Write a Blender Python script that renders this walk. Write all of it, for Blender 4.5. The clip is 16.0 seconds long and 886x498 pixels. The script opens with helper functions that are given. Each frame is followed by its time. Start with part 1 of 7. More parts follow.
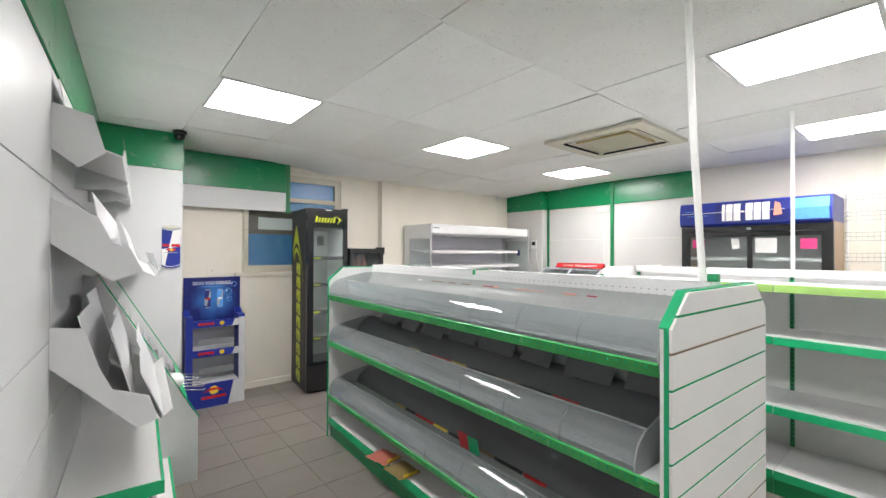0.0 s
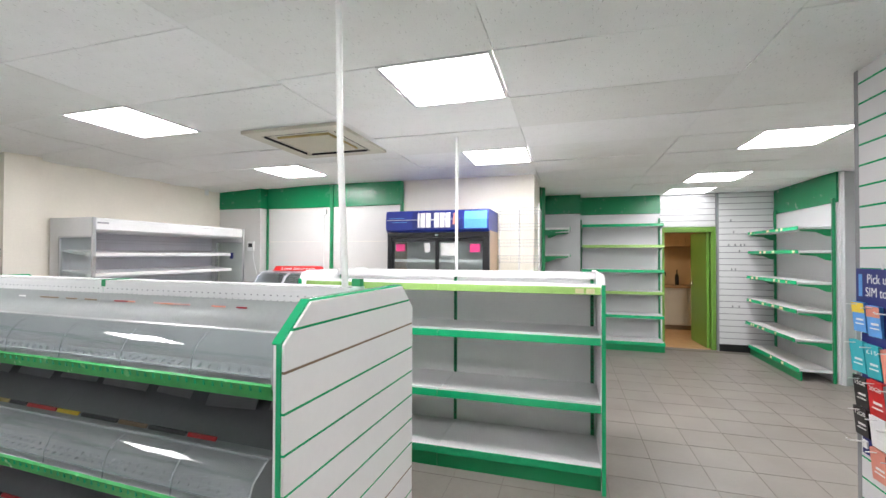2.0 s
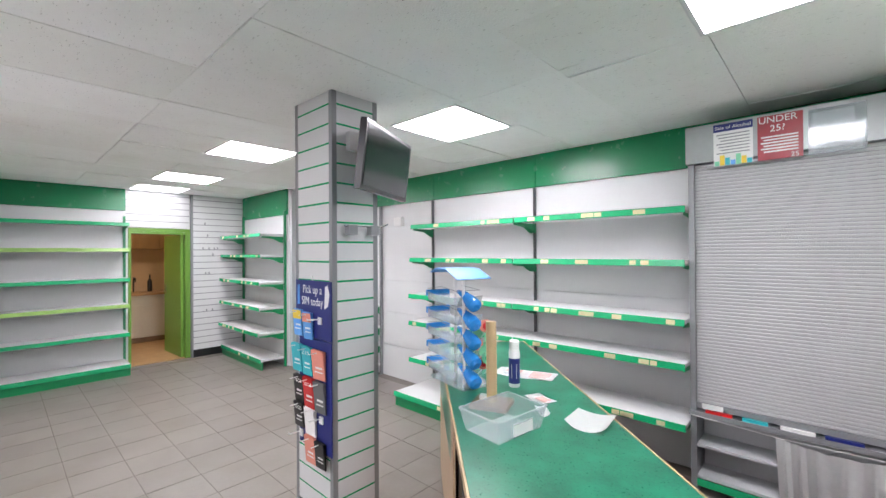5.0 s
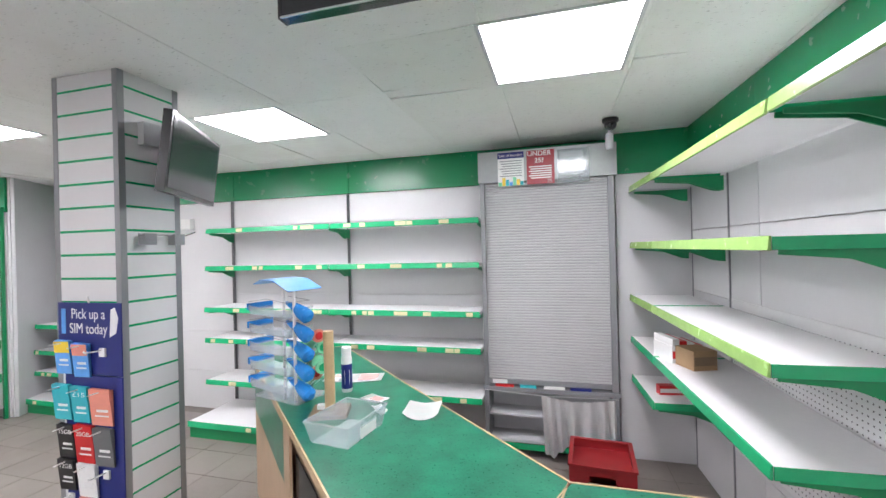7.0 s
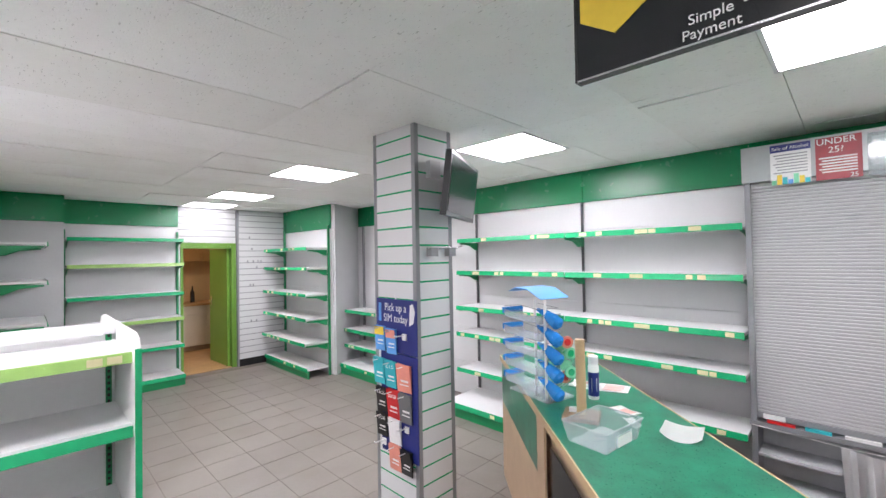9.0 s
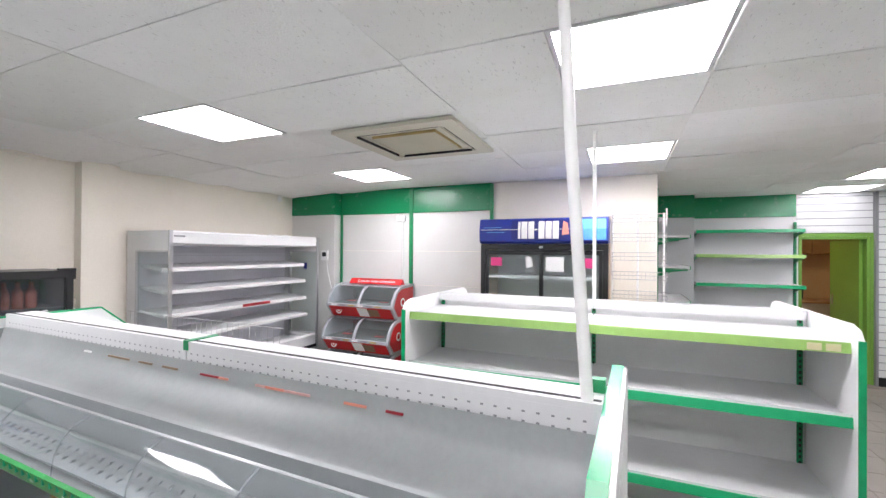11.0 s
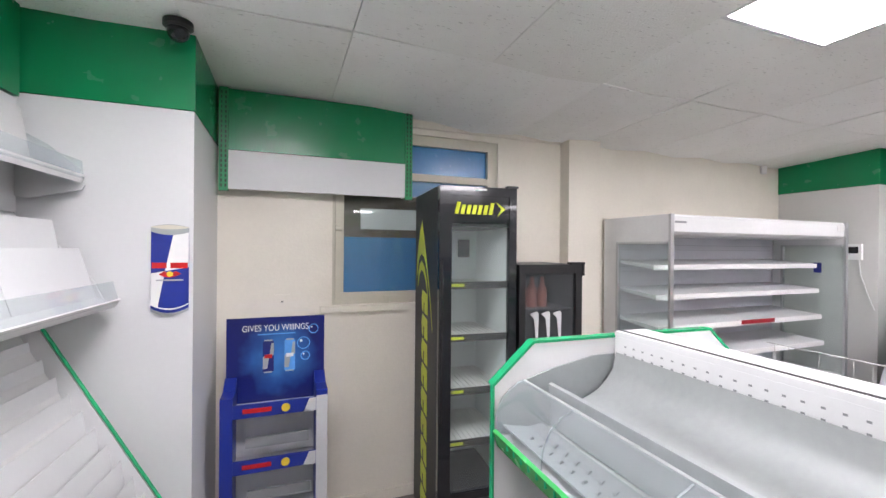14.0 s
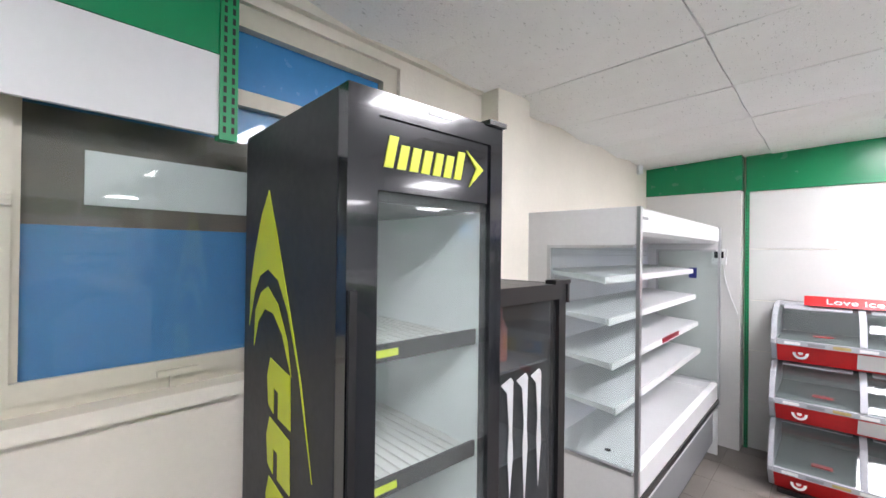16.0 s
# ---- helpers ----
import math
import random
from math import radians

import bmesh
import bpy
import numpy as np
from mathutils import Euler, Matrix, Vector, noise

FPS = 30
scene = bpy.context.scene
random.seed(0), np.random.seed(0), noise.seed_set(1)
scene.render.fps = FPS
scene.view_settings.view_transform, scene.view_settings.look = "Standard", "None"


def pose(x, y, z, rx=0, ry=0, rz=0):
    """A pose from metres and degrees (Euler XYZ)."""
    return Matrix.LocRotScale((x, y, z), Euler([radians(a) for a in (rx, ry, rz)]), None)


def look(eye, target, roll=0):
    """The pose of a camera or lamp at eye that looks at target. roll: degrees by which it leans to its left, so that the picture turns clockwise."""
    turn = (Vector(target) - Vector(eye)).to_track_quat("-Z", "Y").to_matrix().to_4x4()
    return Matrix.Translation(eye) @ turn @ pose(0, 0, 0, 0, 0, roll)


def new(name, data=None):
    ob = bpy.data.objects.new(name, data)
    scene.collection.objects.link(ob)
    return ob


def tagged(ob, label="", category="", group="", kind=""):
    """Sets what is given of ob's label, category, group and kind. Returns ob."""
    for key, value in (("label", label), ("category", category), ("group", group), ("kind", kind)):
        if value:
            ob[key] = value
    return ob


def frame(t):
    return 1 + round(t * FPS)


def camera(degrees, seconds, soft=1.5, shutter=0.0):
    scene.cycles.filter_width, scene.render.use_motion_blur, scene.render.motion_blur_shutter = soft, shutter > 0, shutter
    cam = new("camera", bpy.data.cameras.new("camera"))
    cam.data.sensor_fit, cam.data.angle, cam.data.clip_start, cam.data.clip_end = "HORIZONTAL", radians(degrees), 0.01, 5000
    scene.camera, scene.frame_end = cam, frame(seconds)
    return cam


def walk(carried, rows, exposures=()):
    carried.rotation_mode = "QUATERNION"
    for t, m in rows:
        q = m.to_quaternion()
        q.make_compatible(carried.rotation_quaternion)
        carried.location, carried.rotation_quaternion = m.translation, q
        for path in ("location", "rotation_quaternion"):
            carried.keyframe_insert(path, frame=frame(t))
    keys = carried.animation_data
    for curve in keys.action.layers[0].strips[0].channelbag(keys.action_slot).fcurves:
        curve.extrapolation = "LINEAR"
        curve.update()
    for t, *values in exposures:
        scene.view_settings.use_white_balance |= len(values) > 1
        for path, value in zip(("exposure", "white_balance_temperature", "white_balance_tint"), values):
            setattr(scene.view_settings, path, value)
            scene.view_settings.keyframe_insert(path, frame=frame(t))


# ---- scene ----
cam = camera(93.7, 16.0)
PATH = [
    (0, (0.132, 0.007, 1.543), (1.405, 1.55, 1.559), 0.2),
    (0.5, (0.208, -0.06, 1.526), (1.701, 1.271, 1.553), 0.1),
    (1, (0.319, -0.109, 1.53), (1.977, 1.008, 1.555), 0.3),
    (1.5, (0.445, -0.164, 1.534), (2.248, 0.7, 1.563), 0.3),
    (2, (0.531, -0.203, 1.556), (2.447, 0.37, 1.585), 0.2),
    (2.5, (0.61, -0.217, 1.56), (2.599, -0.013, 1.595), 0.0),
    (3, (0.679, -0.251, 1.553), (2.669, -0.445, 1.589), -0.2),
    (3.5, (0.781, -0.351, 1.557), (2.698, -0.92, 1.592), -0.1),
    (4, (0.857, -0.417, 1.571), (2.624, -1.352, 1.603), -0.2),
    (4.5, (0.895, -0.454, 1.598), (2.484, -1.669, 1.633), 0.0),
    (5, (0.937, -0.455, 1.657), (2.299, -1.919, 1.67), -0.4),
    (7.3, (1.058, -0.252, 1.703), (1.560, -2.185, 1.711), -1.4),
    (7.5, (1.068, -0.237, 1.696), (1.576, -2.167, 1.711), -1.4),
    (8, (1.098, -0.188, 1.738), (1.674, -2.103, 1.741), -1.0),
    (8.2, (1.108, -0.171, 1.752), (1.807, -2.045, 1.759), -1.0),
    (10.3, (1.076, 0.314, 1.762), (3.076, 0.334, 1.783), 0.2),
    (10.5, (1.068, 0.39, 1.773), (3.055, 0.62, 1.787), 0.3),
    (11, (1.007, 0.549, 1.748), (2.844, 1.339, 1.76), 0.4),
    (11.5, (0.991, 0.682, 1.709), (2.477, 2.02, 1.726), 0.5),
    (12, (1.021, 0.862, 1.702), (2.078, 2.559, 1.708), 0.4),
    (12.5, (1.004, 1.13, 1.679), (1.812, 2.96, 1.687), 0.4),
    (13, (0.992, 1.47, 1.691), (1.707, 3.338, 1.69), 0.4),
    (13.5, (1.046, 1.869, 1.678), (1.75, 3.741, 1.678), 0.3),
    (14, (1.076, 2.295, 1.679), (1.786, 4.165, 1.676), 0.5),
    (14.5, (1.111, 2.725, 1.688), (1.82, 4.595, 1.685), 0.5),
    (15, (1.194, 3.128, 1.682), (1.94, 4.983, 1.681), 0.3),
    (15.5, (1.283, 3.491, 1.688), (2.326, 5.197, 1.697), 0.5),
    (16, (1.4, 3.719, 1.697), (2.863, 5.082, 1.708), 0.7),
]
EXPOSURES = [(0.0, 0.29, 6770, 5), (1.0, 0.31, 6730, 5), (2.5, 0.33, 6500, 7), (4.0, 0.38, 6450, 10), (7.5, 0.43, 6450, 11), (8.0, 0.42, 6450, 12), (10.5, 0.30, 6450, 11), (12.0, 0.02, 6520, 10), (12.5, 0.02, 6550, 11), (13.0, 0.07, 6600, 11), (13.5, 0.18, 6600, 11), (14.0, 0.26, 6520, 11), (14.5, 0.28, 6450, 11), (15.0, 0.36, 6450, 8), (15.5, 0.5, 6400, 9), (16.0, 0.66, 6400, 9)]
walk(cam, [(t, look(eye, target, roll)) for t, eye, target, roll in PATH], EXPOSURES)

LAMP_POWER = 28.0     # the ceiling panels light the shop

# world: the place is a closed shop room; a faint grey world only shows through the doorway gap
W = bpy.data.worlds.new("world")
scene.world = W
W.use_nodes = True
W.node_tree.nodes["Background"].inputs[0].default_value = (0.6, 0.65, 0.7, 1)
W.node_tree.nodes["Background"].inputs[1].default_value = 0.05

# ---- materials ----


def material(name, colour, rough=0.5, metal=0.0, vary=0.06, scale=3.0, bump=0.0, bump_scale=60.0, coat=0.0, piece=0.0, alpha=1.0, stain=0.0, patchy=0.07):
    """A painted or moulded surface: colour broken at two scales, roughness that varies, fine relief."""
    m = bpy.data.materials.new(name)
    m.use_nodes = True
    nt = m.node_tree
    b = nt.nodes["Principled BSDF"]
    b.inputs["Metallic"].default_value = metal
    b.inputs["Coat Weight"].default_value = coat
    b.inputs["Alpha"].default_value = alpha
    co = nt.nodes.new("ShaderNodeTexCoord")
    geo = nt.nodes.new("ShaderNodeNewGeometry")
    n1 = nt.nodes.new("ShaderNodeTexNoise")
    n1.inputs["Scale"].default_value, n1.inputs["Detail"].default_value = scale, 5
    n2 = nt.nodes.new("ShaderNodeTexNoise")
    n2.inputs["Scale"].default_value, n2.inputs["Detail"].default_value = scale * 14, 3
    for n in (n1, n2):
        nt.links.new(geo.outputs["Position"], n.inputs["Vector"])
    mix = nt.nodes.new("ShaderNodeMix")
    mix.data_type = "FLOAT"
    mix.inputs[0].default_value = 0.35
    nt.links.new(n1.outputs["Fac"], mix.inputs[2])
    nt.links.new(n2.outputs["Fac"], mix.inputs[3])
    ramp = nt.nodes.new("ShaderNodeMapRange")
    ramp.inputs[1].default_value, ramp.inputs[2].default_value = 0.3, 0.7
    ramp.inputs[3].default_value, ramp.inputs[4].default_value = 1 - vary, 1 + vary
    nt.links.new(mix.outputs[0], ramp.inputs[0])
    value = ramp.outputs[0]
    if piece:
        oi = nt.nodes.new("ShaderNodeObjectInfo")
        pr = nt.nodes.new("ShaderNodeMapRange")
        pr.inputs[3].default_value, pr.inputs[4].default_value = 1 - piece, 1 + piece
        nt.links.new(oi.outputs["Random"], pr.inputs[0])
        mul = nt.nodes.new("ShaderNodeMath")
        mul.operation = "MULTIPLY"
        nt.links.new(value, mul.inputs[0])
        nt.links.new(pr.outputs[0], mul.inputs[1])
        value = mul.outputs[0]
    hsv = nt.nodes.new("ShaderNodeHueSaturation")
    hsv.inputs["Color"].default_value = (*colour, 1)
    nt.links.new(value, hsv.inputs["Value"])
    out = hsv.outputs[0]
    if stain:
        n3 = nt.nodes.new("ShaderNodeTexNoise")
        n3.inputs["Scale"].default_value, n3.inputs["Detail"].default_value = 1.7, 9
        nt.links.new(geo.outputs["Position"], n3.inputs["Vector"])
        cut = nt.nodes.new("ShaderNodeMapRange")
        cut.inputs[1].default_value, cut.inputs[2].default_value, cut.inputs[4].default_value = 0.56, 0.75, stain
        nt.links.new(n3.outputs["Fac"], cut.inputs[0])
        cm = nt.nodes.new("ShaderNodeMix")
        cm.data_type = "RGBA"
        cm.inputs[7].default_value = (colour[0] * 0.62, colour[1] * 0.55, colour[2] * 0.45, 1)
        nt.links.new(cut.outputs[0], cm.inputs[0])
        nt.links.new(out, cm.inputs[6])
        out = cm.outputs[2]
    nt.links.new(out, b.inputs["Base Color"])
    rr = nt.nodes.new("ShaderNodeMapRange")
    rr.inputs[3].default_value, rr.inputs[4].default_value = max(0.02, rough - patchy), min(1, rough + patchy)
    nt.links.new(n2.outputs["Fac"], rr.inputs[0])
    nt.links.new(rr.outputs[0], b.inputs["Roughness"])
    if bump:
        n4 = nt.nodes.new("ShaderNodeTexNoise")
        n4.inputs["Scale"].default_value, n4.inputs["Detail"].default_value = bump_scale, 4
        nt.links.new(geo.outputs["Position"], n4.inputs["Vector"])
        bp = nt.nodes.new("ShaderNodeBump")
        bp.inputs["Strength"].default_value, bp.inputs["Distance"].default_value = bump, 0.004
        nt.links.new(n4.outputs["Fac"], bp.inputs["Height"])
        nt.links.new(bp.outputs[0], b.inputs["Normal"])
    return m


def clear(name, tint, rough=0.03, haze=0.05):
    """Thin clear sheet: passes light straight on, with gloss by Fresnel and a little haze."""
    m = bpy.data.materials.new(name)
    m.use_nodes = True
    nt = m.node_tree
    nt.nodes.remove(nt.nodes["Principled BSDF"])
    tr = nt.nodes.new("ShaderNodeBsdfTransparent")
    tr.inputs[0].default_value = (*tint, 1)
    df = nt.nodes.new("ShaderNodeBsdfDiffuse")
    df.inputs[0].default_value = (*[0.75 * c for c in tint], 1)
    gl = nt.nodes.new("ShaderNodeBsdfGlossy")
    gl.inputs["Roughness"].default_value = rough
    hz = nt.nodes.new("ShaderNodeMixShader")
    hz.inputs[0].default_value = haze
    lw = nt.nodes.new("ShaderNodeLayerWeight")
    pw = nt.nodes.new("ShaderNodeMath")
    pw.operation = "POWER"
    pw.inputs[1].default_value = 4.0
    nt.links.new(lw.outputs["Facing"], pw.inputs[0])
    fr = nt.nodes.new("ShaderNodeMath")
    fr.operation = "MULTIPLY_ADD"
    fr.inputs[1].default_value, fr.inputs[2].default_value = 0.5, 0.035
    nt.links.new(pw.outputs[0], fr.inputs[0])
    mix = nt.nodes.new("ShaderNodeMixShader")
    nt.links.new(tr.outputs[0], hz.inputs[1])
    nt.links.new(df.outputs[0], hz.inputs[2])
    nt.links.new(fr.outputs[0], mix.inputs[0])
    nt.links.new(hz.outputs[0], mix.inputs[1])
    nt.links.new(gl.outputs[0], mix.inputs[2])
    nt.links.new(mix.outputs[0], nt.nodes["Material Output"].inputs[0])
    return m


def glowing(name, colour, strength):
    m = bpy.data.materials.new(name)
    m.use_nodes = True
    b = m.node_tree.nodes["Principled BSDF"]
    b.inputs["Base Color"].default_value = (*colour, 1)
    b.inputs["Emission Color"].default_value = (*colour, 1)
    b.inputs["Emission Strength"].default_value = strength
    return m


OFFWHITE = material("off-white laminate", (0.60, 0.595, 0.575), 0.42, vary=0.03, bump=0.05)
RACK = material("white rack steel", (0.62, 0.62, 0.61), 0.45, vary=0.04, bump=0.06, bump_scale=200)
LINER = material("white cooler liner", (0.84, 0.87, 0.86), 0.4, vary=0.03)
WHITE = material("white laminate", (0.64, 0.645, 0.65), 0.38, vary=0.03, bump=0.05)
SHELF = material("white powder coated steel", (0.71, 0.715, 0.715), 0.36, vary=0.05, bump=0.08, bump_scale=220)
CREAM = material("cream emulsion", (0.80, 0.755, 0.665), 0.7, vary=0.04, bump=0.25, bump_scale=90, stain=0.12)
GWHITE = material("bright white melamine", (0.80, 0.80, 0.795), 0.4, vary=0.03, bump=0.04)
POLE = material("white enamelled tube", (0.88, 0.88, 0.86), 0.35, vary=0.03)
DEEPRED = material("deep red poster print", (0.30, 0.008, 0.02), 0.4, vary=0.15)
GREEN = material("green laminate", (0.002, 0.215, 0.076), 0.27, vary=0.05, scale=0.8, patchy=0.012)
GREEN_D = material("green painted steel", (0.006, 0.24, 0.085), 0.35, vary=0.05, scale=0.8)
STRIP = material("green ticket strip", (0.014, 0.37, 0.15), 0.22, vary=0.18, scale=1.3)
LIME = material("yellow green ticket strip", (0.30, 0.50, 0.14), 0.25, vary=0.16, scale=1.3)
TICKET = material("cream price ticket", (0.66, 0.62, 0.36), 0.6, vary=0.08)
GREY = material("grey anodised trim", (0.26, 0.27, 0.28), 0.42, 0.25, vary=0.08)
GREYP = material("grey laminate panel", (0.52, 0.53, 0.54), 0.45, vary=0.05)
SHUT = material("grey roller shutter plastic", (0.47, 0.475, 0.48), 0.5, vary=0.06)
STEEL = material("galvanised steel sheet", (0.34, 0.36, 0.355), 0.5, 0.2, vary=0.1, scale=4, bump=0.04)
STEEL_L = material("grey plastic tray", (0.36, 0.385, 0.385), 0.35, 0.15, vary=0.08)
CHAR = material("charcoal curved back panel", (0.135, 0.14, 0.145), 0.42, vary=0.12)
BLACK = material("black plastic", (0.012, 0.012, 0.013), 0.32, vary=0.2)
BLACKG = material("glossy black steel", (0.01, 0.011, 0.014), 0.14, vary=0.1, coat=0.4)
DARK = material("dark void", (0.02, 0.02, 0.02), 0.8)
CHROME = material("chrome wire", (0.7, 0.71, 0.72), 0.2, 0.95, vary=0.05)
WIRE = material("white coated wire", (0.72, 0.71, 0.68), 0.45, vary=0.06)
RACKW = material("dull white rack wire", (0.44, 0.44, 0.43), 0.45, vary=0.08)
INOX = material("brushed steel", (0.55, 0.56, 0.57), 0.32, 0.85, vary=0.08, scale=6)
FLOOR = material("grey brown floor tile", (0.215, 0.192, 0.172), 0.40, vary=0.13, scale=2.2, bump=0.12, bump_scale=45, piece=0.07, stain=0.3)
GROUT = material("dark grout", (0.182, 0.163, 0.146), 0.85, vary=0.2)
CEIL = material("mineral fibre ceiling tile", (0.88, 0.88, 0.865), 0.85, vary=0.035, scale=0.7, bump=0.8, bump_scale=110, stain=0.12)
def tile_tones(m, spread):
    """Each tile of the one ceiling mesh takes a tone of its own, some a little yellowed."""
    nt = m.node_tree
    b = nt.nodes["Principled BSDF"]
    src = b.inputs["Base Color"].links[0].from_socket
    g = nt.nodes.new("ShaderNodeNewGeometry")
    r = nt.nodes.new("ShaderNodeValToRGB")
    r.color_ramp.elements[0].color = (1 - spread, 1 - spread, 1 - spread * 1.25, 1)
    r.color_ramp.elements[1].color = (1.0, 1.0, 1.0, 1)
    r.color_ramp.elements[1].position = 0.7
    mx = nt.nodes.new("ShaderNodeMix")
    mx.data_type, mx.blend_type = "RGBA", "MULTIPLY"
    mx.inputs[0].default_value = 1.0
    nt.links.new(g.outputs["Random Per Island"], r.inputs[0])
    nt.links.new(src, mx.inputs[6])
    nt.links.new(r.outputs[0], mx.inputs[7])
    # small dark fissures scattered over the tiles
    v = nt.nodes.new("ShaderNodeTexNoise")
    v.inputs["Scale"].default_value, v.inputs["Detail"].default_value = 75, 2
    st = nt.nodes.new("ShaderNodeMapping")
    st.inputs["Scale"].default_value = (0.45, 1.5, 1)
    nt.links.new(g.outputs["Position"], st.inputs["Vector"])
    nt.links.new(st.outputs[0], v.inputs["Vector"])
    cut = nt.nodes.new("ShaderNodeMapRange")
    cut.inputs[1].default_value, cut.inputs[2].default_value = 0.655, 0.715
    cut.inputs[3].default_value, cut.inputs[4].default_value = 0.0, 0.36
    nt.links.new(v.outputs["Fac"], cut.inputs[0])
    pit = nt.nodes.new("ShaderNodeMix")
    pit.data_type = "RGBA"
    pit.inputs[7].default_value = (0.22, 0.21, 0.19, 1)
    nt.links.new(cut.outputs[0], pit.inputs[0])
    nt.links.new(mx.outputs[2], pit.inputs[6])
    nt.links.new(pit.outputs[2], b.inputs["Base Color"])


tile_tones(CEIL, 0.075)
TEE = material("ceiling grid shadow gap", (0.36, 0.36, 0.35), 0.7, vary=0.1)
COUNTER = material("green mottled laminate", (0.012, 0.15, 0.085), 0.3, vary=0.4, scale=9, bump=0.05)
BSTRIP = material("bright green tray strip", (0.06, 0.42, 0.115), 0.25, vary=0.25, scale=1.6)
BLACKM = material("satin black steel", (0.014, 0.015, 0.018), 0.5, vary=0.15)
LILAC = material("pale lilac liner", (0.66, 0.66, 0.72), 0.45, vary=0.05)
FGREY = material("grey freezer moulding", (0.38, 0.39, 0.42), 0.4, vary=0.05)
FDARK = material("frosted freezer tub", (0.10, 0.12, 0.118), 0.6, vary=0.2)
WOOD = material("pale beech edge", (0.50, 0.36, 0.20), 0.45, vary=0.12, scale=12)
TAN = material("tan laminate", (0.48, 0.34, 0.22), 0.5, vary=0.1, scale=6)
BROWN = material("brown slot", (0.22, 0.15, 0.09), 0.6, vary=0.15)
BLUE = material("blue boarded window", (0.04, 0.215, 0.48), 0.25, vary=0.08, scale=2)
WOODBOARD = material("weathered board", (0.11, 0.085, 0.06), 0.7, vary=0.4, scale=8)
NAVY = material("navy print", (0.012, 0.02, 0.16), 0.4, vary=0.08)
ROYAL = material("royal blue print", (0.010, 0.026, 0.24), 0.38, vary=0.1)
SKY = material("light blue print", (0.10, 0.33, 0.72), 0.38, vary=0.2)
TEAL = material("teal card", (0.03, 0.42, 0.48), 0.45, vary=0.1)
FADED = material("faded pink print", (0.62, 0.36, 0.33), 0.6, vary=0.2, scale=30)
CORAL = material("coral card", (0.72, 0.27, 0.20), 0.45, vary=0.1)
RED = material("red print", (0.55, 0.012, 0.015), 0.32, vary=0.1)
REDP = material("red plastic crate", (0.27, 0.015, 0.018), 0.4, vary=0.15)
YELLOW = material("yellow print", (0.78, 0.56, 0.05), 0.4, vary=0.08)
ACID = material("acid yellow print", (0.55, 0.62, 0.02), 0.4, vary=0.06)
PINK = material("pink sticker", (0.72, 0.05, 0.22), 0.5, vary=0.08)
PAPER = material("white paper", (0.76, 0.76, 0.75), 0.7, vary=0.04)
CARD = material("brown cardboard", (0.36, 0.24, 0.13), 0.8, vary=0.12, scale=10)
CLOTH = material("white cloth", (0.80, 0.80, 0.79), 0.85, vary=0.06, bump=0.5, bump_scale=400)
BEIGE = material("aged cream plastic", (0.60, 0.57, 0.47), 0.45, vary=0.06)
OCHRE = material("dull ochre print", (0.42, 0.32, 0.12), 0.5, vary=0.25, scale=14)
MINT = material("mint green sweet wrap", (0.20, 0.60, 0.36), 0.3, vary=0.2, scale=40)
BLUEP = material("blue plastic funnel", (0.02, 0.22, 0.62), 0.25, vary=0.1)
TIMBER = material("kitchen timber", (0.40, 0.25, 0.12), 0.5, vary=0.15, scale=7)
DOORG = material("lime green door paint", (0.14, 0.29, 0.045), 0.38, vary=0.08)
WARM = material("warm painted wall", (0.62, 0.47, 0.30), 0.7, vary=0.08)
GLASS = clear("cooler glass", (0.91, 0.955, 0.95), 0.02, 0.04)
GLASSD = clear("tinted cooler glass", (0.30, 0.34, 0.37), 0.03, 0.04)
GLASSM = clear("smoked cooler glass", (0.55, 0.58, 0.60), 0.03, 0.03)
ACRYL = clear("clear acrylic guard", (0.88, 0.91, 0.92), 0.06, 0.09)
ACRYL2 = clear("clear plastic tray", (0.88, 0.92, 0.94), 0.1, 0.28)
SCREEN = material("dark screen", (0.008, 0.012, 0.012), 0.16, vary=0.05)
def header_print():
    """Navy print with a pale blue burst of light round its middle."""
    m = material("blue burst print", (0.012, 0.05, 0.34), 0.35, vary=0.05)
    nt = m.node_tree
    b = nt.nodes["Principled BSDF"]
    co = nt.nodes.new("ShaderNodeTexCoord")
    d = nt.nodes.new("ShaderNodeVectorMath")
    d.operation = "DISTANCE"
    d.inputs[1].default_value = (0.02, 0.2, 1.05)
    nt.links.new(co.outputs["Object"], d.inputs[0])
    n = nt.nodes.new("ShaderNodeTexNoise")
    n.inputs["Scale"].default_value = 9
    nt.links.new(co.outputs["Object"], n.inputs["Vector"])
    add = nt.nodes.new("ShaderNodeMath")
    add.operation = "MULTIPLY_ADD"
    add.inputs[1].default_value = 0.16
    nt.links.new(n.outputs["Fac"], add.inputs[0])
    nt.links.new(d.outputs["Value"], add.inputs[2])
    r = nt.nodes.new("ShaderNodeValToRGB")
    r.color_ramp.elements[0].position, r.color_ramp.elements[0].color = 0.06, (0.05, 0.24, 0.62, 1)
    r.color_ramp.elements[1].position, r.color_ramp.elements[1].color = 0.30, (0.006, 0.012, 0.13, 1)
    nt.links.new(add.outputs[0], r.inputs[0])
    nt.links.new(r.outputs[0], b.inputs["Base Color"])
    return m


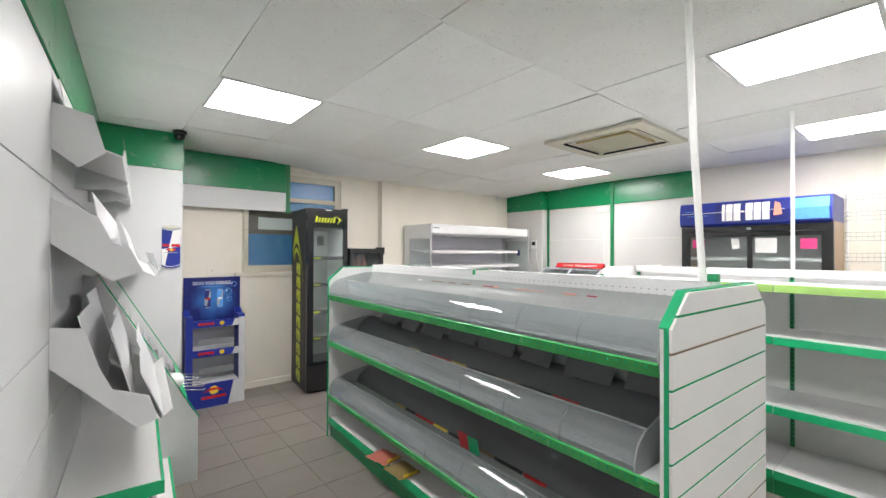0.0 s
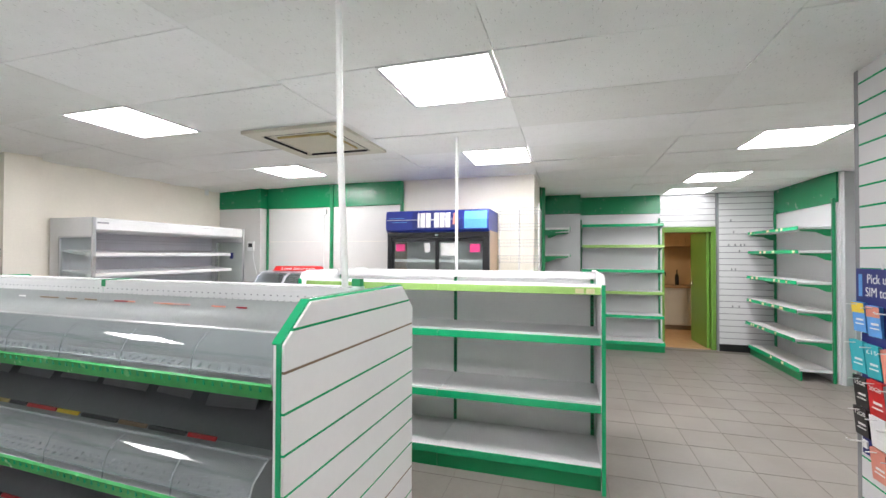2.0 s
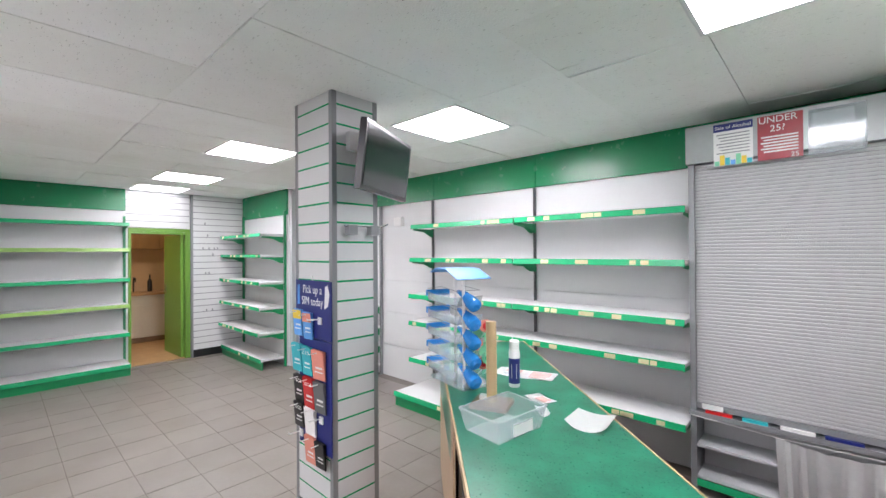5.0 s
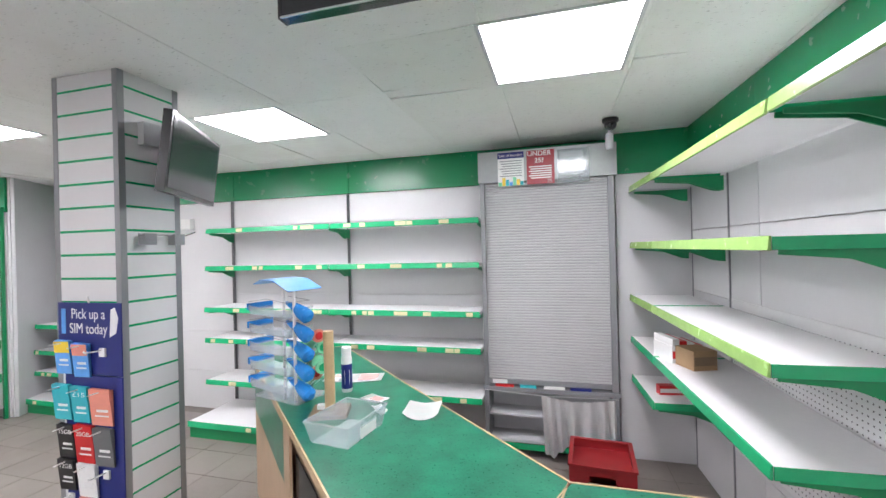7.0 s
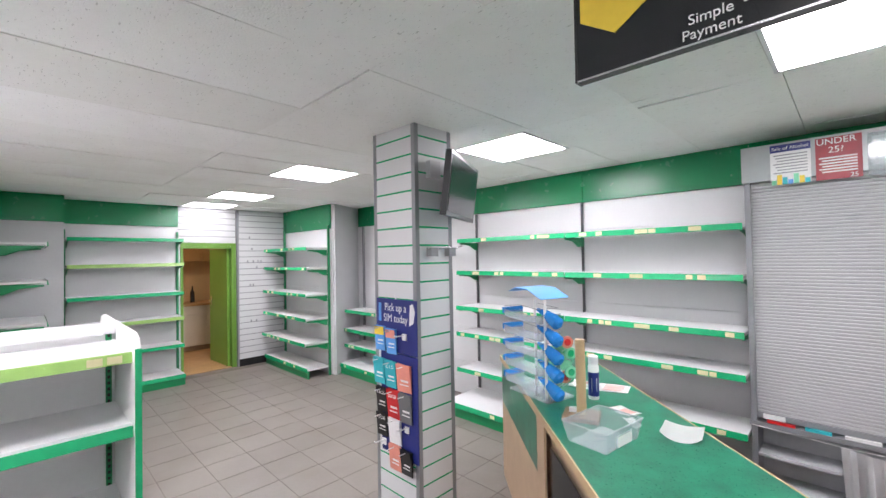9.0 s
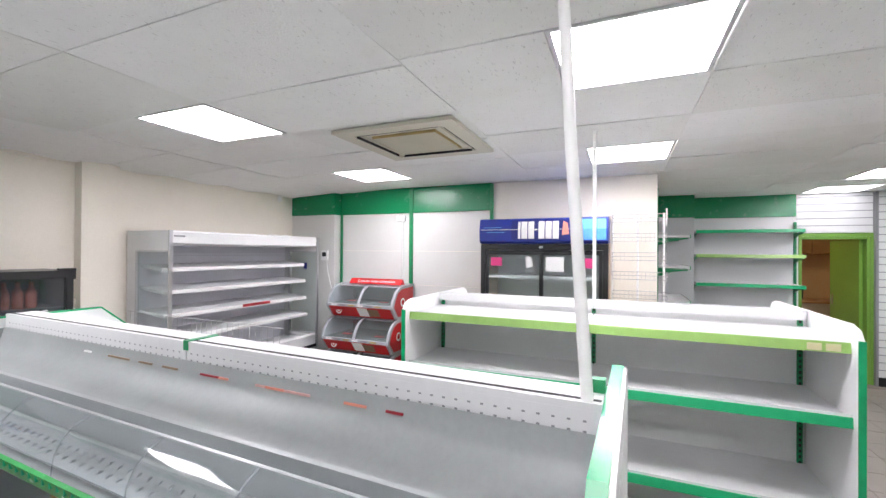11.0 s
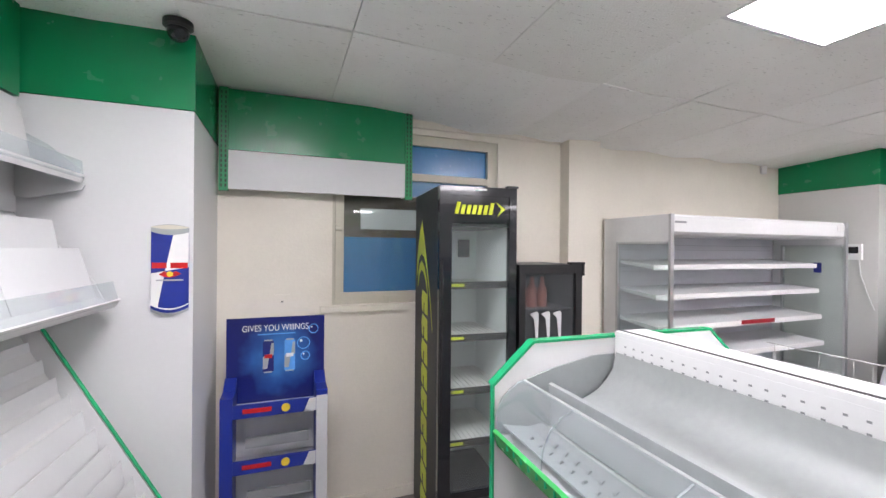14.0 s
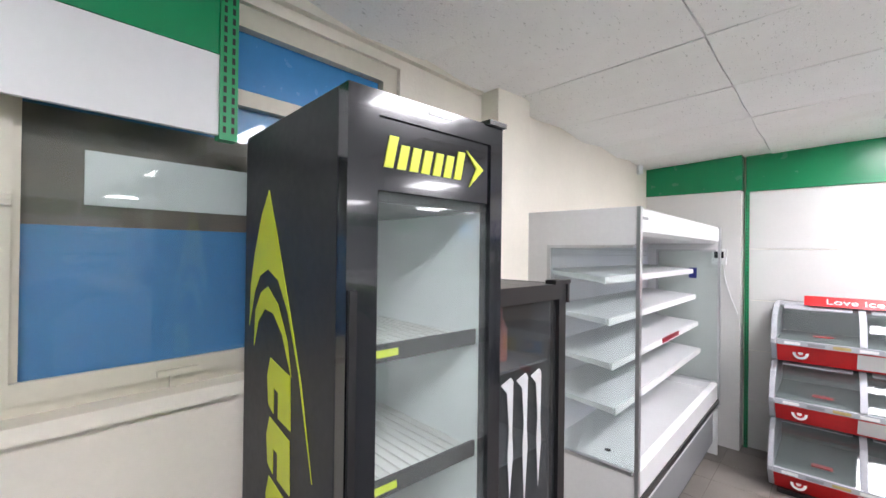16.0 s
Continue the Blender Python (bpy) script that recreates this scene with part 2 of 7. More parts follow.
BURST = header_print()
LAMP = glowing("lit diffuser", (0.985, 0.94, 1.0), LAMP_POWER)
# far panel turned down so the slatwall over the doorway is less bright
LAMP_DIM = glowing("dimmed lit diffuser", (0.985, 0.94, 1.0), LAMP_POWER * 0.2)
# half power, for the added fill panel only
LAMP_FILL = glowing("half-power fill diffuser", (0.985, 0.94, 1.0), LAMP_POWER * 0.5)
LAMPW = glowing("warm fill lamp", (1.0, 0.76, 0.5), 58.0)

# ---- building helpers ----


class Bits:
    """Boxes, prisms and tubes gathered into one mesh."""

    def __init__(self):
        self.bm = bmesh.new()

    def box(self, x0, y0, z0, x1, y1, z1, m=None):
        v = [self.bm.verts.new(p) for p in ((x0, y0, z0), (x1, y0, z0), (x1, y1, z0), (x0, y1, z0), (x0, y0, z1), (x1, y0, z1), (x1, y1, z1), (x0, y1, z1))]
        if m is not None:
            for q in v:
                q.co = m @ q.co
        for f in ((0, 3, 2, 1), (4, 5, 6, 7), (0, 1, 5, 4), (1, 2, 6, 5), (2, 3, 7, 6), (3, 0, 4, 7)):
            self.bm.faces.new([v[k] for k in f])
        return self

    def prism(self, outline, a, b, axis="y", m=None):
        """Extrude an outline of 2D points between a and b along an axis."""
        place = {"y": lambda p, d: (p[0], d, p[1]), "x": lambda p, d: (d, p[0], p[1]), "z": lambda p, d: (p[0], p[1], d)}[axis]
        lo = [self.bm.verts.new(place(p, a)) for p in outline]
        hi = [self.bm.verts.new(place(p, b)) for p in outline]
        if m is not None:
            for q in lo + hi:
                q.co = m @ q.co
        n = len(outline)
        self.bm.faces.new(lo)
        self.bm.faces.new(hi[::-1])
        for k in range(n):
            self.bm.faces.new((lo[k], hi[k], hi[(k + 1) % n], lo[(k + 1) % n]))
        bmesh.ops.recalc_face_normals(self.bm, faces=self.bm.faces)
        return self

    def sheet(self, line, thick, a, b, axis="y", m=None):
        """A bent sheet of even thickness along a profile line."""
        pts = [Vector(p) for p in line]
        off = []
        for k, p in enumerate(pts):
            d = (pts[min(k + 1, len(pts) - 1)] - pts[max(k - 1, 0)]).normalized()
            off.append(p + Vector((-d.y, d.x)) * thick)
        return self.prism([tuple(p) for p in pts] + [tuple(p) for p in reversed(off)], a, b, axis, m)

    def tube(self, points, r, n=8):
        pts = [Vector(p) for p in points]
        rings = []
        for k, p in enumerate(pts):
            d = (pts[min(k + 1, len(pts) - 1)] - pts[max(k - 1, 0)]).normalized()
            u = d.orthogonal().normalized() if k == 0 else (u - d * u.dot(d)).normalized()
            w = d.cross(u)
            rr = r[k] if isinstance(r, (list, tuple)) else r
            rings.append([self.bm.verts.new(p + (u * math.cos(2 * math.pi * i / n) + w * math.sin(2 * math.pi * i / n)) * rr) for i in range(n)])
        for a, b in zip(rings, rings[1:]):
            for i in range(n):
                self.bm.faces.new((a[i], a[(i + 1) % n], b[(i + 1) % n], b[i]))
        self.bm.faces.new(rings[0][::-1])
        self.bm.faces.new(rings[-1])
        return self

    def grid(self, nx, ny, fn):
        """A surface from fn(u, v) -> point."""
        v = [[self.bm.verts.new(fn(i / nx, j / ny)) for j in range(ny + 1)] for i in range(nx + 1)]
        for i in range(nx):
            for j in range(ny):
                self.bm.faces.new((v[i][j], v[i + 1][j], v[i + 1][j + 1], v[i][j + 1]))
        return self

    def bevel(self, w, seg=2):
        edges = [e for e in self.bm.edges if len(e.link_faces) == 2 and e.calc_face_angle(0) > 0.5]
        bmesh.ops.bevel(self.bm, geom=edges, offset=w, segments=seg, affect="EDGES", clamp_overlap=True)
        return self

    def turn(self, m):
        bmesh.ops.transform(self.bm, matrix=m, verts=self.bm.verts)
        return self


def mesh_of(name, bits, mat, smooth=False):
    me = bpy.data.meshes.new(name)
    bm = bits.bm if isinstance(bits, Bits) else bits
    bm.to_mesh(me)
    bm.free()
    if smooth:
        for p in me.polygons:
            p.use_smooth = True
        me.set_sharp_from_angle(angle=radians(35))
    me.materials.append(mat)
    return me


def part(name, bits, mat, parent=None, label="", smooth=False):
    ob = new(name, mesh_of(name, bits, mat, smooth))
    if parent is not None:
        ob.parent = parent
    if label:
        ob["label"] = label
    return ob


def thing(name, label, category, x=0, y=0, z=0, rz=0, group=""):
    ob = new(name)
    ob.empty_display_size = 0.1
    ob.matrix_basis = pose(x, y, z, 0, 0, rz)
    return tagged(ob, label, category, group)


def structure(name, bits, mat, label, category="structure"):
    return tagged(part(name, bits, mat), label, category, kind="structure")


def writing(text, size, mat, m, parent, depth=0.001, name="lettering", width=None):
    cu = bpy.data.curves.new(name, "FONT")
    cu.body, cu.size, cu.extrude, cu.align_x, cu.align_y = text, size, depth, "CENTER", "CENTER"
    tmp = bpy.data.objects.new(name, cu)
    scene.collection.objects.link(tmp)
    me = bpy.data.meshes.new_from_object(tmp.evaluated_get(bpy.context.evaluated_depsgraph_get()))
    bpy.data.objects.remove(tmp)
    me.name = name
    if width:
        xs = [v.co.x for v in me.vertices]
        k = width / (max(xs) - min(xs))
        for v in me.vertices:
            v.co.x *= k
    me.transform(m)
    me.materials.clear()
    me.materials.append(mat)
    ob = new(name, me)
    ob.parent = parent
    return ob


H = 2.6                      # ceiling height
XW, XE, XD = -0.03, 5.96, 8.43   # west wall, east wall of the front part, door wall
YN, YS = 5.06, -4.06         # window wall, wall behind the counter

# ---- setting ----
structure("floor", Bits().box(XW - 0.9, YS - 0.3, -0.12, 11.2, YN + 0.4, -0.0026), GROUT, "grey floor with dark grout between the tiles", "floor")
structure("wall_west", Bits().box(XW - 0.35, YS - 0.2, 0, XW - 0.1, -0.6, H + 0.4).box(-0.46, -0.8, 0, XW - 0.25, -0.6, H + 0.4).prism([(-0.196, -0.6), (-0.46, -0.6), (-0.25, YN + 0.3), (0.15, YN + 0.3)], 0, H + 0.4, "z"), WHITE, "white panelled wall behind the magazine racks", "wall")
structure("wall_south", Bits().box(XW, YS - 0.2, 0, 6.76, YS, H + 0.4).prism([(6.76, YS), (7.06, YS), (7.06, YS - 0.2), (6.76, YS - 0.2)], 0, H + 0.4, "z").prism([(6.73, -3.38), (7.062, YS), (7.062, YS - 0.2), (XD, YS - 0.2), (XD, -3.38)], 0, H + 0.4, "z"), WHITE, "white panelled wall behind the shop shelving", "wall")
# door wall with the doorway through it
DY0, DY1, DZ = -2.53, -1.76, 1.99
structure("wall_door", Bits().box(XD, YS - 0.2, 0, XD + 0.14, DY0, H + 0.4).box(XD, DY1, 0, XD + 0.14, 0.2, H + 0.4).box(XD, DY0, DZ, XD + 0.14, DY1, H + 0.4), WHITE, "white wall with the doorway to the kitchen", "wall")
structure("wall_east", Bits().box(XE, 0.2, 0, XD + 0.14, YN + 0.3, H + 0.4), CREAM, "cream painted wall block beside the chillers", "wall")
# window wall: the window opening runs from x 1.34 to 2.56, z 1.30 to 2.47
WX0, WX1, WZ0, WZ1 = 1.36, 2.56, 1.30, 2.47
structure("wall_north", Bits().box(XW, YN, 0, WX0, YN + 0.25, H + 0.4).box(WX1, YN, 0, XE, YN + 0.25, H + 0.4).box(WX0, YN, 0, WX1, YN + 0.25, WZ0).box(WX0, YN, WZ1, WX1, YN + 0.25, H + 0.4), CREAM, "cream painted wall with the boarded window", "wall")
structure("wall_ledge", Bits().box(1.30, 5.03, 0, 3.13, YN - 0.002, 1.262).bevel(0.006), CREAM, "thicker cream wall below the window", "wall")
structure("wall_boxing", Bits().box(3.12, 4.95, 0, 3.42, YN - 0.002, H).bevel(0.012), CREAM, "cream boxed-in pipe against the window wall", "wall")
structure("ceiling_slab", Bits().box(XW - 0.9, YS - 0.2, H + 0.03, XD + 0.14, YN + 0.3, H + 0.2), TEE, "dark void above the suspended ceiling", "ceiling")

# suspended ceiling of sagging fibre tiles, pierced by the light panels
# the first panel is unseen, added on the grid to brighten the gondola end
LIGHTS = [(0.67, 0.17), (0.69, 2.79), (2.67, 2.79), (4.68, 2.81), (2.62, 0.17), (4.58, 0.17), (2.68, -3.11), (0.69, -2.57), (4.58, -2.43), (6.50, -2.42), (7.72, -2.40)]


def drop(x, y):
    """The ceiling hangs lower towards the window wall."""
    if x < 1.5:
        return 0.0
    k = min(1.0, max(0.0, (y - 3.5) / 1.5)) * min(1.0, (x - 1.5) / 0.8)
    return 0.06 * k


def ceiling_tiles():
    rng = random.Random(4)
    out = Bits()

    def tile(x0, y0, x1, y1, g):
        x0, y0, x1, y1 = max(x0, -0.7), max(y0, YS), min(x1, XD), min(y1, YN)
        if x1 - x0 < 0.012 or y1 - y0 < 0.012:
            return
        n = 3 if y1 - y0 > 0.7 else 2
        lift = [rng.uniform(-0.006, 0.005) for _ in range(4)]
        sag = rng.uniform(0.0, 0.007)
        rows = []
        for j in range(n + 1):
            v = j / n
            row = []
            for i in range(3):
                u = i / 2
                x, y = x0 + g + (x1 - x0 - 2 * g) * u, y0 + g + (y1 - y0 - 2 * g) * v
                z = H + (lift[0] * (1 - u) + lift[1] * u) * (1 - v) + (lift[2] * (1 - u) + lift[3] * u) * v - sag * 4 * u * (1 - u) - drop(x, y) * (1 + 0.35 * 4 * u * (1 - u))
                row.append(out.bm.verts.new((x, y, z)))
            rows.append(row)
        for j in range(n):
            for i in range(2):
                out.bm.faces.new((rows[j][i], rows[j + 1][i], rows[j + 1][i + 1], rows[j][i + 1]))
        rim = rows[0] + [r[-1] for r in rows[1:]] + rows[-1][-2::-1] + [r[0] for r in rows[-2:0:-1]]
        up = [out.bm.verts.new((q.co.x, q.co.y, H + 0.022)) for q in rim]
        for k in range(len(rim)):
            out.bm.faces.new((rim[k], rim[(k + 1) % len(rim)], up[(k + 1) % len(rim)], up[k]))

    for j in range(-4, 5):
        y0 = 0.16 + 1.31 * j
        y1 = y0 + 1.31
        base, pitch = (2.67, 0.665) if j >= 1 else (2.62, 0.652)
        for i in range(-6, 11):
            x0 = base + pitch * i
            x1 = x0 + pitch
            g = rng.choice((0.0010, 0.0014, 0.002, 0.0035))
            hit = [(lx, ly) for lx, ly in LIGHTS if lx < x1 - 0.02 and lx + 0.655 > x0 + 0.02 and ly < y1 - 0.02 and ly + 0.655 > y0 + 0.02]
            if not hit:
                tile(x0, y0, x1, y1, g)
                continue
            lx, ly = hit[0]
            a0, a1, b0, b1 = max(x0, lx), min(x1, lx + 0.655), max(y0, ly), min(y1, ly + 0.655)
            tile(x0, y0, x1, b0, g)
            tile(x0, b1, x1, y1, g)
            tile(x0, b0, a0, b1, 0.0)
            tile(a1, b0, x1, b1, 0.0)
    return out


structure("ceiling", ceiling_tiles(), CEIL, "white pitted suspended ceiling tiles, some sagging", "ceiling")


def light_panel(x, y):
    w = 0.615
    t = thing("ceiling_light", "lit square white panel light recessed in the ceiling", "ceiling light", x + 0.02, y + 0.02, H, group="ceiling panel lights")
    f = Bits()
    f.box(-0.018, -0.018, -0.004, w + 0.018, 0.0, 0.02).box(-0.018, w, -0.004, w + 0.018, w + 0.018, 0.02)
    f.box(-0.018, 0, -0.004, 0, w, 0.02).box(w, 0, -0.004, w + 0.018, w, 0.02)
    part("frame", f, WHITE, t)
    part("diffuser", Bits().box(0.001, 0.001, 0.0, w - 0.001, w - 0.001, 0.012), LAMP_DIM if x > 7.3 else LAMP_FILL if x < 0.68 else LAMP, t, "evenly lit white diffuser")
    return t


for lx, ly in LIGHTS:
    light_panel(lx, ly)

# ---- wall cladding: green fascia and white panels ----
GZ = 2.27   # underside of the green fascia


def cladding(name, x0, y0, x1, y1, seams, label, green=GZ, top=H, joints=(), out=0.018, base=0.0, mat=WHITE):
    """White wall panels with a green fascia above, along a line; the open side lies to the left of the way from 0 to 1."""
    d = Vector((x1 - x0, y1 - y0))
    n = d.length
    rz = math.degrees(math.atan2(d.y, d.x))
    t = thing(name, label, "wall panelling", x0, y0, 0, rz)
    tagged(t, kind="structure")
    zs = [base, *seams, green - 0.004]
    xs = [0.0, *joints, n]
    for a, b in zip(xs, xs[1:]):
        for lo, hi in zip(zs, zs[1:]):
            part("panel", Bits().box(a + 0.003, 0.002, lo + 0.003, b - 0.003, out, hi - 0.003).bevel(0.002, 1), mat, t)
        part("fascia", Bits().box(a + 0.002, 0.002, green, b - 0.002, out + 0.008, top - 0.003).bevel(0.002, 1), GREEN, t, "glossy green fascia board")
    return t


# the left of the way faces into the room
cladding("wall_panelling_west", 0.095, 4.36, -0.184, -0.45, (0.45, 0.9, 1.2, 1.8), "white wall panels with a green fascia", joints=(1.06, 2.2, 3.3, 4.2), green=2.245)
cladding("wall_panelling_counter", -0.125, -0.62, 0.032, YS + 0.1, (0.45, 0.9, 1.35, 1.8), "white wall panels with a green fascia", joints=(1.14, 2.24), green=2.27)
cladding("wall_panelling_south", 0.62, YS, 7.02, YS, (0.42, 0.86, 1.28, 1.66, 2.0), "white wall panels with a green fascia", joints=(1.04, 2.41, 3.79, 4.78), green=2.28)
cladding("wall_panelling_alcove", 6.76, -3.38, XD, -3.38, (0.45, 0.9, 1.3, 1.7), "white wall panels with a green fascia", joints=(1.52,), green=2.22)
cladding("wall_panelling_east", XE, 2.03, XE, 4.27, (0.42, 0.86, 1.3, 1.75), "off-white wall panels with a green fascia", joints=(1.1,), green=2.26, mat=OFFWHITE)
cladding("wall_panelling_recess", 7.99, 0.2, 7.0, 0.2, (0.5, 1.0, 1.5), "grey and green panelling in the recess", green=2.26)
cladding("wall_panelling_door", XD, -1.73, XD, -0.42, (0.45, 0.85, 1.25, 1.65, 2.05), "white back panels of the wall shelving", green=2.28)


def box_column(name, x0, y0, x1, y1, label, green=2.27, mat=WHITE, soft=0.006):
    t = thing(name, label, "wall boxing", (x0 + x1) / 2, (y0 + y1) / 2)
    tagged(t, kind="structure")
    w, d = (x1 - x0) / 2, (y1 - y0) / 2
    part("panel", Bits().box(-w, -d, 0, w, d, green - 0.003).bevel(soft, 3), mat, t)
    part("fascia", Bits().box(-w - 0.004, -d - 0.004, green, w + 0.004, d + 0.004, H - 0.002).bevel(soft, 3), GREEN, t, "green fascia board")
    return t


box_column("wall_boxing_northwest", XW + 0.02, 4.38, 0.70, YN - 0.004, "white boxed corner with a green fascia")
box_column("wall_boxing_northeast", 5.80, 4.285, XE - 0.002, YN - 0.004, "off-white boxed corner with rounded edge and green fascia", 2.26, OFFWHITE, 0.03)
box_column("wall_boxing_southwest", XW + 0.025, YS + 0.03, 0.575, -3.86, "pale boxed corner with a green fascia")
box_column("wall_boxing_recess", 8.0, -0.42, XD - 0.002, 0.17, "grey boxed corner with a green fascia", mat=GREYP)
structure("wall_return", Bits().prism([(6.695, -3.40), (6.728, -3.384), (7.058, YS + 0.032), (7.025, YS + 0.032)], 0, H - 0.01, "z").bevel(0.004), GREYP, "grey return panel between two shelving bays", "wall")


# ---- slotted uprights, shelves, gondolas ----
def slotted(parent, x, y, z0, z1, mat=GREEN_D, w=0.028, d=0.03):
    """A slotted steel upright, the shade in its slots painted as dark patches on the face."""
    up = part("upright", Bits().box(x - w / 2, y - d, z0, x + w / 2, y, z1).bevel(0.002, 1), mat, parent, "slotted green upright" if mat is GREEN_D else "slotted grey upright")
    s = Bits()
    z = z0 + 0.03
    while z < z1 - 0.03:
        for k in (-1, 1):
            s.box(x + k * w * 0.22 - 0.003, y - d - 0.0006, z, x + k * w * 0.22 + 0.003, y - d + 0.002, z + 0.018)
        z += 0.032
    tagged(part("slotting", s, DARK, up), kind="stuff")
    return up


def bracket(parent, x, y, z, depth, mat):
    """A tapered shelf bracket under a shelf; its back stands at y and it reaches towards -y."""
    o = [(y, z), (y - depth * 0.94, z), (y - depth * 0.94, z - 0.018), (y - depth * 0.45, z - 0.035), (y - 0.05, z - 0.085), (y, z - 0.09)]
    return part("bracket", Bits().prism(o, x - 0.003, x + 0.003, "x"), mat, parent, "painted shelf bracket")


def shelf_at(parent, x0, x1, y, z, depth, strip=STRIP, tickets=0, seed=0, deck=SHELF):
    """One steel shelf with a folded front and a ticket strip; z is the top of its deck."""
    o = [(y, z), (y - depth, z), (y - depth, z - 0.035), (y - depth + 0.012, z - 0.035), (y - depth + 0.012, z - 0.022), (y - 0.01, z - 0.022), (y, z - 0.03)]
    s = part("shelf", Bits().prism(o, x0 + 0.003, x1 - 0.003, "x"), deck, parent)
    f = y - depth
    o = [(f - 0.002, z - 0.042), (f - 0.013, z - 0.040), (f - 0.008, z + 0.004), (f - 0.002, z + 0.006)]
    st = part("ticket_strip", Bits().prism(o, x0 + 0.001, x1 - 0.001, "x"), strip, s, "green plastic ticket strip")
    rng = random.Random(seed)
    for k in range(tickets):
        tx = rng.uniform(x0 + 0.05, x1 - 0.11)
        o = [(f - 0.0145, z - 0.034), (f - 0.0155, z - 0.034), (f - 0.0115, z - 0.001), (f - 0.0105, z - 0.001)]
        part("ticket", Bits().prism(o, tx, tx + rng.choice((0.045, 0.055, 0.07)), "x"), TICKET, st, "cream paper price ticket")
    return s


def plinth(parent, x0, x1, y, z, depth, tickets=0, seed=0):
    b = part("base_shelf", Bits().box(x0 + 0.002, y - depth, z - 0.03, x1 - 0.002, y, z).bevel(0.004, 1), SHELF, parent)
    part("kick_plate", Bits().box(x0 + 0.004, y - depth + 0.012, 0.0, x1 - 0.004, y - depth + 0.03, z - 0.031), GREEN_D, parent, "green painted kick plate")
    f = y - depth
    o = [(f - 0.001, z - 0.045), (f - 0.013, z - 0.045), (f - 0.008, z + 0.004), (f - 0.001, z + 0.006)]
    st = part("ticket_strip", Bits().prism(o, x0, x1, "x"), STRIP, b, "green plastic ticket strip")
    rng = random.Random(seed + 91)
    for k in range(tickets):
        tx = rng.uniform(x0 + 0.05, x1 - 0.11)
        o = [(f - 0.0145, z - 0.036), (f - 0.0155, z - 0.036), (f - 0.0115, z - 0.003), (f - 0.0105, z - 0.003)]
        part("ticket", Bits().prism(o, tx, tx + 0.055, "x"), TICKET, st, "cream paper price ticket")


def wall_bay(label, x, y, rz, w, levels, base=None, tickets=0, seed=0, up_mat=GREY, top=2.27, strip=STRIP, group="wall shelving bays", ends=True, slots=True):
    """A bay of wall shelving; its back lies along the wall at x, y, its front looks to local -y. levels: (height, depth)."""
    t = thing("wall_shelving", label, "shelving", x, y, 0, rz, group)
    for ux in (0.0, w) if ends else (0.0,):
        if slots:
            slotted(t, ux, -0.002, 0.0, top, up_mat, 0.014 if up_mat is CHAR else 0.028)
        else:
            part("upright", Bits().box(ux - 0.004, -0.007, 0.0, ux + 0.004, -0.0005, top), GREY, t, "narrow grey joint between panels")
    for n, (z, d) in enumerate(levels):
        shelf_at(t, 0.004, w - 0.004, -0.034, z, d, (strip if (n < 3 if not slots else n % 2) else STRIP), tickets, seed * 10 + n)
        for bx in (0.02, w - 0.02):
            bracket(t, bx, -0.034, z - 0.037, d, GREEN_D)
        if label.endswith("behind the counter"):
            part("end_strip", Bits().box(w - 0.0065, -0.034 - d, z - 0.04, w - 0.0015, -0.04, z + 0.003), STRIP, t, "green end strip")
    if base:
        plinth(t, 0.004, w - 0.004, -0.034, base[0], base[1], min(tickets, 2), seed)
    return t


SOUTH = [(1.955, 0.34), (1.585, 0.36), (1.18, 0.38), (0.88, 0.38), (0.47, 0.38)]
wall_bay("white wall shelving bay with green ticket strips, empty", 3.03, YS + 0.03, 180, 1.38, SOUTH, None, 7, 1, CHAR)
wall_bay("white wall shelving bay with green ticket strips, empty", 4.41, YS + 0.03, 180, 1.38, SOUTH, (0.15, 0.60), 6, 2, CHAR)
# bay beside the grey return and the bay in the alcove
wall_bay("white wall shelving bay with four low shelves, empty", 6.84, YS + 0.03, 180, 1.44, [(0.95, 0.36), (0.66, 0.38), (0.42, 0.38)], (0.15, 0.50), 3, 3)
wall_bay("white wall shelving bay with green ticket strips beside the slatwall", 8.28, -3.35, 180, 1.5, [(1.93, 0.34), (1.63, 0.34), (1.24, 0.36), (0.88, 0.36), (0.52, 0.38)], (0.15, 0.34), 5, 4, GREEN_D)
# shelving beside the doorway
wall_bay("white wall shelving bay with green edges beside the doorway", XD - 0.025, -0.44, 270, 1.27, [(2.08, 0.36), (1.73, 0.38), (1.32, 0.38), (0.96, 0.38), (0.57, 0.38)], (0.15, 0.44), 0, 5, GREEN_D, 2.2, LIME)
# narrow shelving on the recess wall
t = thing("wall_shelving", "narrow bay with short green-edged shelves in the recess", "shelving", 7.0, 0.17, 0, 0, "wall shelving bays")
slotted(t, 0.0, -0.002, 0.0, 2.58, GREEN_D, 0.075, 0.05)
for z in (1.98, 1.58, 1.15, 0.75):
    shelf_at(t, 0.02, 0.92, -0.05, z, 0.36, STRIP, 0, 1)
    bracket(t, 0.03, -0.05, z - 0.037, 0.36, GREEN_D)
    bracket(t, 0.9, -0.05, z - 0.037, 0.36, GREEN_D)
# shelving along the west wall behind the counter, deeper at the third level
WEST = [(2.15, 0.40), (1.715, 0.40), (1.31, 0.41), (0.985, 0.41)]
WRZ = 92.7


def west_back(y):
    """The wall line behind these bays, which runs a little out of square."""
    return 0.045 - 0.047 * (y + 3.82)


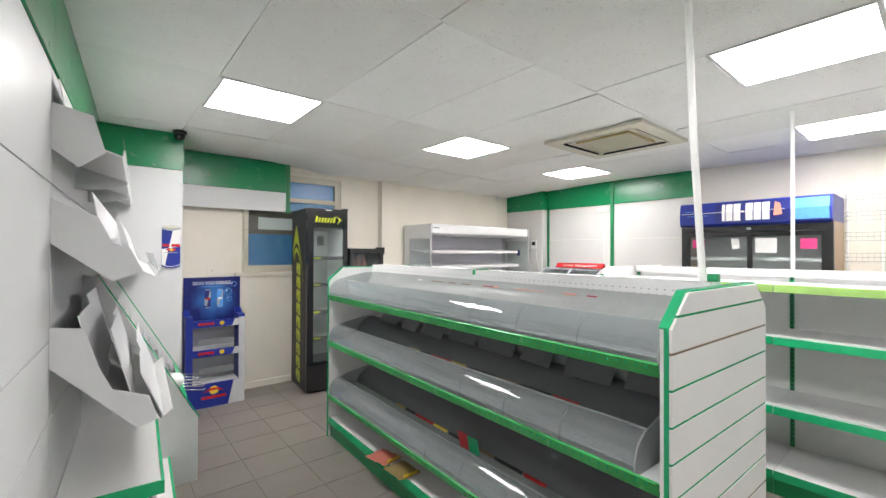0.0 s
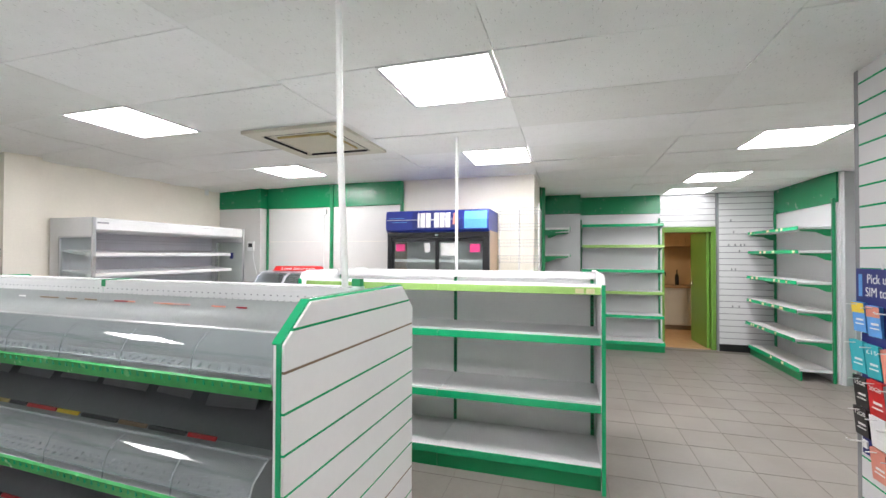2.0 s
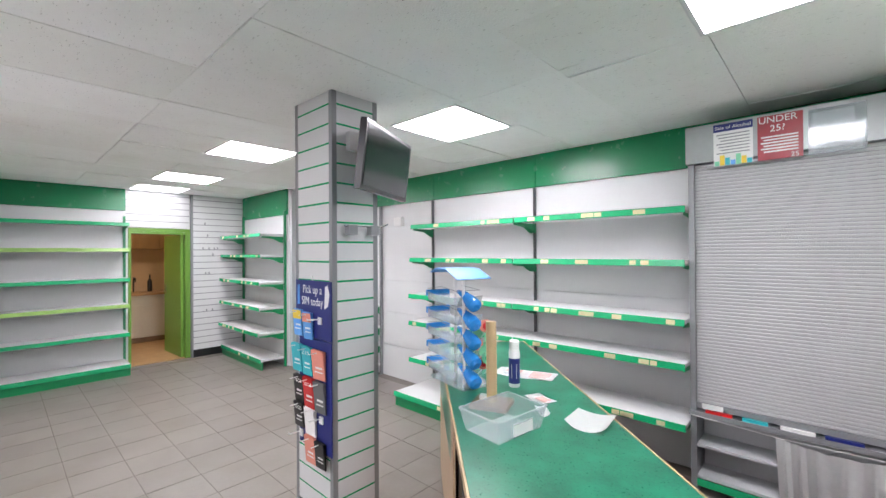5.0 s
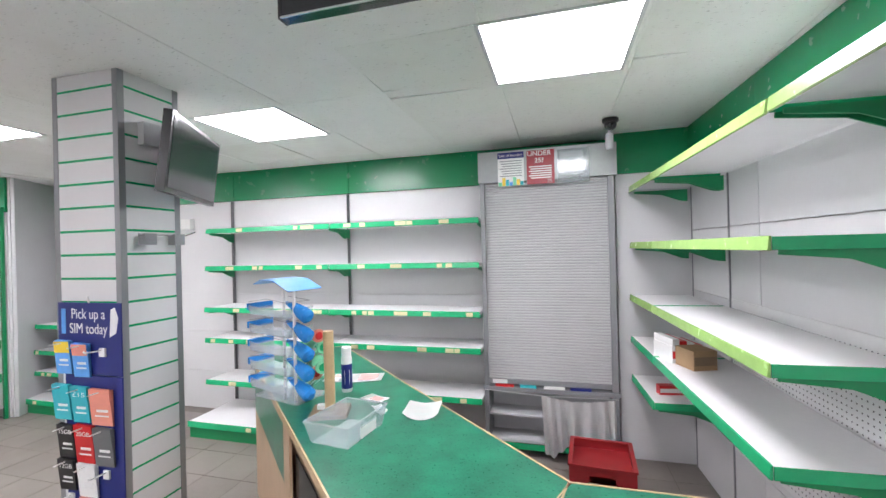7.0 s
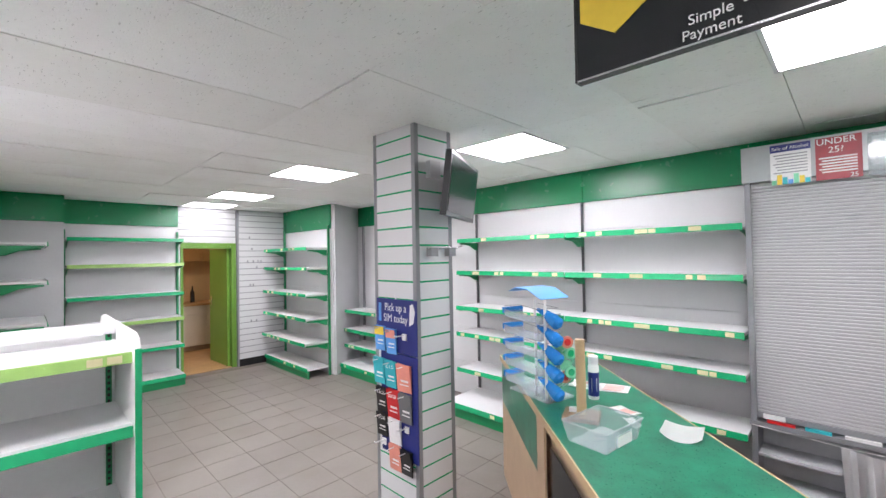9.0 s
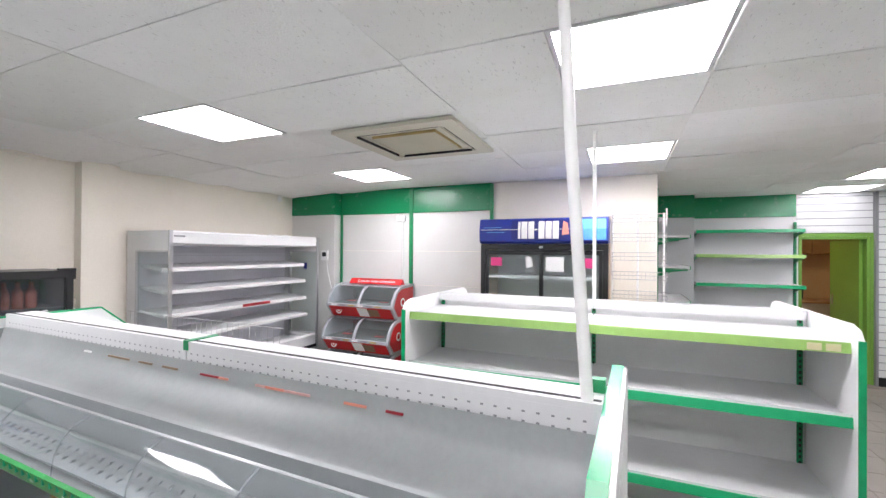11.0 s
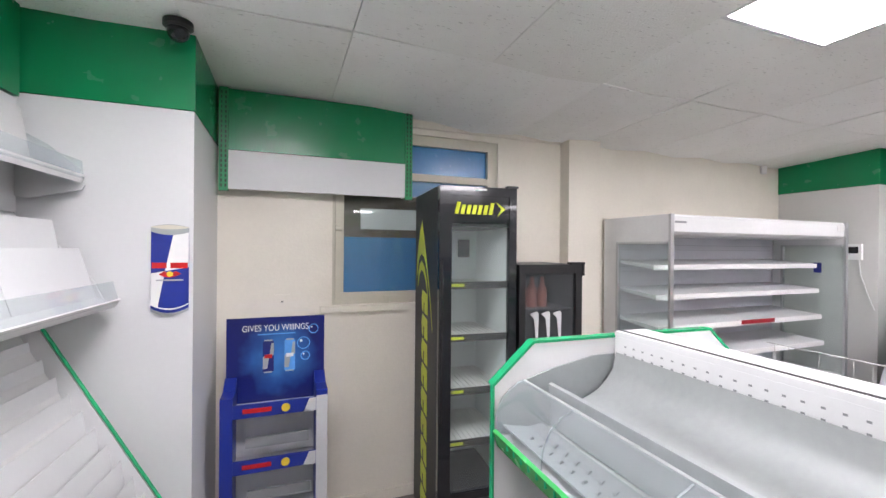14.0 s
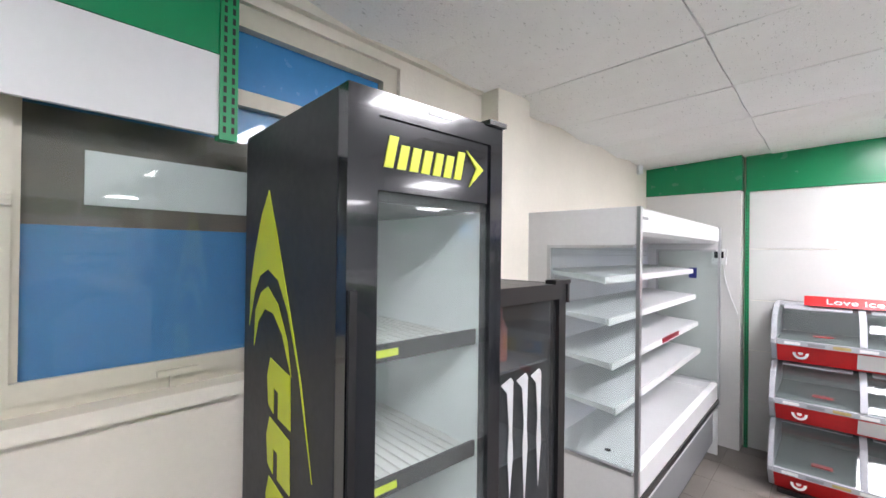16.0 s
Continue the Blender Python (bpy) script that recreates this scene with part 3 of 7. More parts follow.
wall_bay("white wall shelf with a yellow-green ticket strip behind the counter", west_back(-1.83), -1.83, WRZ, 1.12, WEST[:1], None, 0, 20, SHELF, 2.27, LIME, slots=False)
wall_bay("white wall shelving bay with yellow-green ticket strips behind the counter", west_back(-3.20), -3.20, WRZ, 1.365, WEST, None, 0, 21, SHELF, 2.27, LIME, slots=False)
wall_bay("white narrow wall shelving bay with green ticket strips behind the counter", west_back(-3.82), -3.82, WRZ, 0.615, WEST + [(0.685, 0.41)], None, 0, 23, SHELF, 2.27, LIME, slots=False)
t = thing("pegboard", "white perforated back panel below the shelves", "pegboard", west_back(-3.20), -3.20, 0, WRZ)
part("panel", Bits().box(0.02, -0.008, 0.5, 1.34, -0.0005, 1.36), SHELF, t)
h = Bits()
for i in range(49):
    for j in range(30):
        h.box(0.04 + i * 0.0265, -0.0086, 0.53 + j * 0.0265, 0.046 + i * 0.0265, -0.0078, 0.536 + j * 0.0265)
tagged(part("holes", h, DARK, t, "rows of small holes"), kind="stuff")


def slats(parent, w, z0, z1, pitch, out, missing=(), face=0.0, insert=None):
    """Slatwall boards with green inserts between, on a face looking to local -y."""
    z, k = z0, 0
    while z < z1 - 0.02:
        hi = min(z + pitch - 0.012, z1)
        part("slat", Bits().box(0, face - out, z, w, face, hi).bevel(0.002, 1), WHITE, parent)
        if hi < z1 - 0.01:
            part("insert", Bits().box(0, face - out * 0.86, hi, w, face - 0.0005, hi + 0.012), BROWN if k in missing else (insert or STRIP), parent, "brown empty slot" if k in missing else "slot insert")
        z, k = z + pitch, k + 1


# slatwall pillar
t = thing("slatwall_pillar", "square pillar clad in white slatwall with green inserts", "pillar", 3.015, -2.085)
PW, PD = 0.425, 0.325
part("core", Bits().box(0.02, 0.02, 0, PW - 0.02, PD - 0.02, H - 0.004), WHITE, t)
for n, (m, w) in enumerate(((pose(0.02, 0.02, 0, 0, 0, 0), PW - 0.04), (pose(PW - 0.02, 0.02, 0, 0, 0, 90), PD - 0.04), (pose(PW - 0.02, PD - 0.02, 0, 0, 0, 180), PW - 0.04), (pose(0.02, PD - 0.02, 0, 0, 0, 270), PD - 0.04))):
    side = new("side_panel")
    side.parent = t
    side.matrix_basis = m
    slats(side, w, 0.12, H - 0.005, 0.1145, 0.018)
    part("skirting", Bits().box(0, -0.016, 0, w, 0, 0.118), BLACK, side, "black skirting")
for x, y in ((0, 0), (PW, 0), (PW, PD), (0, PD)):
    sx, sy = (1 if x == 0 else -1), (1 if y == 0 else -1)
    part("corner_trim", Bits().box(min(x, x + 0.032 * sx), min(y, y + 0.004 * sy), 0.0, max(x, x + 0.032 * sx), max(y, y + 0.004 * sy), H - 0.003).box(min(x, x + 0.004 * sx), min(y + 0.004 * sy, y + 0.032 * sy), 0.0, max(x, x + 0.004 * sx), max(y + 0.004 * sy, y + 0.032 * sy), H - 0.003), GREY, t, "grey metal corner trim")

# slatwall on the door wall: over the doorway and beside it
t = tagged(thing("wall_slatwall_doorway", "white slatwall boards over the kitchen doorway", "slatwall", XD - 0.002, DY1 + 0.04, 0, 270), kind="structure")
slats(t, 0.83, DZ + 0.06, H - 0.01, 0.1, 0.018, insert=GREY)
t = tagged(thing("wall_slatwall_corner", "white slatwall beside the kitchen doorway", "slatwall", XD - 0.05, DY0 - 0.06, 0, 270), kind="structure")
part("backing", Bits().box(0, 0.0, 0, 0.80, 0.047, H - 0.01), WHITE, t)
slats(t, 0.80, 0.12, H - 0.01, 0.1, 0.018, insert=GREY)
part("skirting", Bits().box(-0.01, -0.02, 0, 0.80, 0, 0.118), BLACK, t, "black skirting")
part("edge_trim", Bits().box(-0.03, -0.022, 0.0, -0.001, 0.045, H - 0.01), GREY, t, "grey edge trim")
hooks = [(0.16, 2.12), (0.2, 1.93), (0.13, 1.72), (0.22, 1.72), (0.3, 1.72), (0.35, 1.72), (0.28, 1.62), (0.17, 1.32), (0.22, 1.32), (0.18, 0.72), (0.27, 0.72)]
for x, z in hooks:
    part("hook_plate", Bits().box(x, -0.026, z, x + 0.018, -0.0185, z + 0.035).bevel(0.002, 1), GREY, t, "small grey slatwall hook")

# doorway: frame, open lime door and the kitchen beyond
t = tagged(thing("door_1", "lime green door standing open into the kitchen", "door", XD + 0.08, DY0 + 0.06, 0, 3), kind="structure")
part("leaf", Bits().box(0.0, -0.02, 0.008, 0.76, 0.02, 1.955).bevel(0.003, 1), DOORG, t, "lime green painted door leaf")
part("handle", Bits().box(0.66, 0.021, 0.98, 0.70, 0.026, 1.14).tube([(0.68, 0.026, 1.05), (0.68, 0.06, 1.05), (0.58, 0.062, 1.05)], 0.008), CHROME, t, "chrome lever handle")
structure("door_frame", Bits().box(XD - 0.012, DY1 - 0.035, 0, XD + 0.15, DY1 - 0.001, DZ).box(XD - 0.012, DY0 + 0.001, 0, XD + 0.15, DY0 + 0.035, DZ).box(XD - 0.012, DY0 + 0.035, DZ - 0.035, XD + 0.15, DY1 - 0.035, DZ - 0.001).box(XD - 0.02, DY0 - 0.03, 0, XD - 0.003, DY0, DZ + 0.05).box(XD - 0.02, DY0, DZ, XD - 0.003, DY1, DZ + 0.05), DOORG, "lime green door frame", "door frame")
structure("kitchen_wall", Bits().box(10.9, -3.6, 0, 11.1, 0.4, H).box(XD + 0.14, -3.6, 0, 10.9, -3.5, H).box(XD + 0.14, 0.3, 0, 10.9, 0.4, H), WARM, "warm-lit kitchen walls", "wall")
structure("kitchen_ceiling", Bits().box(XD + 0.14, -3.6, H, 11.1, 0.4, H + 0.1), WARM, "kitchen ceiling", "ceiling")
structure("kitchen_floor", Bits().box(XD + 0.01, -3.5, -0.005, 10.9, 0.3, 0.004), TIMBER, "brown timber-look kitchen floor", "floor")
t = thing("kitchen_unit", "beige kitchen base unit with a brown worktop", "kitchen unit", 10.3, -3.3)
part("carcass", Bits().box(0.02, 0.0, 0.1, 0.58, 3.4, 0.88), BEIGE, t)
for k in range(5):
    part("door", Bits().box(0.0, 0.02 + k * 0.68, 0.12, 0.019, 0.66 + k * 0.68, 0.70).bevel(0.003, 1), BEIGE, t)
    part("drawer", Bits().box(0.0, 0.02 + k * 0.68, 0.715, 0.019, 0.66 + k * 0.68, 0.865).bevel(0.003, 1), BEIGE, t)
part("worktop", Bits().box(-0.03, 0.0, 0.881, 0.6, 3.4, 0.92).bevel(0.006), TIMBER, t, "brown worktop")
part("plinth", Bits().box(0.05, 0.0, 0.0, 0.5, 3.4, 0.099), BROWN, t)
t = thing("wall_cupboard", "timber wall cupboards over the worktop", "cupboard", 10.56, -3.3, 1.75)
part("carcass", Bits().box(0.02, 0, 0, 0.335, 3.4, 0.6), TIMBER, t)
for k in range(5):
    part("door", Bits().box(0.0, 0.01 + k * 0.68, 0.01, 0.019, 0.67 + k * 0.68, 0.59).bevel(0.003, 1), TIMBER, t)
t = thing("tap", "black mixer tap over the kitchen sink", "tap", 10.75, -2.25, 0.92)
part("spout", Bits().tube([(0, 0, 0), (0, 0, 0.22), (-0.05, 0, 0.28), (-0.14, 0, 0.27), (-0.16, 0, 0.2)], 0.013), BLACK, t, smooth=True)
t = thing("bottle", "dark bottle on the kitchen worktop", "bottle", 10.7, -2.5, 0.92)
part("body", Bits().tube([(0, 0, 0), (0, 0, 0.2), (0, 0, 0.25), (0, 0, 0.33)], [0.04, 0.04, 0.014, 0.013], 12), BLACK, t, smooth=True)
# added lamp, hidden from the doorway, only there to brighten the kitchen
t = thing("kitchen_lamp", "added round lamp, out of view, that brightens the kitchen", "ceiling lamp", 9.6, -1.2, H - 0.06)
part("shade", Bits().tube([(0, 0, 0), (0, 0, 0.04), (0, 0, 0.059)], [0.12, 0.16, 0.15], 20), LAMPW, t, "glowing warm shade of the added lamp", True)


# ---- bread gondola with curved trays ----
def edging(parent, outline, y0, y1, mat, out=0.006):
    b = Bits()
    pts = [Vector(q) for q in outline]
    for a, c in zip(pts, pts[1:]):
        d = (c - a).normalized()
        nrm = Vector((d.y, -d.x))
        b.prism([tuple(a - d * 0.003), tuple(c + d * 0.003), tuple(c + d * 0.003 + nrm * out), tuple(a - d * 0.003 + nrm * out)], y0, y1, "y")
    return part("edging", b, mat, parent, "green plastic edging")


GX, GY0, GY1 = 1.973, 0.57, 3.295
t = thing("bread_gondola", "white bread gondola with curved grey trays behind clear guards", "gondola", GX, 0, 0, -1.9)
bread = t
HALF, TOPZ, SHO, FLAT = 0.505, 1.41, 1.30, 0.37
for ye, front in ((GY0, True), (GY1 + 0.02, False)):
    o = [(HALF, 0.0), (HALF, SHO), (FLAT, TOPZ), (-FLAT, TOPZ), (-HALF, SHO), (-HALF, 0.0)]
    p = part("end_panel", Bits().prism(o, ye - 0.012, ye + 0.012, "y"), GWHITE, t, "white slatwall end panel")
    edging(p, o[1:5], ye - 0.017, ye + 0.014, STRIP, 0.008)
    edging(p, o[:2], ye - 0.017, ye - 0.003, STRIP, 0.008)
    edging(p, o[4:], ye - 0.017, ye - 0.003, STRIP, 0.008)
    if front:
        z, k, pitch = 0.06, 0, 0.1165
        while z < TOPZ - 0.03:
            hi = min(z + pitch - 0.009, TOPZ)
            def wid(q):
                return HALF if q <= SHO else HALF - (HALF - FLAT) * (q - SHO) / (TOPZ - SHO)
            oo = [(-wid(z), z), (wid(z), z), (wid(hi), hi), (-wid(hi), hi)]
            if z < SHO < hi:
                oo = [(-HALF, z), (HALF, z), (HALF, SHO), (wid(hi), hi), (-wid(hi), hi), (-HALF, SHO)]
            part("slat", Bits().prism(oo, ye - 0.0255, ye - 0.0122, "y"), GWHITE, p)
            if hi < TOPZ - 0.02:
                part("insert", Bits().box(-wid(hi) + 0.002, ye - 0.0243, hi + 0.0005, wid(hi) - 0.002, ye - 0.0124, hi + 0.0085), BROWN if k in (3, 9) else STRIP, p, "brown empty slot" if k in (3, 9) else "green slot insert")
            z, k = z + pitch, k + 1
part("spine", Bits().box(-0.03, GY0 + 0.013, 0.1, 0.03, GY1 + 0.007, 1.36), WHITE, t)
ymid = (GY0 + GY1) / 2
# perforated spine caps
for n, (a, b) in enumerate(((GY0 + 0.014, ymid - 0.003), (ymid + 0.003, GY1 + 0.006))):
    cap = part("spine_cap", Bits().box(-0.062, a, 1.414, 0.062, b, 1.43).bevel(0.003, 1), SHELF, t, "white steel cap")
    for q in (-0.062, 0.05):
        part("cap_side", Bits().box(q, a, 1.352, q + 0.012, b, 1.4138), SHELF, cap, "white perforated steel face")
    # no groove is cut; a dark strip on the cap paints its shade
    part("groove", Bits().box(-0.044, a + 0.002, 1.4302, -0.030, b - 0.002, 1.4312), DARK, cap, "dark strip standing for the shade in a groove")
    holes = Bits()
    y = a + 0.03
    while y < b - 0.02:
        for z in (1.366, 1.388):
            holes.box(-0.0626, y, z, -0.0615, y + 0.0075, z + 0.0045)
        y += 0.033
    tagged(part("perforation", holes, GREY, cap), kind="stuff")
part("cap_joint", Bits().box(-0.065, ymid - 0.012, 1.40, 0.065, ymid + 0.012, 1.434), GREEN_D, t, "green joint clip")


def bread_tier(zt, zf, y0, barrel=True):
    """A tray: louvred floor behind a clear guard, a sloping steel sheet and, on the lower tiers, a charcoal barrel panel behind."""
    floor = [(-0.485, zf + 0.012), (-0.40, zf - 0.004), (-0.35, zf + 0.0)]
    if barrel:
        line = [(-0.35, zf), (-0.29, zf + 0.02), (-0.235, zf + 0.06)]
        bulge = [(-0.236, zf + 0.05), (-0.205, zf + 0.105), (-0.165, zf + 0.14), (-0.12, zf + 0.16), (-0.07, zt)]
    else:
        line = [(-0.318, zf + 0.048), (-0.27, zf + 0.046), (-0.20, zf + 0.054), (-0.145, zf + 0.075), (-0.105, zf + 0.105), (-0.08, zf + 0.135), (-0.068, zt)]
    for a, b in ((y0, ymid - 0.0003), (ymid + 0.0003, GY1 - 0.01)):
        part("tray", Bits().sheet(line, 0.004, a, b, "y"), STEEL, t, "grey steel back sheet of a tray", True)
        if barrel:
            part("barrel_panel", Bits().sheet(bulge, 0.004, a, b, "y"), CHAR, t, "curved charcoal panel", True)
    fl = part("tray_floor", Bits().sheet(floor, 0.004, y0, GY1 - 0.01, "y"), STEEL_L, t, "grey louvred tray floor")
    lv = Bits()
    y = y0 + 0.04
    while y < GY1 - 0.06:
        for x, z in ((-0.445, zf + 0.006), (-0.395, zf - 0.002)):
            m = Matrix.Translation((x, y, z)) @ pose(0, 0, 0, 0, 0, 25)
            rim = [lv.bm.verts.new(m @ Vector((0.017 * math.cos(math.pi * q / 6), 0.011 * math.sin(math.pi * q / 6), 0.001))) for q in range(7)]
            mid = lv.bm.verts.new(m @ Vector((0.0, -0.001, 0.009)))
            for a, b in zip(rim, rim[1:]):
                lv.bm.faces.new((a, b, mid))
            lv.bm.faces.new((rim[-1], rim[0], mid))
        y += 0.042
    tagged(part("louvre", lv, GREY, fl, "raised drainage louvres"), kind="stuff")
    g = [(-0.503, zf + 0.004), (-0.498, zf + 0.05), (-0.48, zf + 0.085), (-0.45, zf + 0.112), (-0.41, zf + 0.128)]
    gd = part("guard", Bits().sheet(g, 0.003, y0, GY1 - 0.002, "y"), ACRYL, t, "curved clear plastic guard", True)
    gd.visible_shadow = False
    y = y0 + 0.3
    while y < GY1 - 0.2:
        part("seam", Bits().sheet([(p[0] - 0.0012, p[1] + 0.001) for p in g], 0.0012, y, y + 0.004, "y"), ACRYL2, gd, "moulded seam")
        y += 0.31
    part("divider_rail", Bits().box(-0.415, y0, zf + 0.122, -0.405, GY1 - 0.005, zf + 0.130), STEEL_L, gd, "grey guard rail")
    rim = part("ticket_strip", Bits().prism([(-0.488, zf - 0.046), (-0.498, zf - 0.046), (-0.514, zf - 0.002), (-0.503, zf + 0.002)], GY0 + 0.016, GY1 - 0.002, "y"), BSTRIP, t, "bright green plastic ticket strip")
    clips = Bits()
    y = GY0 + 0.05
    while y < GY1 - 0.06:
        clips.box(-0.5135, y, zf - 0.020, -0.504, y + 0.005, zf - 0.006)
        y += 0.035
    tagged(part("clip", clips, STRIP, rim, "green strip clips"), kind="stuff")
    part("undertray", Bits().box(-0.502, GY0 + 0.016, zf - 0.03, -0.04, GY1 - 0.01, zf - 0.012), SHELF, t)
    for ye in (y0 - 0.007, GY1 - 0.004):
        o = [(-0.505, zf - 0.012), (-0.505, zf + 0.04), (-0.485, zf + 0.085), (-0.43, zf + 0.122), (-0.30, zf + 0.155), (-0.15, zf + 0.18), (-0.07, zf + 0.18), (-0.07, zf + 0.0), (-0.2, zf - 0.012)]
        part("tray_end", Bits().prism(o, ye, ye + 0.006, "y"), STEEL_L, t, "curved grey tray end")


bread_tier(1.368, 1.183, GY0 + 0.022, False)
bread_tier(0.97, 0.797, GY0 + 0.10)
bread_tier(0.555, 0.352, GY0 + 0.10)
holes = Bits()
y = GY0 + 0.05
while y < GY1 - 0.04:
    for z in (1.09, 1.115, 1.14, 0.655, 0.68, 0.705):
        holes.box(-0.0308, y, z, -0.0295, y + 0.008, z + 0.005)
    y += 0.03
tagged(part("perforation", holes, GREY, t), kind="stuff")
# inner rail of the top tray
part("inner_rail", Bits().prism([(-0.322, 1.178), (-0.328, 1.296), (-0.316, 1.299), (-0.312, 1.178)], GY0 + 0.03, GY1 - 0.01, "y"), STEEL_L, t, "grey riveted inner rail")
riv = Bits()
y = GY0 + 0.08
while y < GY1 - 0.05:
    riv.box(-0.3165, y, 1.262, -0.3115, y + 0.008, 1.270)
    y += 0.12
tagged(part("rivet", riv, GREY, t), kind="stuff")
# loose charcoal cards and coloured strips left in the trays
rng = random.Random(3)
y = GY0 + 0.12
while y < GY1 - 0.3:
    w = rng.uniform(0.16, 0.3)
    m = Matrix.Translation((-0.11, y, 1.025 + rng.uniform(-0.01, 0.01))) @ pose(0, 0, 0, rng.uniform(-3, 3), 32, 0)
    part("back_card", Bits().box(-0.001, 0, -0.07, 0.002, w, 0.05, m), CHAR, t, "charcoal tray card")
    y += w + rng.uniform(0.03, 0.09)
STRIPS = [(1.05, RED, 0.35), (1.2, BLACK, 0.5), (1.41, BROWN, 0.4), (1.58, BLACK, 0.55), (1.82, YELLOW, 0.35), (1.97, RED, 0.5), (2.18, BLACK, 0.3), (2.31, OCHRE, 0.3)]
for zf in (0.797, 0.352):
    for k, (y, mt, ln) in enumerate(STRIPS):
        yy = y + (0.18 if zf < 0.5 else 0)
        part("label_strip", Bits().prism([(-0.240, zf + 0.060), (-0.245, zf + 0.059), (-0.238, zf + 0.072), (-0.232, zf + 0.072)], yy, min(yy + ln * 0.4, GY1 - 0.05), "y"), mt, t, "coloured label strip")
for yy, mt in ((1.72, RED), (1.64, STRIP)):
    m = Matrix.Translation((-0.30, yy, 0.42)) @ pose(0, 0, 0, 0, -14, 6)
    part("sale_card", Bits().box(0, 0, 0, 0.003, 0.075, 0.1, m), mt, t, "small coloured price card")
rng = random.Random(21)
y = 1.05
while y < 2.6:
    w = rng.uniform(0.04, 0.11)
    mt = rng.choice((BROWN, CORAL, PAPER, DEEPRED, FADED))
    part("label_strip", Bits().prism([(-0.084, 1.334), (-0.087, 1.334), (-0.085, 1.340), (-0.082, 1.340)], y, y + w, "y"), mt, t, "faded label strip")
    y += w + rng.choice((0.002, 0.002, 0.06, 0.12))
part("base_shelf", Bits().box(-0.49, GY0 + 0.013, 0.13, 0.49, GY1 + 0.007, 0.155).bevel(0.003, 1), SHELF, t)
part("kick_plate", Bits().box(-0.485, GY0 + 0.014, 0, -0.465, GY1 + 0.006, 0.1295), GREEN_D, t, "green painted kick plate")
part("kick_plate", Bits().box(0.465, GY0 + 0.014, 0, 0.485, GY1 + 0.006, 0.1295), GREEN_D, t, "green painted kick plate")
part("ticket_strip", Bits().prism([(-0.495, 0.108), (-0.506, 0.11), (-0.5, 0.158), (-0.493, 0.16)], GY0 + 0.014, GY1, "y"), STRIP, t, "green plastic ticket strip")
# far side: plain shelves
for z in (1.27, 0.98, 0.69, 0.40):
    part("shelf", Bits().box(0.064, GY0 + 0.014, z - 0.03, 0.47, GY1 + 0.006, z).bevel(0.003, 1), SHELF, t)
    part("ticket_strip", Bits().box(0.472, GY0 + 0.015, z - 0.042, 0.484, GY1 + 0.005, z + 0.004), STRIP, t, "green plastic ticket strip")
part("back_panel", Bits().box(0.031, GY0 + 0.014, 0.16, 0.04, GY1 + 0.006, 1.329), WHITE, t)
part("pole", Bits().tube([(-0.04, 0.615, 1.4305), (-0.018, 0.655, 2.0), (0.022, 0.69, H - 0.012)], 0.0135, 12), POLE, t, "thin white pole up to the ceiling", True)
part("upright_stub", Bits().box(0.02, GY0 + 0.012, 1.43, 0.05, GY0 + 0.05, 1.46), GREEN_D, t)

for ob in bread.children_recursive:
    ob.data.transform(Matrix.Diagonal((0.92, 1, 1, 1)))

# bread packets left on the base shelf
for k, (y, mt) in enumerate(((2.2, OCHRE), (2.42, CORAL))):
    t2 = thing("bread_packet", "flattened yellow and orange packet on the base shelf", "packet", GX - 0.36, y, 0.155, 12 * k, "packets on the base shelf")
    def crumple(u, v, s=k):
        return ((u - 0.5) * 0.16, (v - 0.5) * 0.19, 0.012 + 0.035 * math.sin(math.pi * u) * math.sin(math.pi * v) + 0.008 * noise.noise((u * 5 + s, v * 5, s)))
    b = Bits().grid(8, 8, crumple)
    bmesh.ops.solidify(b.bm, geom=b.bm.faces[:], thickness=0.01)
    part("wrapper", b, mt, t2, "", True)
    part("label_band", Bits().box(-0.05, -0.096, 0.018, 0.05, -0.085, 0.03), YELLOW, t2)

# ---- plain double gondola ----
PX, PY0, PY1 = 4.03, -0.43, 1.87
t = thing("gondola", "white double-sided gondola with green ticket strips, empty", "gondola", PX, 0)
HP = 0.60
for ye in (PY0, PY1):
    o = [(HP, 0.0), (HP, 1.36), (HP - 0.03, 1.405), (HP - 0.1, 1.425), (-HP + 0.1, 1.425), (-HP + 0.03, 1.405), (-HP, 1.36), (-HP, 0.0)]
    p = part("end_panel", Bits().prism(o, ye - 0.011, ye + 0.011, "y"), GWHITE, t, "white end panel with rounded shoulders")
    edging(p, [(-HP, 1.36), (-HP, 0.0)], ye - 0.013, ye + 0.013, STRIP, 0.009)
    edging(p, [(HP, 0.0), (HP, 1.36)], ye - 0.013, ye + 0.013, STRIP, 0.009)
part("spine", Bits().box(-0.022, PY0 + 0.012, 0.1, 0.022, PY1 - 0.012, 1.37), GWHITE, t)
PYM = 0.72
for a, b in ((PY0 + 0.013, PYM - 0.002), (PYM + 0.002, PY1 - 0.013)):
    part("spine_cap", Bits().box(-0.05, a, 1.371, 0.05, b, 1.395).box(-0.05, a, 1.395, -0.044, b, 1.425).box(0.044, a, 1.395, 0.05, b, 1.425), SHELF, t, "white steel cap channel")
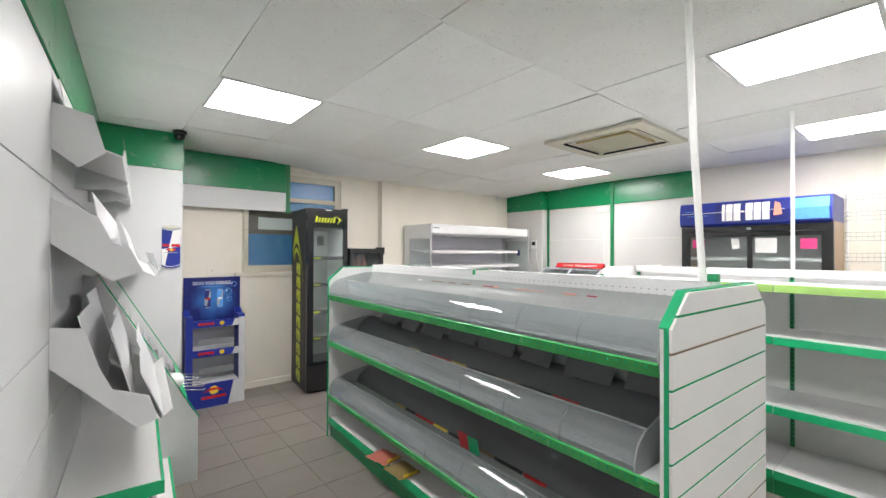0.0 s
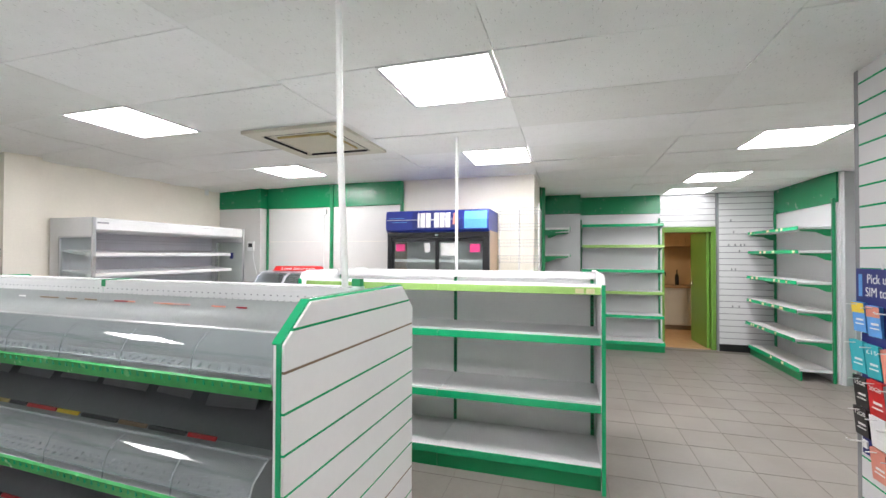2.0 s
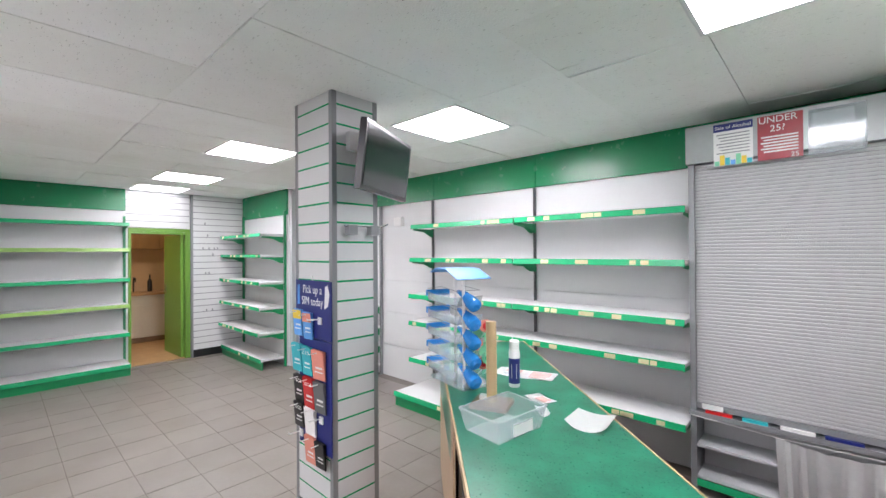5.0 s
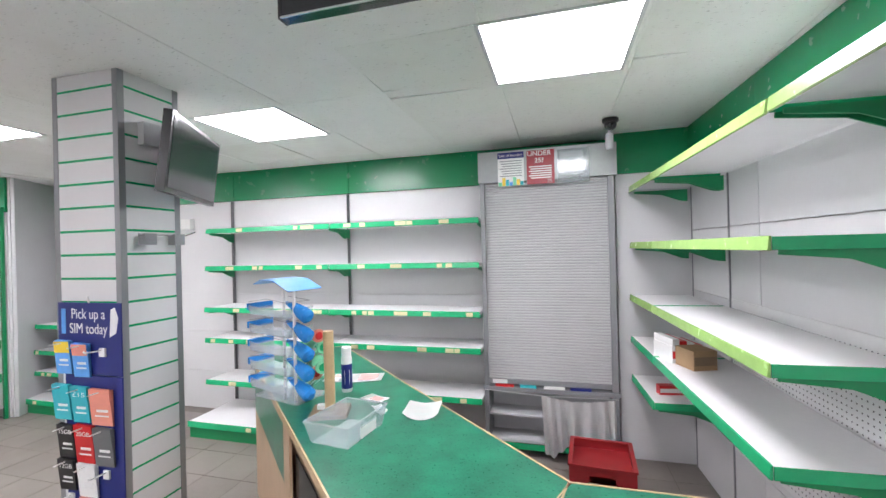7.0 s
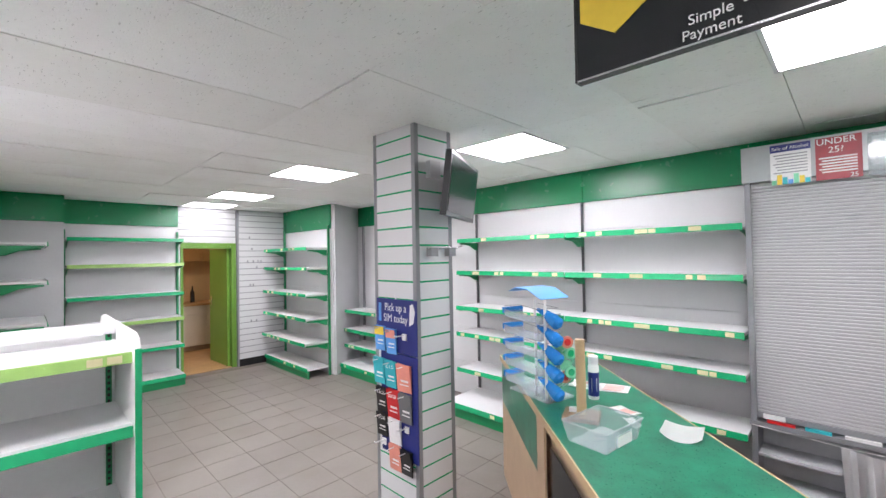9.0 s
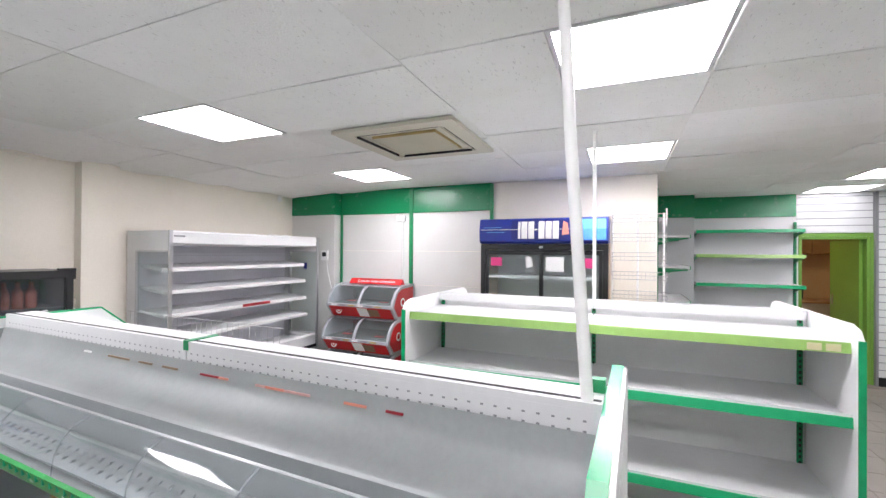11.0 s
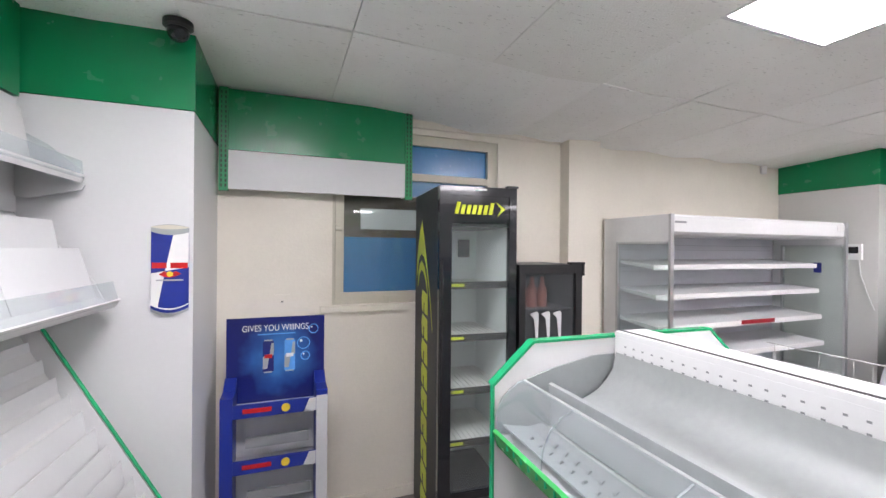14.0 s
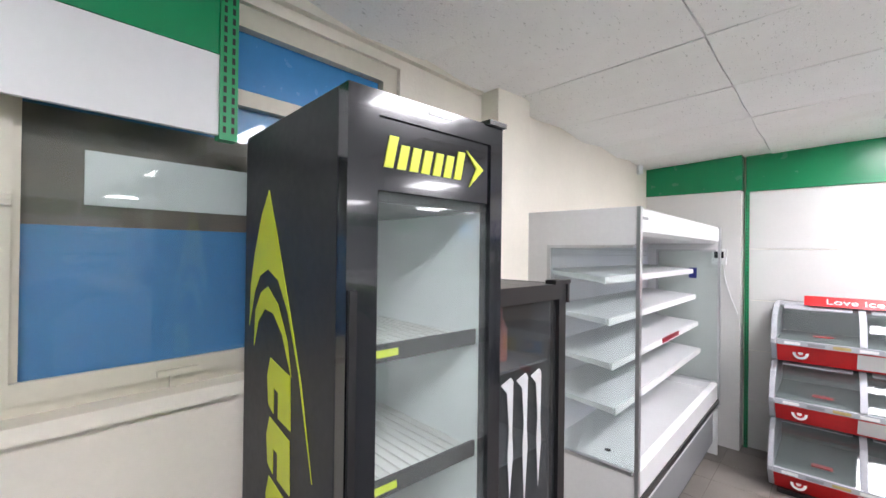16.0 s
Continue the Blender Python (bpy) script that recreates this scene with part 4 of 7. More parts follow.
for sgn in (-1, 1):
    for n, (a, b) in enumerate(((PY0 + 0.013, PYM - 0.002), (PYM + 0.002, PY1 - 0.013))):
        for k, (z, d) in enumerate(((1.335, 0.50), (1.0, 0.52), (0.555, 0.52))):
            x1 = sgn * (0.03 + d)
            o = [(sgn * 0.03, z), (x1, z), (x1, z - 0.035), (x1 - sgn * 0.012, z - 0.035), (x1 - sgn * 0.012, z - 0.022), (sgn * 0.03, z - 0.022)]
            s = part("shelf", Bits().prism(o, a, b, "y"), SHELF, t)
            st = part("ticket_strip", Bits().prism([(x1 + sgn * 0.001, z - 0.044), (x1 + sgn * 0.013, z - 0.042), (x1 + sgn * 0.008, z + 0.005), (x1 + sgn * 0.001, z + 0.007)], a, b, "y"), LIME if k == 0 else STRIP, s, "green plastic ticket strip")
            part("front_lip", Bits().box(min(x1, x1 - sgn * 0.006), a, z + 0.0005, max(x1, x1 - sgn * 0.006), b, z + 0.02 if k else z + 0.01), SHELF, s)
            if k == 0 and n == 0 and sgn < 0:
                for ty in (PY0 + 0.05, PY0 + 0.12):
                    part("ticket", Bits().box(x1 - 0.0145, ty, z - 0.036, x1 - 0.0125, ty + 0.055, z - 0.002), TICKET, st, "cream paper price ticket")
        part("base_shelf", Bits().box(min(sgn * 0.03, sgn * 0.56), a, 0.125, max(sgn * 0.03, sgn * 0.56), b, 0.15).bevel(0.003, 1), SHELF, t)
        part("kick_plate", Bits().box(min(sgn * 0.535, sgn * 0.55), a, 0, max(sgn * 0.535, sgn * 0.55), b, 0.1245), GREEN_D, t, "green painted kick plate")
        part("ticket_strip", Bits().box(min(sgn * 0.561, sgn * 0.572), a, 0.105, max(sgn * 0.561, sgn * 0.572), b, 0.155), STRIP, t, "green plastic ticket strip")
    for y in (PY0 + 0.04, PYM, PY1 - 0.04):
        up = part("upright", Bits().box(min(sgn * 0.0225, sgn * 0.034), y - 0.013, 0.15, max(sgn * 0.0225, sgn * 0.034), y + 0.013, 1.41), GREEN_D, t, "slotted dark green upright")
        s = Bits()
        z = 0.2
        while z < 1.38:
            s.box(min(sgn * 0.0335, sgn * 0.0346), y - 0.006, z, max(sgn * 0.0335, sgn * 0.0346), y + 0.006, z + 0.016)
            z += 0.032
        tagged(part("slotting", s, DARK, up), kind="stuff")
part("pole", Bits().tube([(0.0, PYM, 1.3955), (0.0, PYM, H - 0.012)], 0.0125, 12), POLE, t, "thin white pole up to the ceiling", True)
part("pole_clamp", Bits().box(-0.045, PYM - 0.04, 1.3952, 0.045, PYM + 0.04, 1.42).bevel(0.004, 1), GWHITE, t)

# slotted uprights on the east wall
t = thing("slotted_upright", "tall slotted green upright on the white wall", "shelf upright", XE - 0.018, 3.13, 0, 270, "loose uprights")
slotted(t, 0.0, -0.002, 0.0, H - 0.01, GREEN_D, 0.05, 0.02)
t = thing("slotted_upright", "short slotted green upright beside the fascia", "shelf upright", XE - 0.002, 2.02, 0, 270, "loose uprights")
slotted(t, 0.0, -0.002, 2.0, H - 0.01, GREEN_D, 0.04, 0.03)
t = thing("slotted_upright", "slotted green upright in the corner", "shelf upright", XE - 0.02, 4.255, 0, 270, "loose uprights")
slotted(t, 0.0, -0.002, 0.0, 2.26, GREEN_D, 0.03, 0.02)

# ---- window wall ----
t = tagged(thing("window_1", "cream-framed window boarded with blue sheet, white strip and dark board", "window", 0, YN), kind="structure")
f = Bits()
for x0, x1, z0, z1 in ((WX0, WX1, WZ0, WZ0 + 0.075), (WX0, WX1, WZ1 - 0.07, WZ1), (WX0, WX0 + 0.075, WZ0 + 0.075, WZ1 - 0.07), (WX1 - 0.075, WX1, WZ0 + 0.075, WZ1 - 0.07), (WX0 + 0.075, WX1 - 0.075, 2.15, 2.20)):
    f.box(x0, 0.02, z0, x1, 0.10, z1)
part("window_frame", f.bevel(0.005, 1), BEIGE, t, "old cream painted frame")
part("sash", Bits().box(WX0 + 0.02, 0.004, WZ0 + 0.035, WX0 + 0.06, 0.019, 2.14).box(WX0 + 0.06, 0.004, WZ0 + 0.035, WX1 - 0.06, 0.019, WZ0 + 0.085), BEIGE, t)
X0, X1 = WX0 + 0.075, WX1 - 0.075
part("board", Bits().box(X0, 0.055, 1.375, X1, 0.065, 1.75), BLUE, t, "smooth blue sheet")
part("board", Bits().box(X0, 0.055, 2.04, X1, 0.065, 2.15), BLUE, t, "smooth blue sheet")
part("board", Bits().box(X0, 0.055, 2.2, X1, 0.065, 2.40), BLUE, t, "smooth blue sheet")
part("weathered_board", Bits().box(X0, 0.058, 1.75, X1, 0.066, 2.04), WOODBOARD, t, "dark weathered board")
part("white_strip", Bits().box(1.55, 0.052, 1.805, 2.35, 0.057, 1.945), PAPER, t, "white sheet strip")
pane = part("pane", Bits().box(X0, 0.040, 1.375, X1, 0.044, 2.15), GLASS, t)
pane.visible_shadow = False
part("catch", Bits().box(1.70, -0.012, 1.345, 1.80, 0.003, 1.36).box(1.73, -0.008, 1.31, 1.745, 0.003, 1.36).bevel(0.003, 1), BEIGE, t, "cream casement stay")
part("hinge", Bits().tube([(WX0 + 0.02, -0.002, 1.80), (WX0 + 0.06, -0.002, 1.80)], 0.014), BEIGE, t)
structure("window_sill", Bits().box(1.285, 5.0, 1.265, 3.11, YN + 0.02, 1.305).bevel(0.006), CREAM, "cream painted sill board with a chipped edge", "window sill")
structure("baseboard_north", Bits().box(1.29, 5.012, 0, 3.11, 5.029, 0.07).bevel(0.004, 1), CREAM, "cream skirting under the window", "skirting")
structure("ceiling_trim_north", Bits().box(0.70, YN - 0.03, H - 0.09, 3.1, YN - 0.001, H - 0.012), CREAM, "cream timber batten at the ceiling", "trim")

t = thing("fascia_panel", "green and white fascia board on slotted green uprights over the window", "fascia board", 0.73, 4.96)
part("green_board", Bits().box(0.025, 0, 2.237, 1.085, 0.018, 2.585).bevel(0.002, 1), GREEN, t, "glossy green board")
part("white_board", Bits().box(0.025, 0.0, 2.012, 1.085, 0.016, 2.234).bevel(0.002, 1), WHITE, t, "white board")
for x in (0.012, 1.108):
    up = part("upright", Bits().box(x - 0.024, -0.006, 2.0, x + 0.024, 0.03, 2.59).bevel(0.002, 1), GREEN_D, t, "double slotted green upright")
    s = Bits()
    z = 2.02
    while z < 2.57:
        for k in (-1, 1):
            s.box(x + k * 0.011 - 0.004, -0.0068, z, x + k * 0.011 + 0.004, -0.004, z + 0.018)
        z += 0.028
    tagged(part("slots", s, DARK, up), kind="stuff")
    part("wall_bracket", Bits().box(x - 0.015, 0.031, 2.05, x + 0.015, 0.098, 2.09), DARK, t)

t = thing("blank_plate", "cream blank socket plate on the wall", "socket plate", 1.06, YN, 1.34)
part("plate", Bits().box(-0.043, -0.008, -0.043, 0.043, -0.0005, 0.043).bevel(0.003), CREAM, t)
part("screw", Bits().tube([(0, -0.0095, 0), (0, -0.0075, 0)], 0.005), BLACK, t)

# drinks can poster on the boxed corner
t = thing("can_poster", "flat cut-out poster of a blue and silver drinks can", "poster", 0.615, 4.376, 1.372)
def can_edge(z, sag, n=8):
    """A shallow curve across the can, lower in the middle."""
    return [(-0.07 + 0.14 * k / n, z - sag * (1 - (2 * k / n - 1) ** 2)) for k in range(n + 1)]


part("card", Bits().prism(can_edge(0.03, 0.022) + can_edge(0.388, -0.012)[::-1], -0.003, 0, "y"), ROYAL, t)
part("silver_field", Bits().prism([(0.012, 0.36), (0.0695, 0.372), (0.0695, 0.215), (-0.018, 0.20)], -0.0045, -0.0032, "y"), PAPER, t, "silver printed field")
part("silver_field", Bits().prism([(-0.0695, 0.055), (-0.045, 0.045), (-0.018, 0.20), (-0.0695, 0.19)], -0.0045, -0.0032, "y"), PAPER, t, "silver printed field")
part("rim", Bits().prism(can_edge(0.368, 0.014) + can_edge(0.388, -0.012)[::-1], -0.0046, -0.0032, "y"), STEEL_L, t, "grey printed lid")
part("rim", Bits().prism(can_edge(0.386, 0.008) + can_edge(0.388, -0.009)[::-1], -0.006, -0.0047, "y"), BEIGE, t, "pale printed lid")
part("rim", Bits().prism(can_edge(0.03, 0.022) + can_edge(0.042, 0.022)[::-1], -0.0046, -0.0032, "y"), STEEL_L, t, "grey printed foot")
part("foot_band", Bits().prism(can_edge(0.056, 0.022) + can_edge(0.061, 0.022)[::-1], -0.006, -0.0047, "y"), PAPER, t)
part("emblem", Bits().prism([(-0.04, 0.186), (-0.022, 0.200), (0.0, 0.190), (0.022, 0.200), (0.042, 0.188), (0.024, 0.178), (0.0, 0.172), (-0.026, 0.177)], -0.0062, -0.0048, "y"), RED, t, "red printed emblem")
for x0, x1 in ((-0.066, -0.012), (0.002, 0.066)):
    part("name_bar", Bits().box(x0, -0.0062, 0.212, x1, -0.0048, 0.236), RED, t, "red printed bar")
part("print_line", Bits().box(-0.05, -0.0062, 0.158, 0.05, -0.0048, 0.164), STEEL_L, t)
part("sun_disc", Bits().tube([(0.0, -0.0064, 0.187), (0.0, -0.0072, 0.187)], 0.012, 16), YELLOW, t)

# cardboard drinks display
t = thing("cardboard_display", "blue and grey cardboard drinks display, shelves empty", "display stand", 1.035, 4.66)
part("header_card", Bits().box(-0.26, 0.20, 0.80, 0.262, 0.206, 1.277).bevel(0.002, 1), BURST, t, "blue printed header card")
hd = [o for o in t.children if o.name.startswith("header_card")][0]
m = Matrix.Translation((0.0, 0.1985, 1.215)) @ pose(0, 0, 0, 90, 0, 0)
writing("GIVES YOU WIIINGS.", 0.05, PAPER, m, hd, 0.0006, width=0.36)
part("small_print", Bits().box(-0.10, 0.1975, 1.178, 0.10, 0.1995, 1.184), SKY, hd)
for x, body, mark in ((-0.045, NAVY, RED), (0.07, SKY, PAPER)):
    can = part("can_print", Bits().prism([(x - 0.029, 0.972), (x - 0.022, 0.962), (x + 0.022, 0.962), (x + 0.029, 0.972), (x + 0.029, 1.135), (x + 0.021, 1.15), (x - 0.021, 1.15), (x - 0.029, 1.135)], 0.1978, 0.1999, "y"), body, hd, "printed drinks can")
    for z0, z1, w in ((0.962, 0.969, 0.022), (1.142, 1.15, 0.021)):
        part("can_rim", Bits().box(x - w, 0.1966, z0, x + w, 0.1977, z1), STEEL_L, can)
    part("can_field", Bits().prism([(x - 0.0285, 0.985), (x - 0.005, 0.985), (x + 0.006, 1.06), (x - 0.0285, 1.055)], 0.1966, 0.1977, "y"), STEEL_L, can, "silver printed field")
    part("can_field", Bits().prism([(x + 0.0285, 1.06), (x + 0.006, 1.06), (x + 0.016, 1.13), (x + 0.0285, 1.13)], 0.1966, 0.1977, "y"), STEEL_L, can, "silver printed field")
    part("can_mark", Bits().box(x - 0.02, 0.1955, 1.045, x + 0.02, 0.1965, 1.066), mark, can, "small printed bar")
for x, z, r in ((0.145, 1.12, 0.034), (0.155, 1.045, 0.024), (0.20, 1.20, 0.026)):
    ring = [(x + r * math.cos(math.pi * k / 10), 0.1985, z + r * math.sin(math.pi * k / 10)) for k in range(21)]
    part("bubble_print", Bits().tube(ring, 0.0028, 5), SKY, hd, "pale ring of a printed bubble")
    part("bubble_glint", Bits().tube([(x - r * 0.4, 0.1992, z + r * 0.4), (x - r * 0.4, 0.1978, z + r * 0.4)], r * 0.22, 10), PAPER, hd)
for x0, x1 in ((-0.265, -0.205), (0.205, 0.265)):
    part("side_panel", Bits().prism([(0.0, 0.0), (0.2, 0.0), (0.2, 0.95), (0.12, 0.90), (0.0, 0.90)], x0, x1, "x"), ROYAL, t, "dark blue printed side")
for z0, z1 in ((0.79, 0.86), (0.50, 0.57), (0.0, 0.235)):
    part("front_panel", Bits().box(-0.2048, 0.0, z0, 0.2048, 0.012, z1), ROYAL, t, "dark blue printed front")
part("back_panel", Bits().box(-0.2048, 0.185, 0.0, 0.2048, 0.199, 0.80), GREYP, t, "grey cardboard back")
part("inner_card", Bits().box(-0.15, 0.06, 0.605, 0.17, 0.075, 0.66), GREY, t, "crumpled grey card insert")
part("inner_card", Bits().box(-0.14, 0.07, 0.32, 0.18, 0.085, 0.37), GREY, t, "crumpled grey card insert")
for z in (0.235, 0.50, 0.79):
    part("shelf", Bits().box(-0.204, 0.013, z, 0.204, 0.184, z + 0.01), GREYP, t, "grey cardboard shelf")
for z0, z1 in ((0.79, 0.86), (0.50, 0.57)):
    part("print_patch", Bits().prism([(0.14, z0), (0.204, z0), (0.204, z1), (0.17, z1)], -0.003, -0.0005, "y"), GREYP, t, "grey printed flash")
    part("print_bar", Bits().box(-0.16, -0.003, z0 + 0.025, -0.02, -0.0005, z1 - 0.022), RED, t, "red printed bar")
    part("print_badge", Bits().tube([(0.05, -0.0005, (z0 + z1) / 2), (0.05, -0.004, (z0 + z1) / 2)], 0.022, 14), YELLOW, t, "yellow printed badge")
part("print_patch", Bits().prism([(0.11, 0.0), (0.264, 0.0), (0.264, 0.87), (0.206, 0.87), (0.206, 0.235), (0.16, 0.235)], -0.0028, -0.0006, "y"), GREYP, t, "grey printed side")
part("print_badge", Bits().tube([(-0.02, -0.0005, 0.165), (-0.02, -0.004, 0.165)], 0.042, 16), YELLOW, t, "yellow printed badge")
part("print_bar", Bits().prism([(-0.115, 0.15), (-0.06, 0.185), (0.02, 0.185), (0.075, 0.15), (0.0, 0.165), (-0.04, 0.165)], -0.006, -0.0042, "y"), RED, t, "red printed emblem")
part("print_bar", Bits().box(-0.13, -0.003, 0.085, 0.09, -0.0005, 0.11), RED, t, "red printed bar")


# ---- chillers ----
def cooler_shell(t, w, d, h, mat, wall=0.03, base=0.18, head=0.22, inner=None):
    """Open-fronted cabinet shell with base and head; front at y = 0, back at y = d."""
    part("side_wall", Bits().box(0, 0.04, 0.02, wall, d, h).bevel(0.004), mat, t)
    part("side_wall", Bits().box(w - wall, 0.04, 0.02, w, d, h).bevel(0.004), mat, t)
    part("back_wall", Bits().box(wall, d - wall, 0.02, w - wall, d - 0.001, h - 0.001), mat, t)
    part("base", Bits().box(wall, 0.04, 0.02, w - wall, d - wall, base), mat, t)
    part("head", Bits().box(wall, 0.04, h - head, w - wall, d - wall, h - 0.001), mat, t)
    part("plinth", Bits().box(0.04, 0.06, 0.0, w - 0.04, d - 0.02, 0.0195), BLACK, t)
    if inner:
        part("liner", Bits().box(wall + 0.001, d - wall - 0.008, base, w - wall - 0.001, d - wall - 0.001, h - head).box(wall + 0.001, 0.045, base, wall + 0.007, d - wall - 0.009, h - head).box(w - wall - 0.007, 0.045, base, w - wall - 0.001, d - wall - 0.009, h - head), inner, t, "pale inner liner")


FRANG = -4.6
t = thing("drinks_cooler", "tall black glass-door drinks cooler with acid yellow graphics, empty", "drinks cooler", 1.85, 4.388, 0, FRANG)
CW, CD, CH = 0.455, 0.585, 2.02
cooler_shell(t, CW, CD, CH, BLACKM, 0.028, 0.30, 0.22, LINER)
door = new("door")
door.parent = t
dr = Bits()
dr.box(0, 0.0, 0.30, 0.07, 0.036, CH).box(CW - 0.045, 0, 0.30, CW, 0.036, CH).box(0.07, 0.0, CH - 0.05, CW - 0.045, 0.036, CH).box(0.07, 0, 0.30, CW - 0.045, 0.036, 0.34)
part("door_frame", dr.bevel(0.004, 1), BLACKG, door, "glossy black door frame")
part("header", Bits().box(0.071, 0.006, CH - 0.20, CW - 0.046, 0.034, CH - 0.051), BLACKG, door, "black printed header")
g = part("glass", Bits().box(0.071, 0.012, 0.341, CW - 0.046, 0.018, CH - 0.201), GLASS, door)
g.visible_shadow = False
part("handle", Bits().box(0.004, -0.008, 0.72, 0.02, -0.0005, 1.62).bevel(0.003), BLACK, door, "slim black grip handle")
part("kick_panel", Bits().box(0.0, 0.004, 0.03, CW, 0.036, 0.295).bevel(0.004), BLACK, t, "black ventilated kick panel")
for k in range(6):
    part("vent_slat", Bits().box(0.06, 0.0005, 0.07 + k * 0.032, CW - 0.06, 0.0038, 0.082 + k * 0.032), DARK, t)
# header graphic: slanting bars and an arrowhead in acid yellow
for k in range(7):
    x, z1 = 0.085 + k * 0.033, CH - (0.085 if k in (0, 6) else 0.100)
    lean = (z1 - CH + 0.152) * 0.22
    part("graphic_bar", Bits().prism([(x, CH - 0.152), (x + 0.022, CH - 0.152), (x + 0.022 + lean, z1), (x + lean, z1)], 0.0025, 0.0055, "y"), ACID, door, "acid yellow printed bar")
part("graphic_arrow", Bits().prism([(0.335, CH - 0.165), (0.385, CH - 0.118), (0.325, CH - 0.078), (0.36, CH - 0.118)], 0.0025, 0.0055, "y"), ACID, door, "acid yellow printed arrow")
part("name_strip", Bits().box(0.20, -0.002, CH - 0.02, 0.27, -0.0003, CH - 0.01), PAPER, door)
# side graphic: long slanted bars and a flame-shaped tip on the outer side
tip = [(0.40, 1.85), (0.35, 1.75), (0.27, 1.58), (0.19, 1.40), (0.13, 1.20), (0.205, 1.42), (0.27, 1.55), (0.33, 1.62), (0.40, 1.645), (0.46, 1.625), (0.50, 1.58), (0.54, 1.48), (0.53, 1.60), (0.50, 1.69), (0.45, 1.79)]
part("side_graphic", Bits().prism(tip, -0.0022, -0.0004, "x"), ACID, t, "acid yellow printed tip")
curve = [(0.40, 1.60), (0.33, 1.56), (0.27, 1.48), (0.245, 1.40), (0.30, 1.49), (0.36, 1.535), (0.42, 1.54), (0.47, 1.50), (0.50, 1.43), (0.49, 1.53), (0.45, 1.58)]
part("side_graphic", Bits().prism(curve, -0.0022, -0.0004, "x"), ACID, t, "acid yellow printed curve")
for k in range(9):
    z = 1.40 - k * 0.15
    o = [(y + 0.03, zz) for y, zz in ((0.22, z), (0.345, z + 0.02), (0.365, z - 0.03), (0.355, z - 0.1), (0.32, z - 0.115), (0.32, z - 0.05), (0.29, z - 0.055), (0.29, z - 0.118), (0.215, z - 0.125))]
    part("side_graphic", Bits().prism(o, -0.0022, -0.0004, "x"), ACID, t, "acid yellow printed bar")
for z in (1.465, 1.17, 0.87, 0.58):
    s = part("shelf", Bits().box(0.04, 0.06, z, CW - 0.04, CD - 0.05, z + 0.006), WIRE, t, "white wire shelf")
    wr = Bits()
    for k in range(12):
        wr.box(0.05 + k * 0.03, 0.06, z + 0.0065, 0.055 + k * 0.03, CD - 0.05, z + 0.012)
    part("wires", wr, WIRE, s)
    part("shelf_strip", Bits().box(0.04, 0.05, z - 0.012, CW - 0.04, 0.058, z + 0.028), BLACK, s, "black shelf strip")
    part("strip_print", Bits().box(0.06, 0.0475, z, 0.16, 0.0495, z + 0.016), ACID, s, "acid yellow print")
part("controller", Bits().box(0.285, CD - 0.06, 1.62, 0.36, CD - 0.0385, 1.74).bevel(0.003, 1), BLACK, t, "grey thermostat")
part("hinge", Bits().box(CW - 0.06, -0.01, CH, CW + 0.005, 0.03, CH + 0.012), BLACK, t)

t = thing("drinks_cooler", "low black glass-door drinks cooler with white claw-mark print", "drinks cooler", 2.385, 4.45, 0, -3)
MW, MD, MH = 0.44, 0.5, 1.585
cooler_shell(t, MW, MD, MH, BLACK, 0.03, 0.22, 0.06, GREY)
door = new("door")
door.parent = t
part("door_frame", Bits().box(0, 0, 0.2, 0.04, 0.036, MH).box(MW - 0.045, 0, 0.2, MW, 0.036, MH).box(0.04, 0, MH - 0.055, MW - 0.045, 0.036, MH).box(0.04, 0, 0.2, MW - 0.045, 0.036, 0.25).bevel(0.004, 1), BLACK, door, "black door frame")
g = part("glass", Bits().box(0.041, 0.012, 0.251, MW - 0.046, 0.018, MH - 0.056), GLASSM, door, "smoked glass")
g.visible_shadow = False
for x, z0 in ((0.12, 0.92), (0.20, 0.86), (0.28, 0.90)):
    part("claw_print", Bits().prism([(x - 0.045, 1.285), (x + 0.005, 1.30), (x + 0.018, 1.285), (x + 0.014, 1.12), (x + 0.02, 1.05), (x + 0.004, z0), (x - 0.008, 1.06), (x - 0.002, 1.14), (x - 0.014, 1.255)], 0.0095, 0.0115, "y"), GREYP, door, "pale claw-shaped print")
part("print_patch", Bits().prism([(0.05, 0.42), (0.16, 0.52), (0.22, 0.50), (0.13, 0.40), (0.06, 0.36)], 0.0095, 0.0115, "y"), PAPER, door, "white splash print")
part("print_patch", Bits().box(0.05, 0.0095, 0.28, 0.12, 0.0115, 0.34), ACID, door)
part("hinge", Bits().box(MW - 0.09, -0.012, MH, MW + 0.012, 0.03, MH + 0.015).box(MW + 0.0005, -0.008, MH - 0.07, MW + 0.012, 0.03, MH), BLACK, t)
for k, z in enumerate((1.30, 1.0, 0.7, 0.45)):
    part("shelf", Bits().box(0.04, 0.05, z, MW - 0.04, MD - 0.04, z + 0.008), GREY, t)
for k in range(3):
    b = part("bottle", Bits().tube([(0.10 + 0.075 * k, 0.16, 1.308), (0.10 + 0.075 * k, 0.16, 1.42), (0.10 + 0.075 * k, 0.16, 1.46), (0.10 + 0.075 * k, 0.16, 1.50)], [0.032, 0.032, 0.014, 0.013], 12), CORAL, t, "orange drinks bottle", True)
part("kick_panel", Bits().box(0, 0.004, 0.03, MW, 0.036, 0.195), BLACK, t)

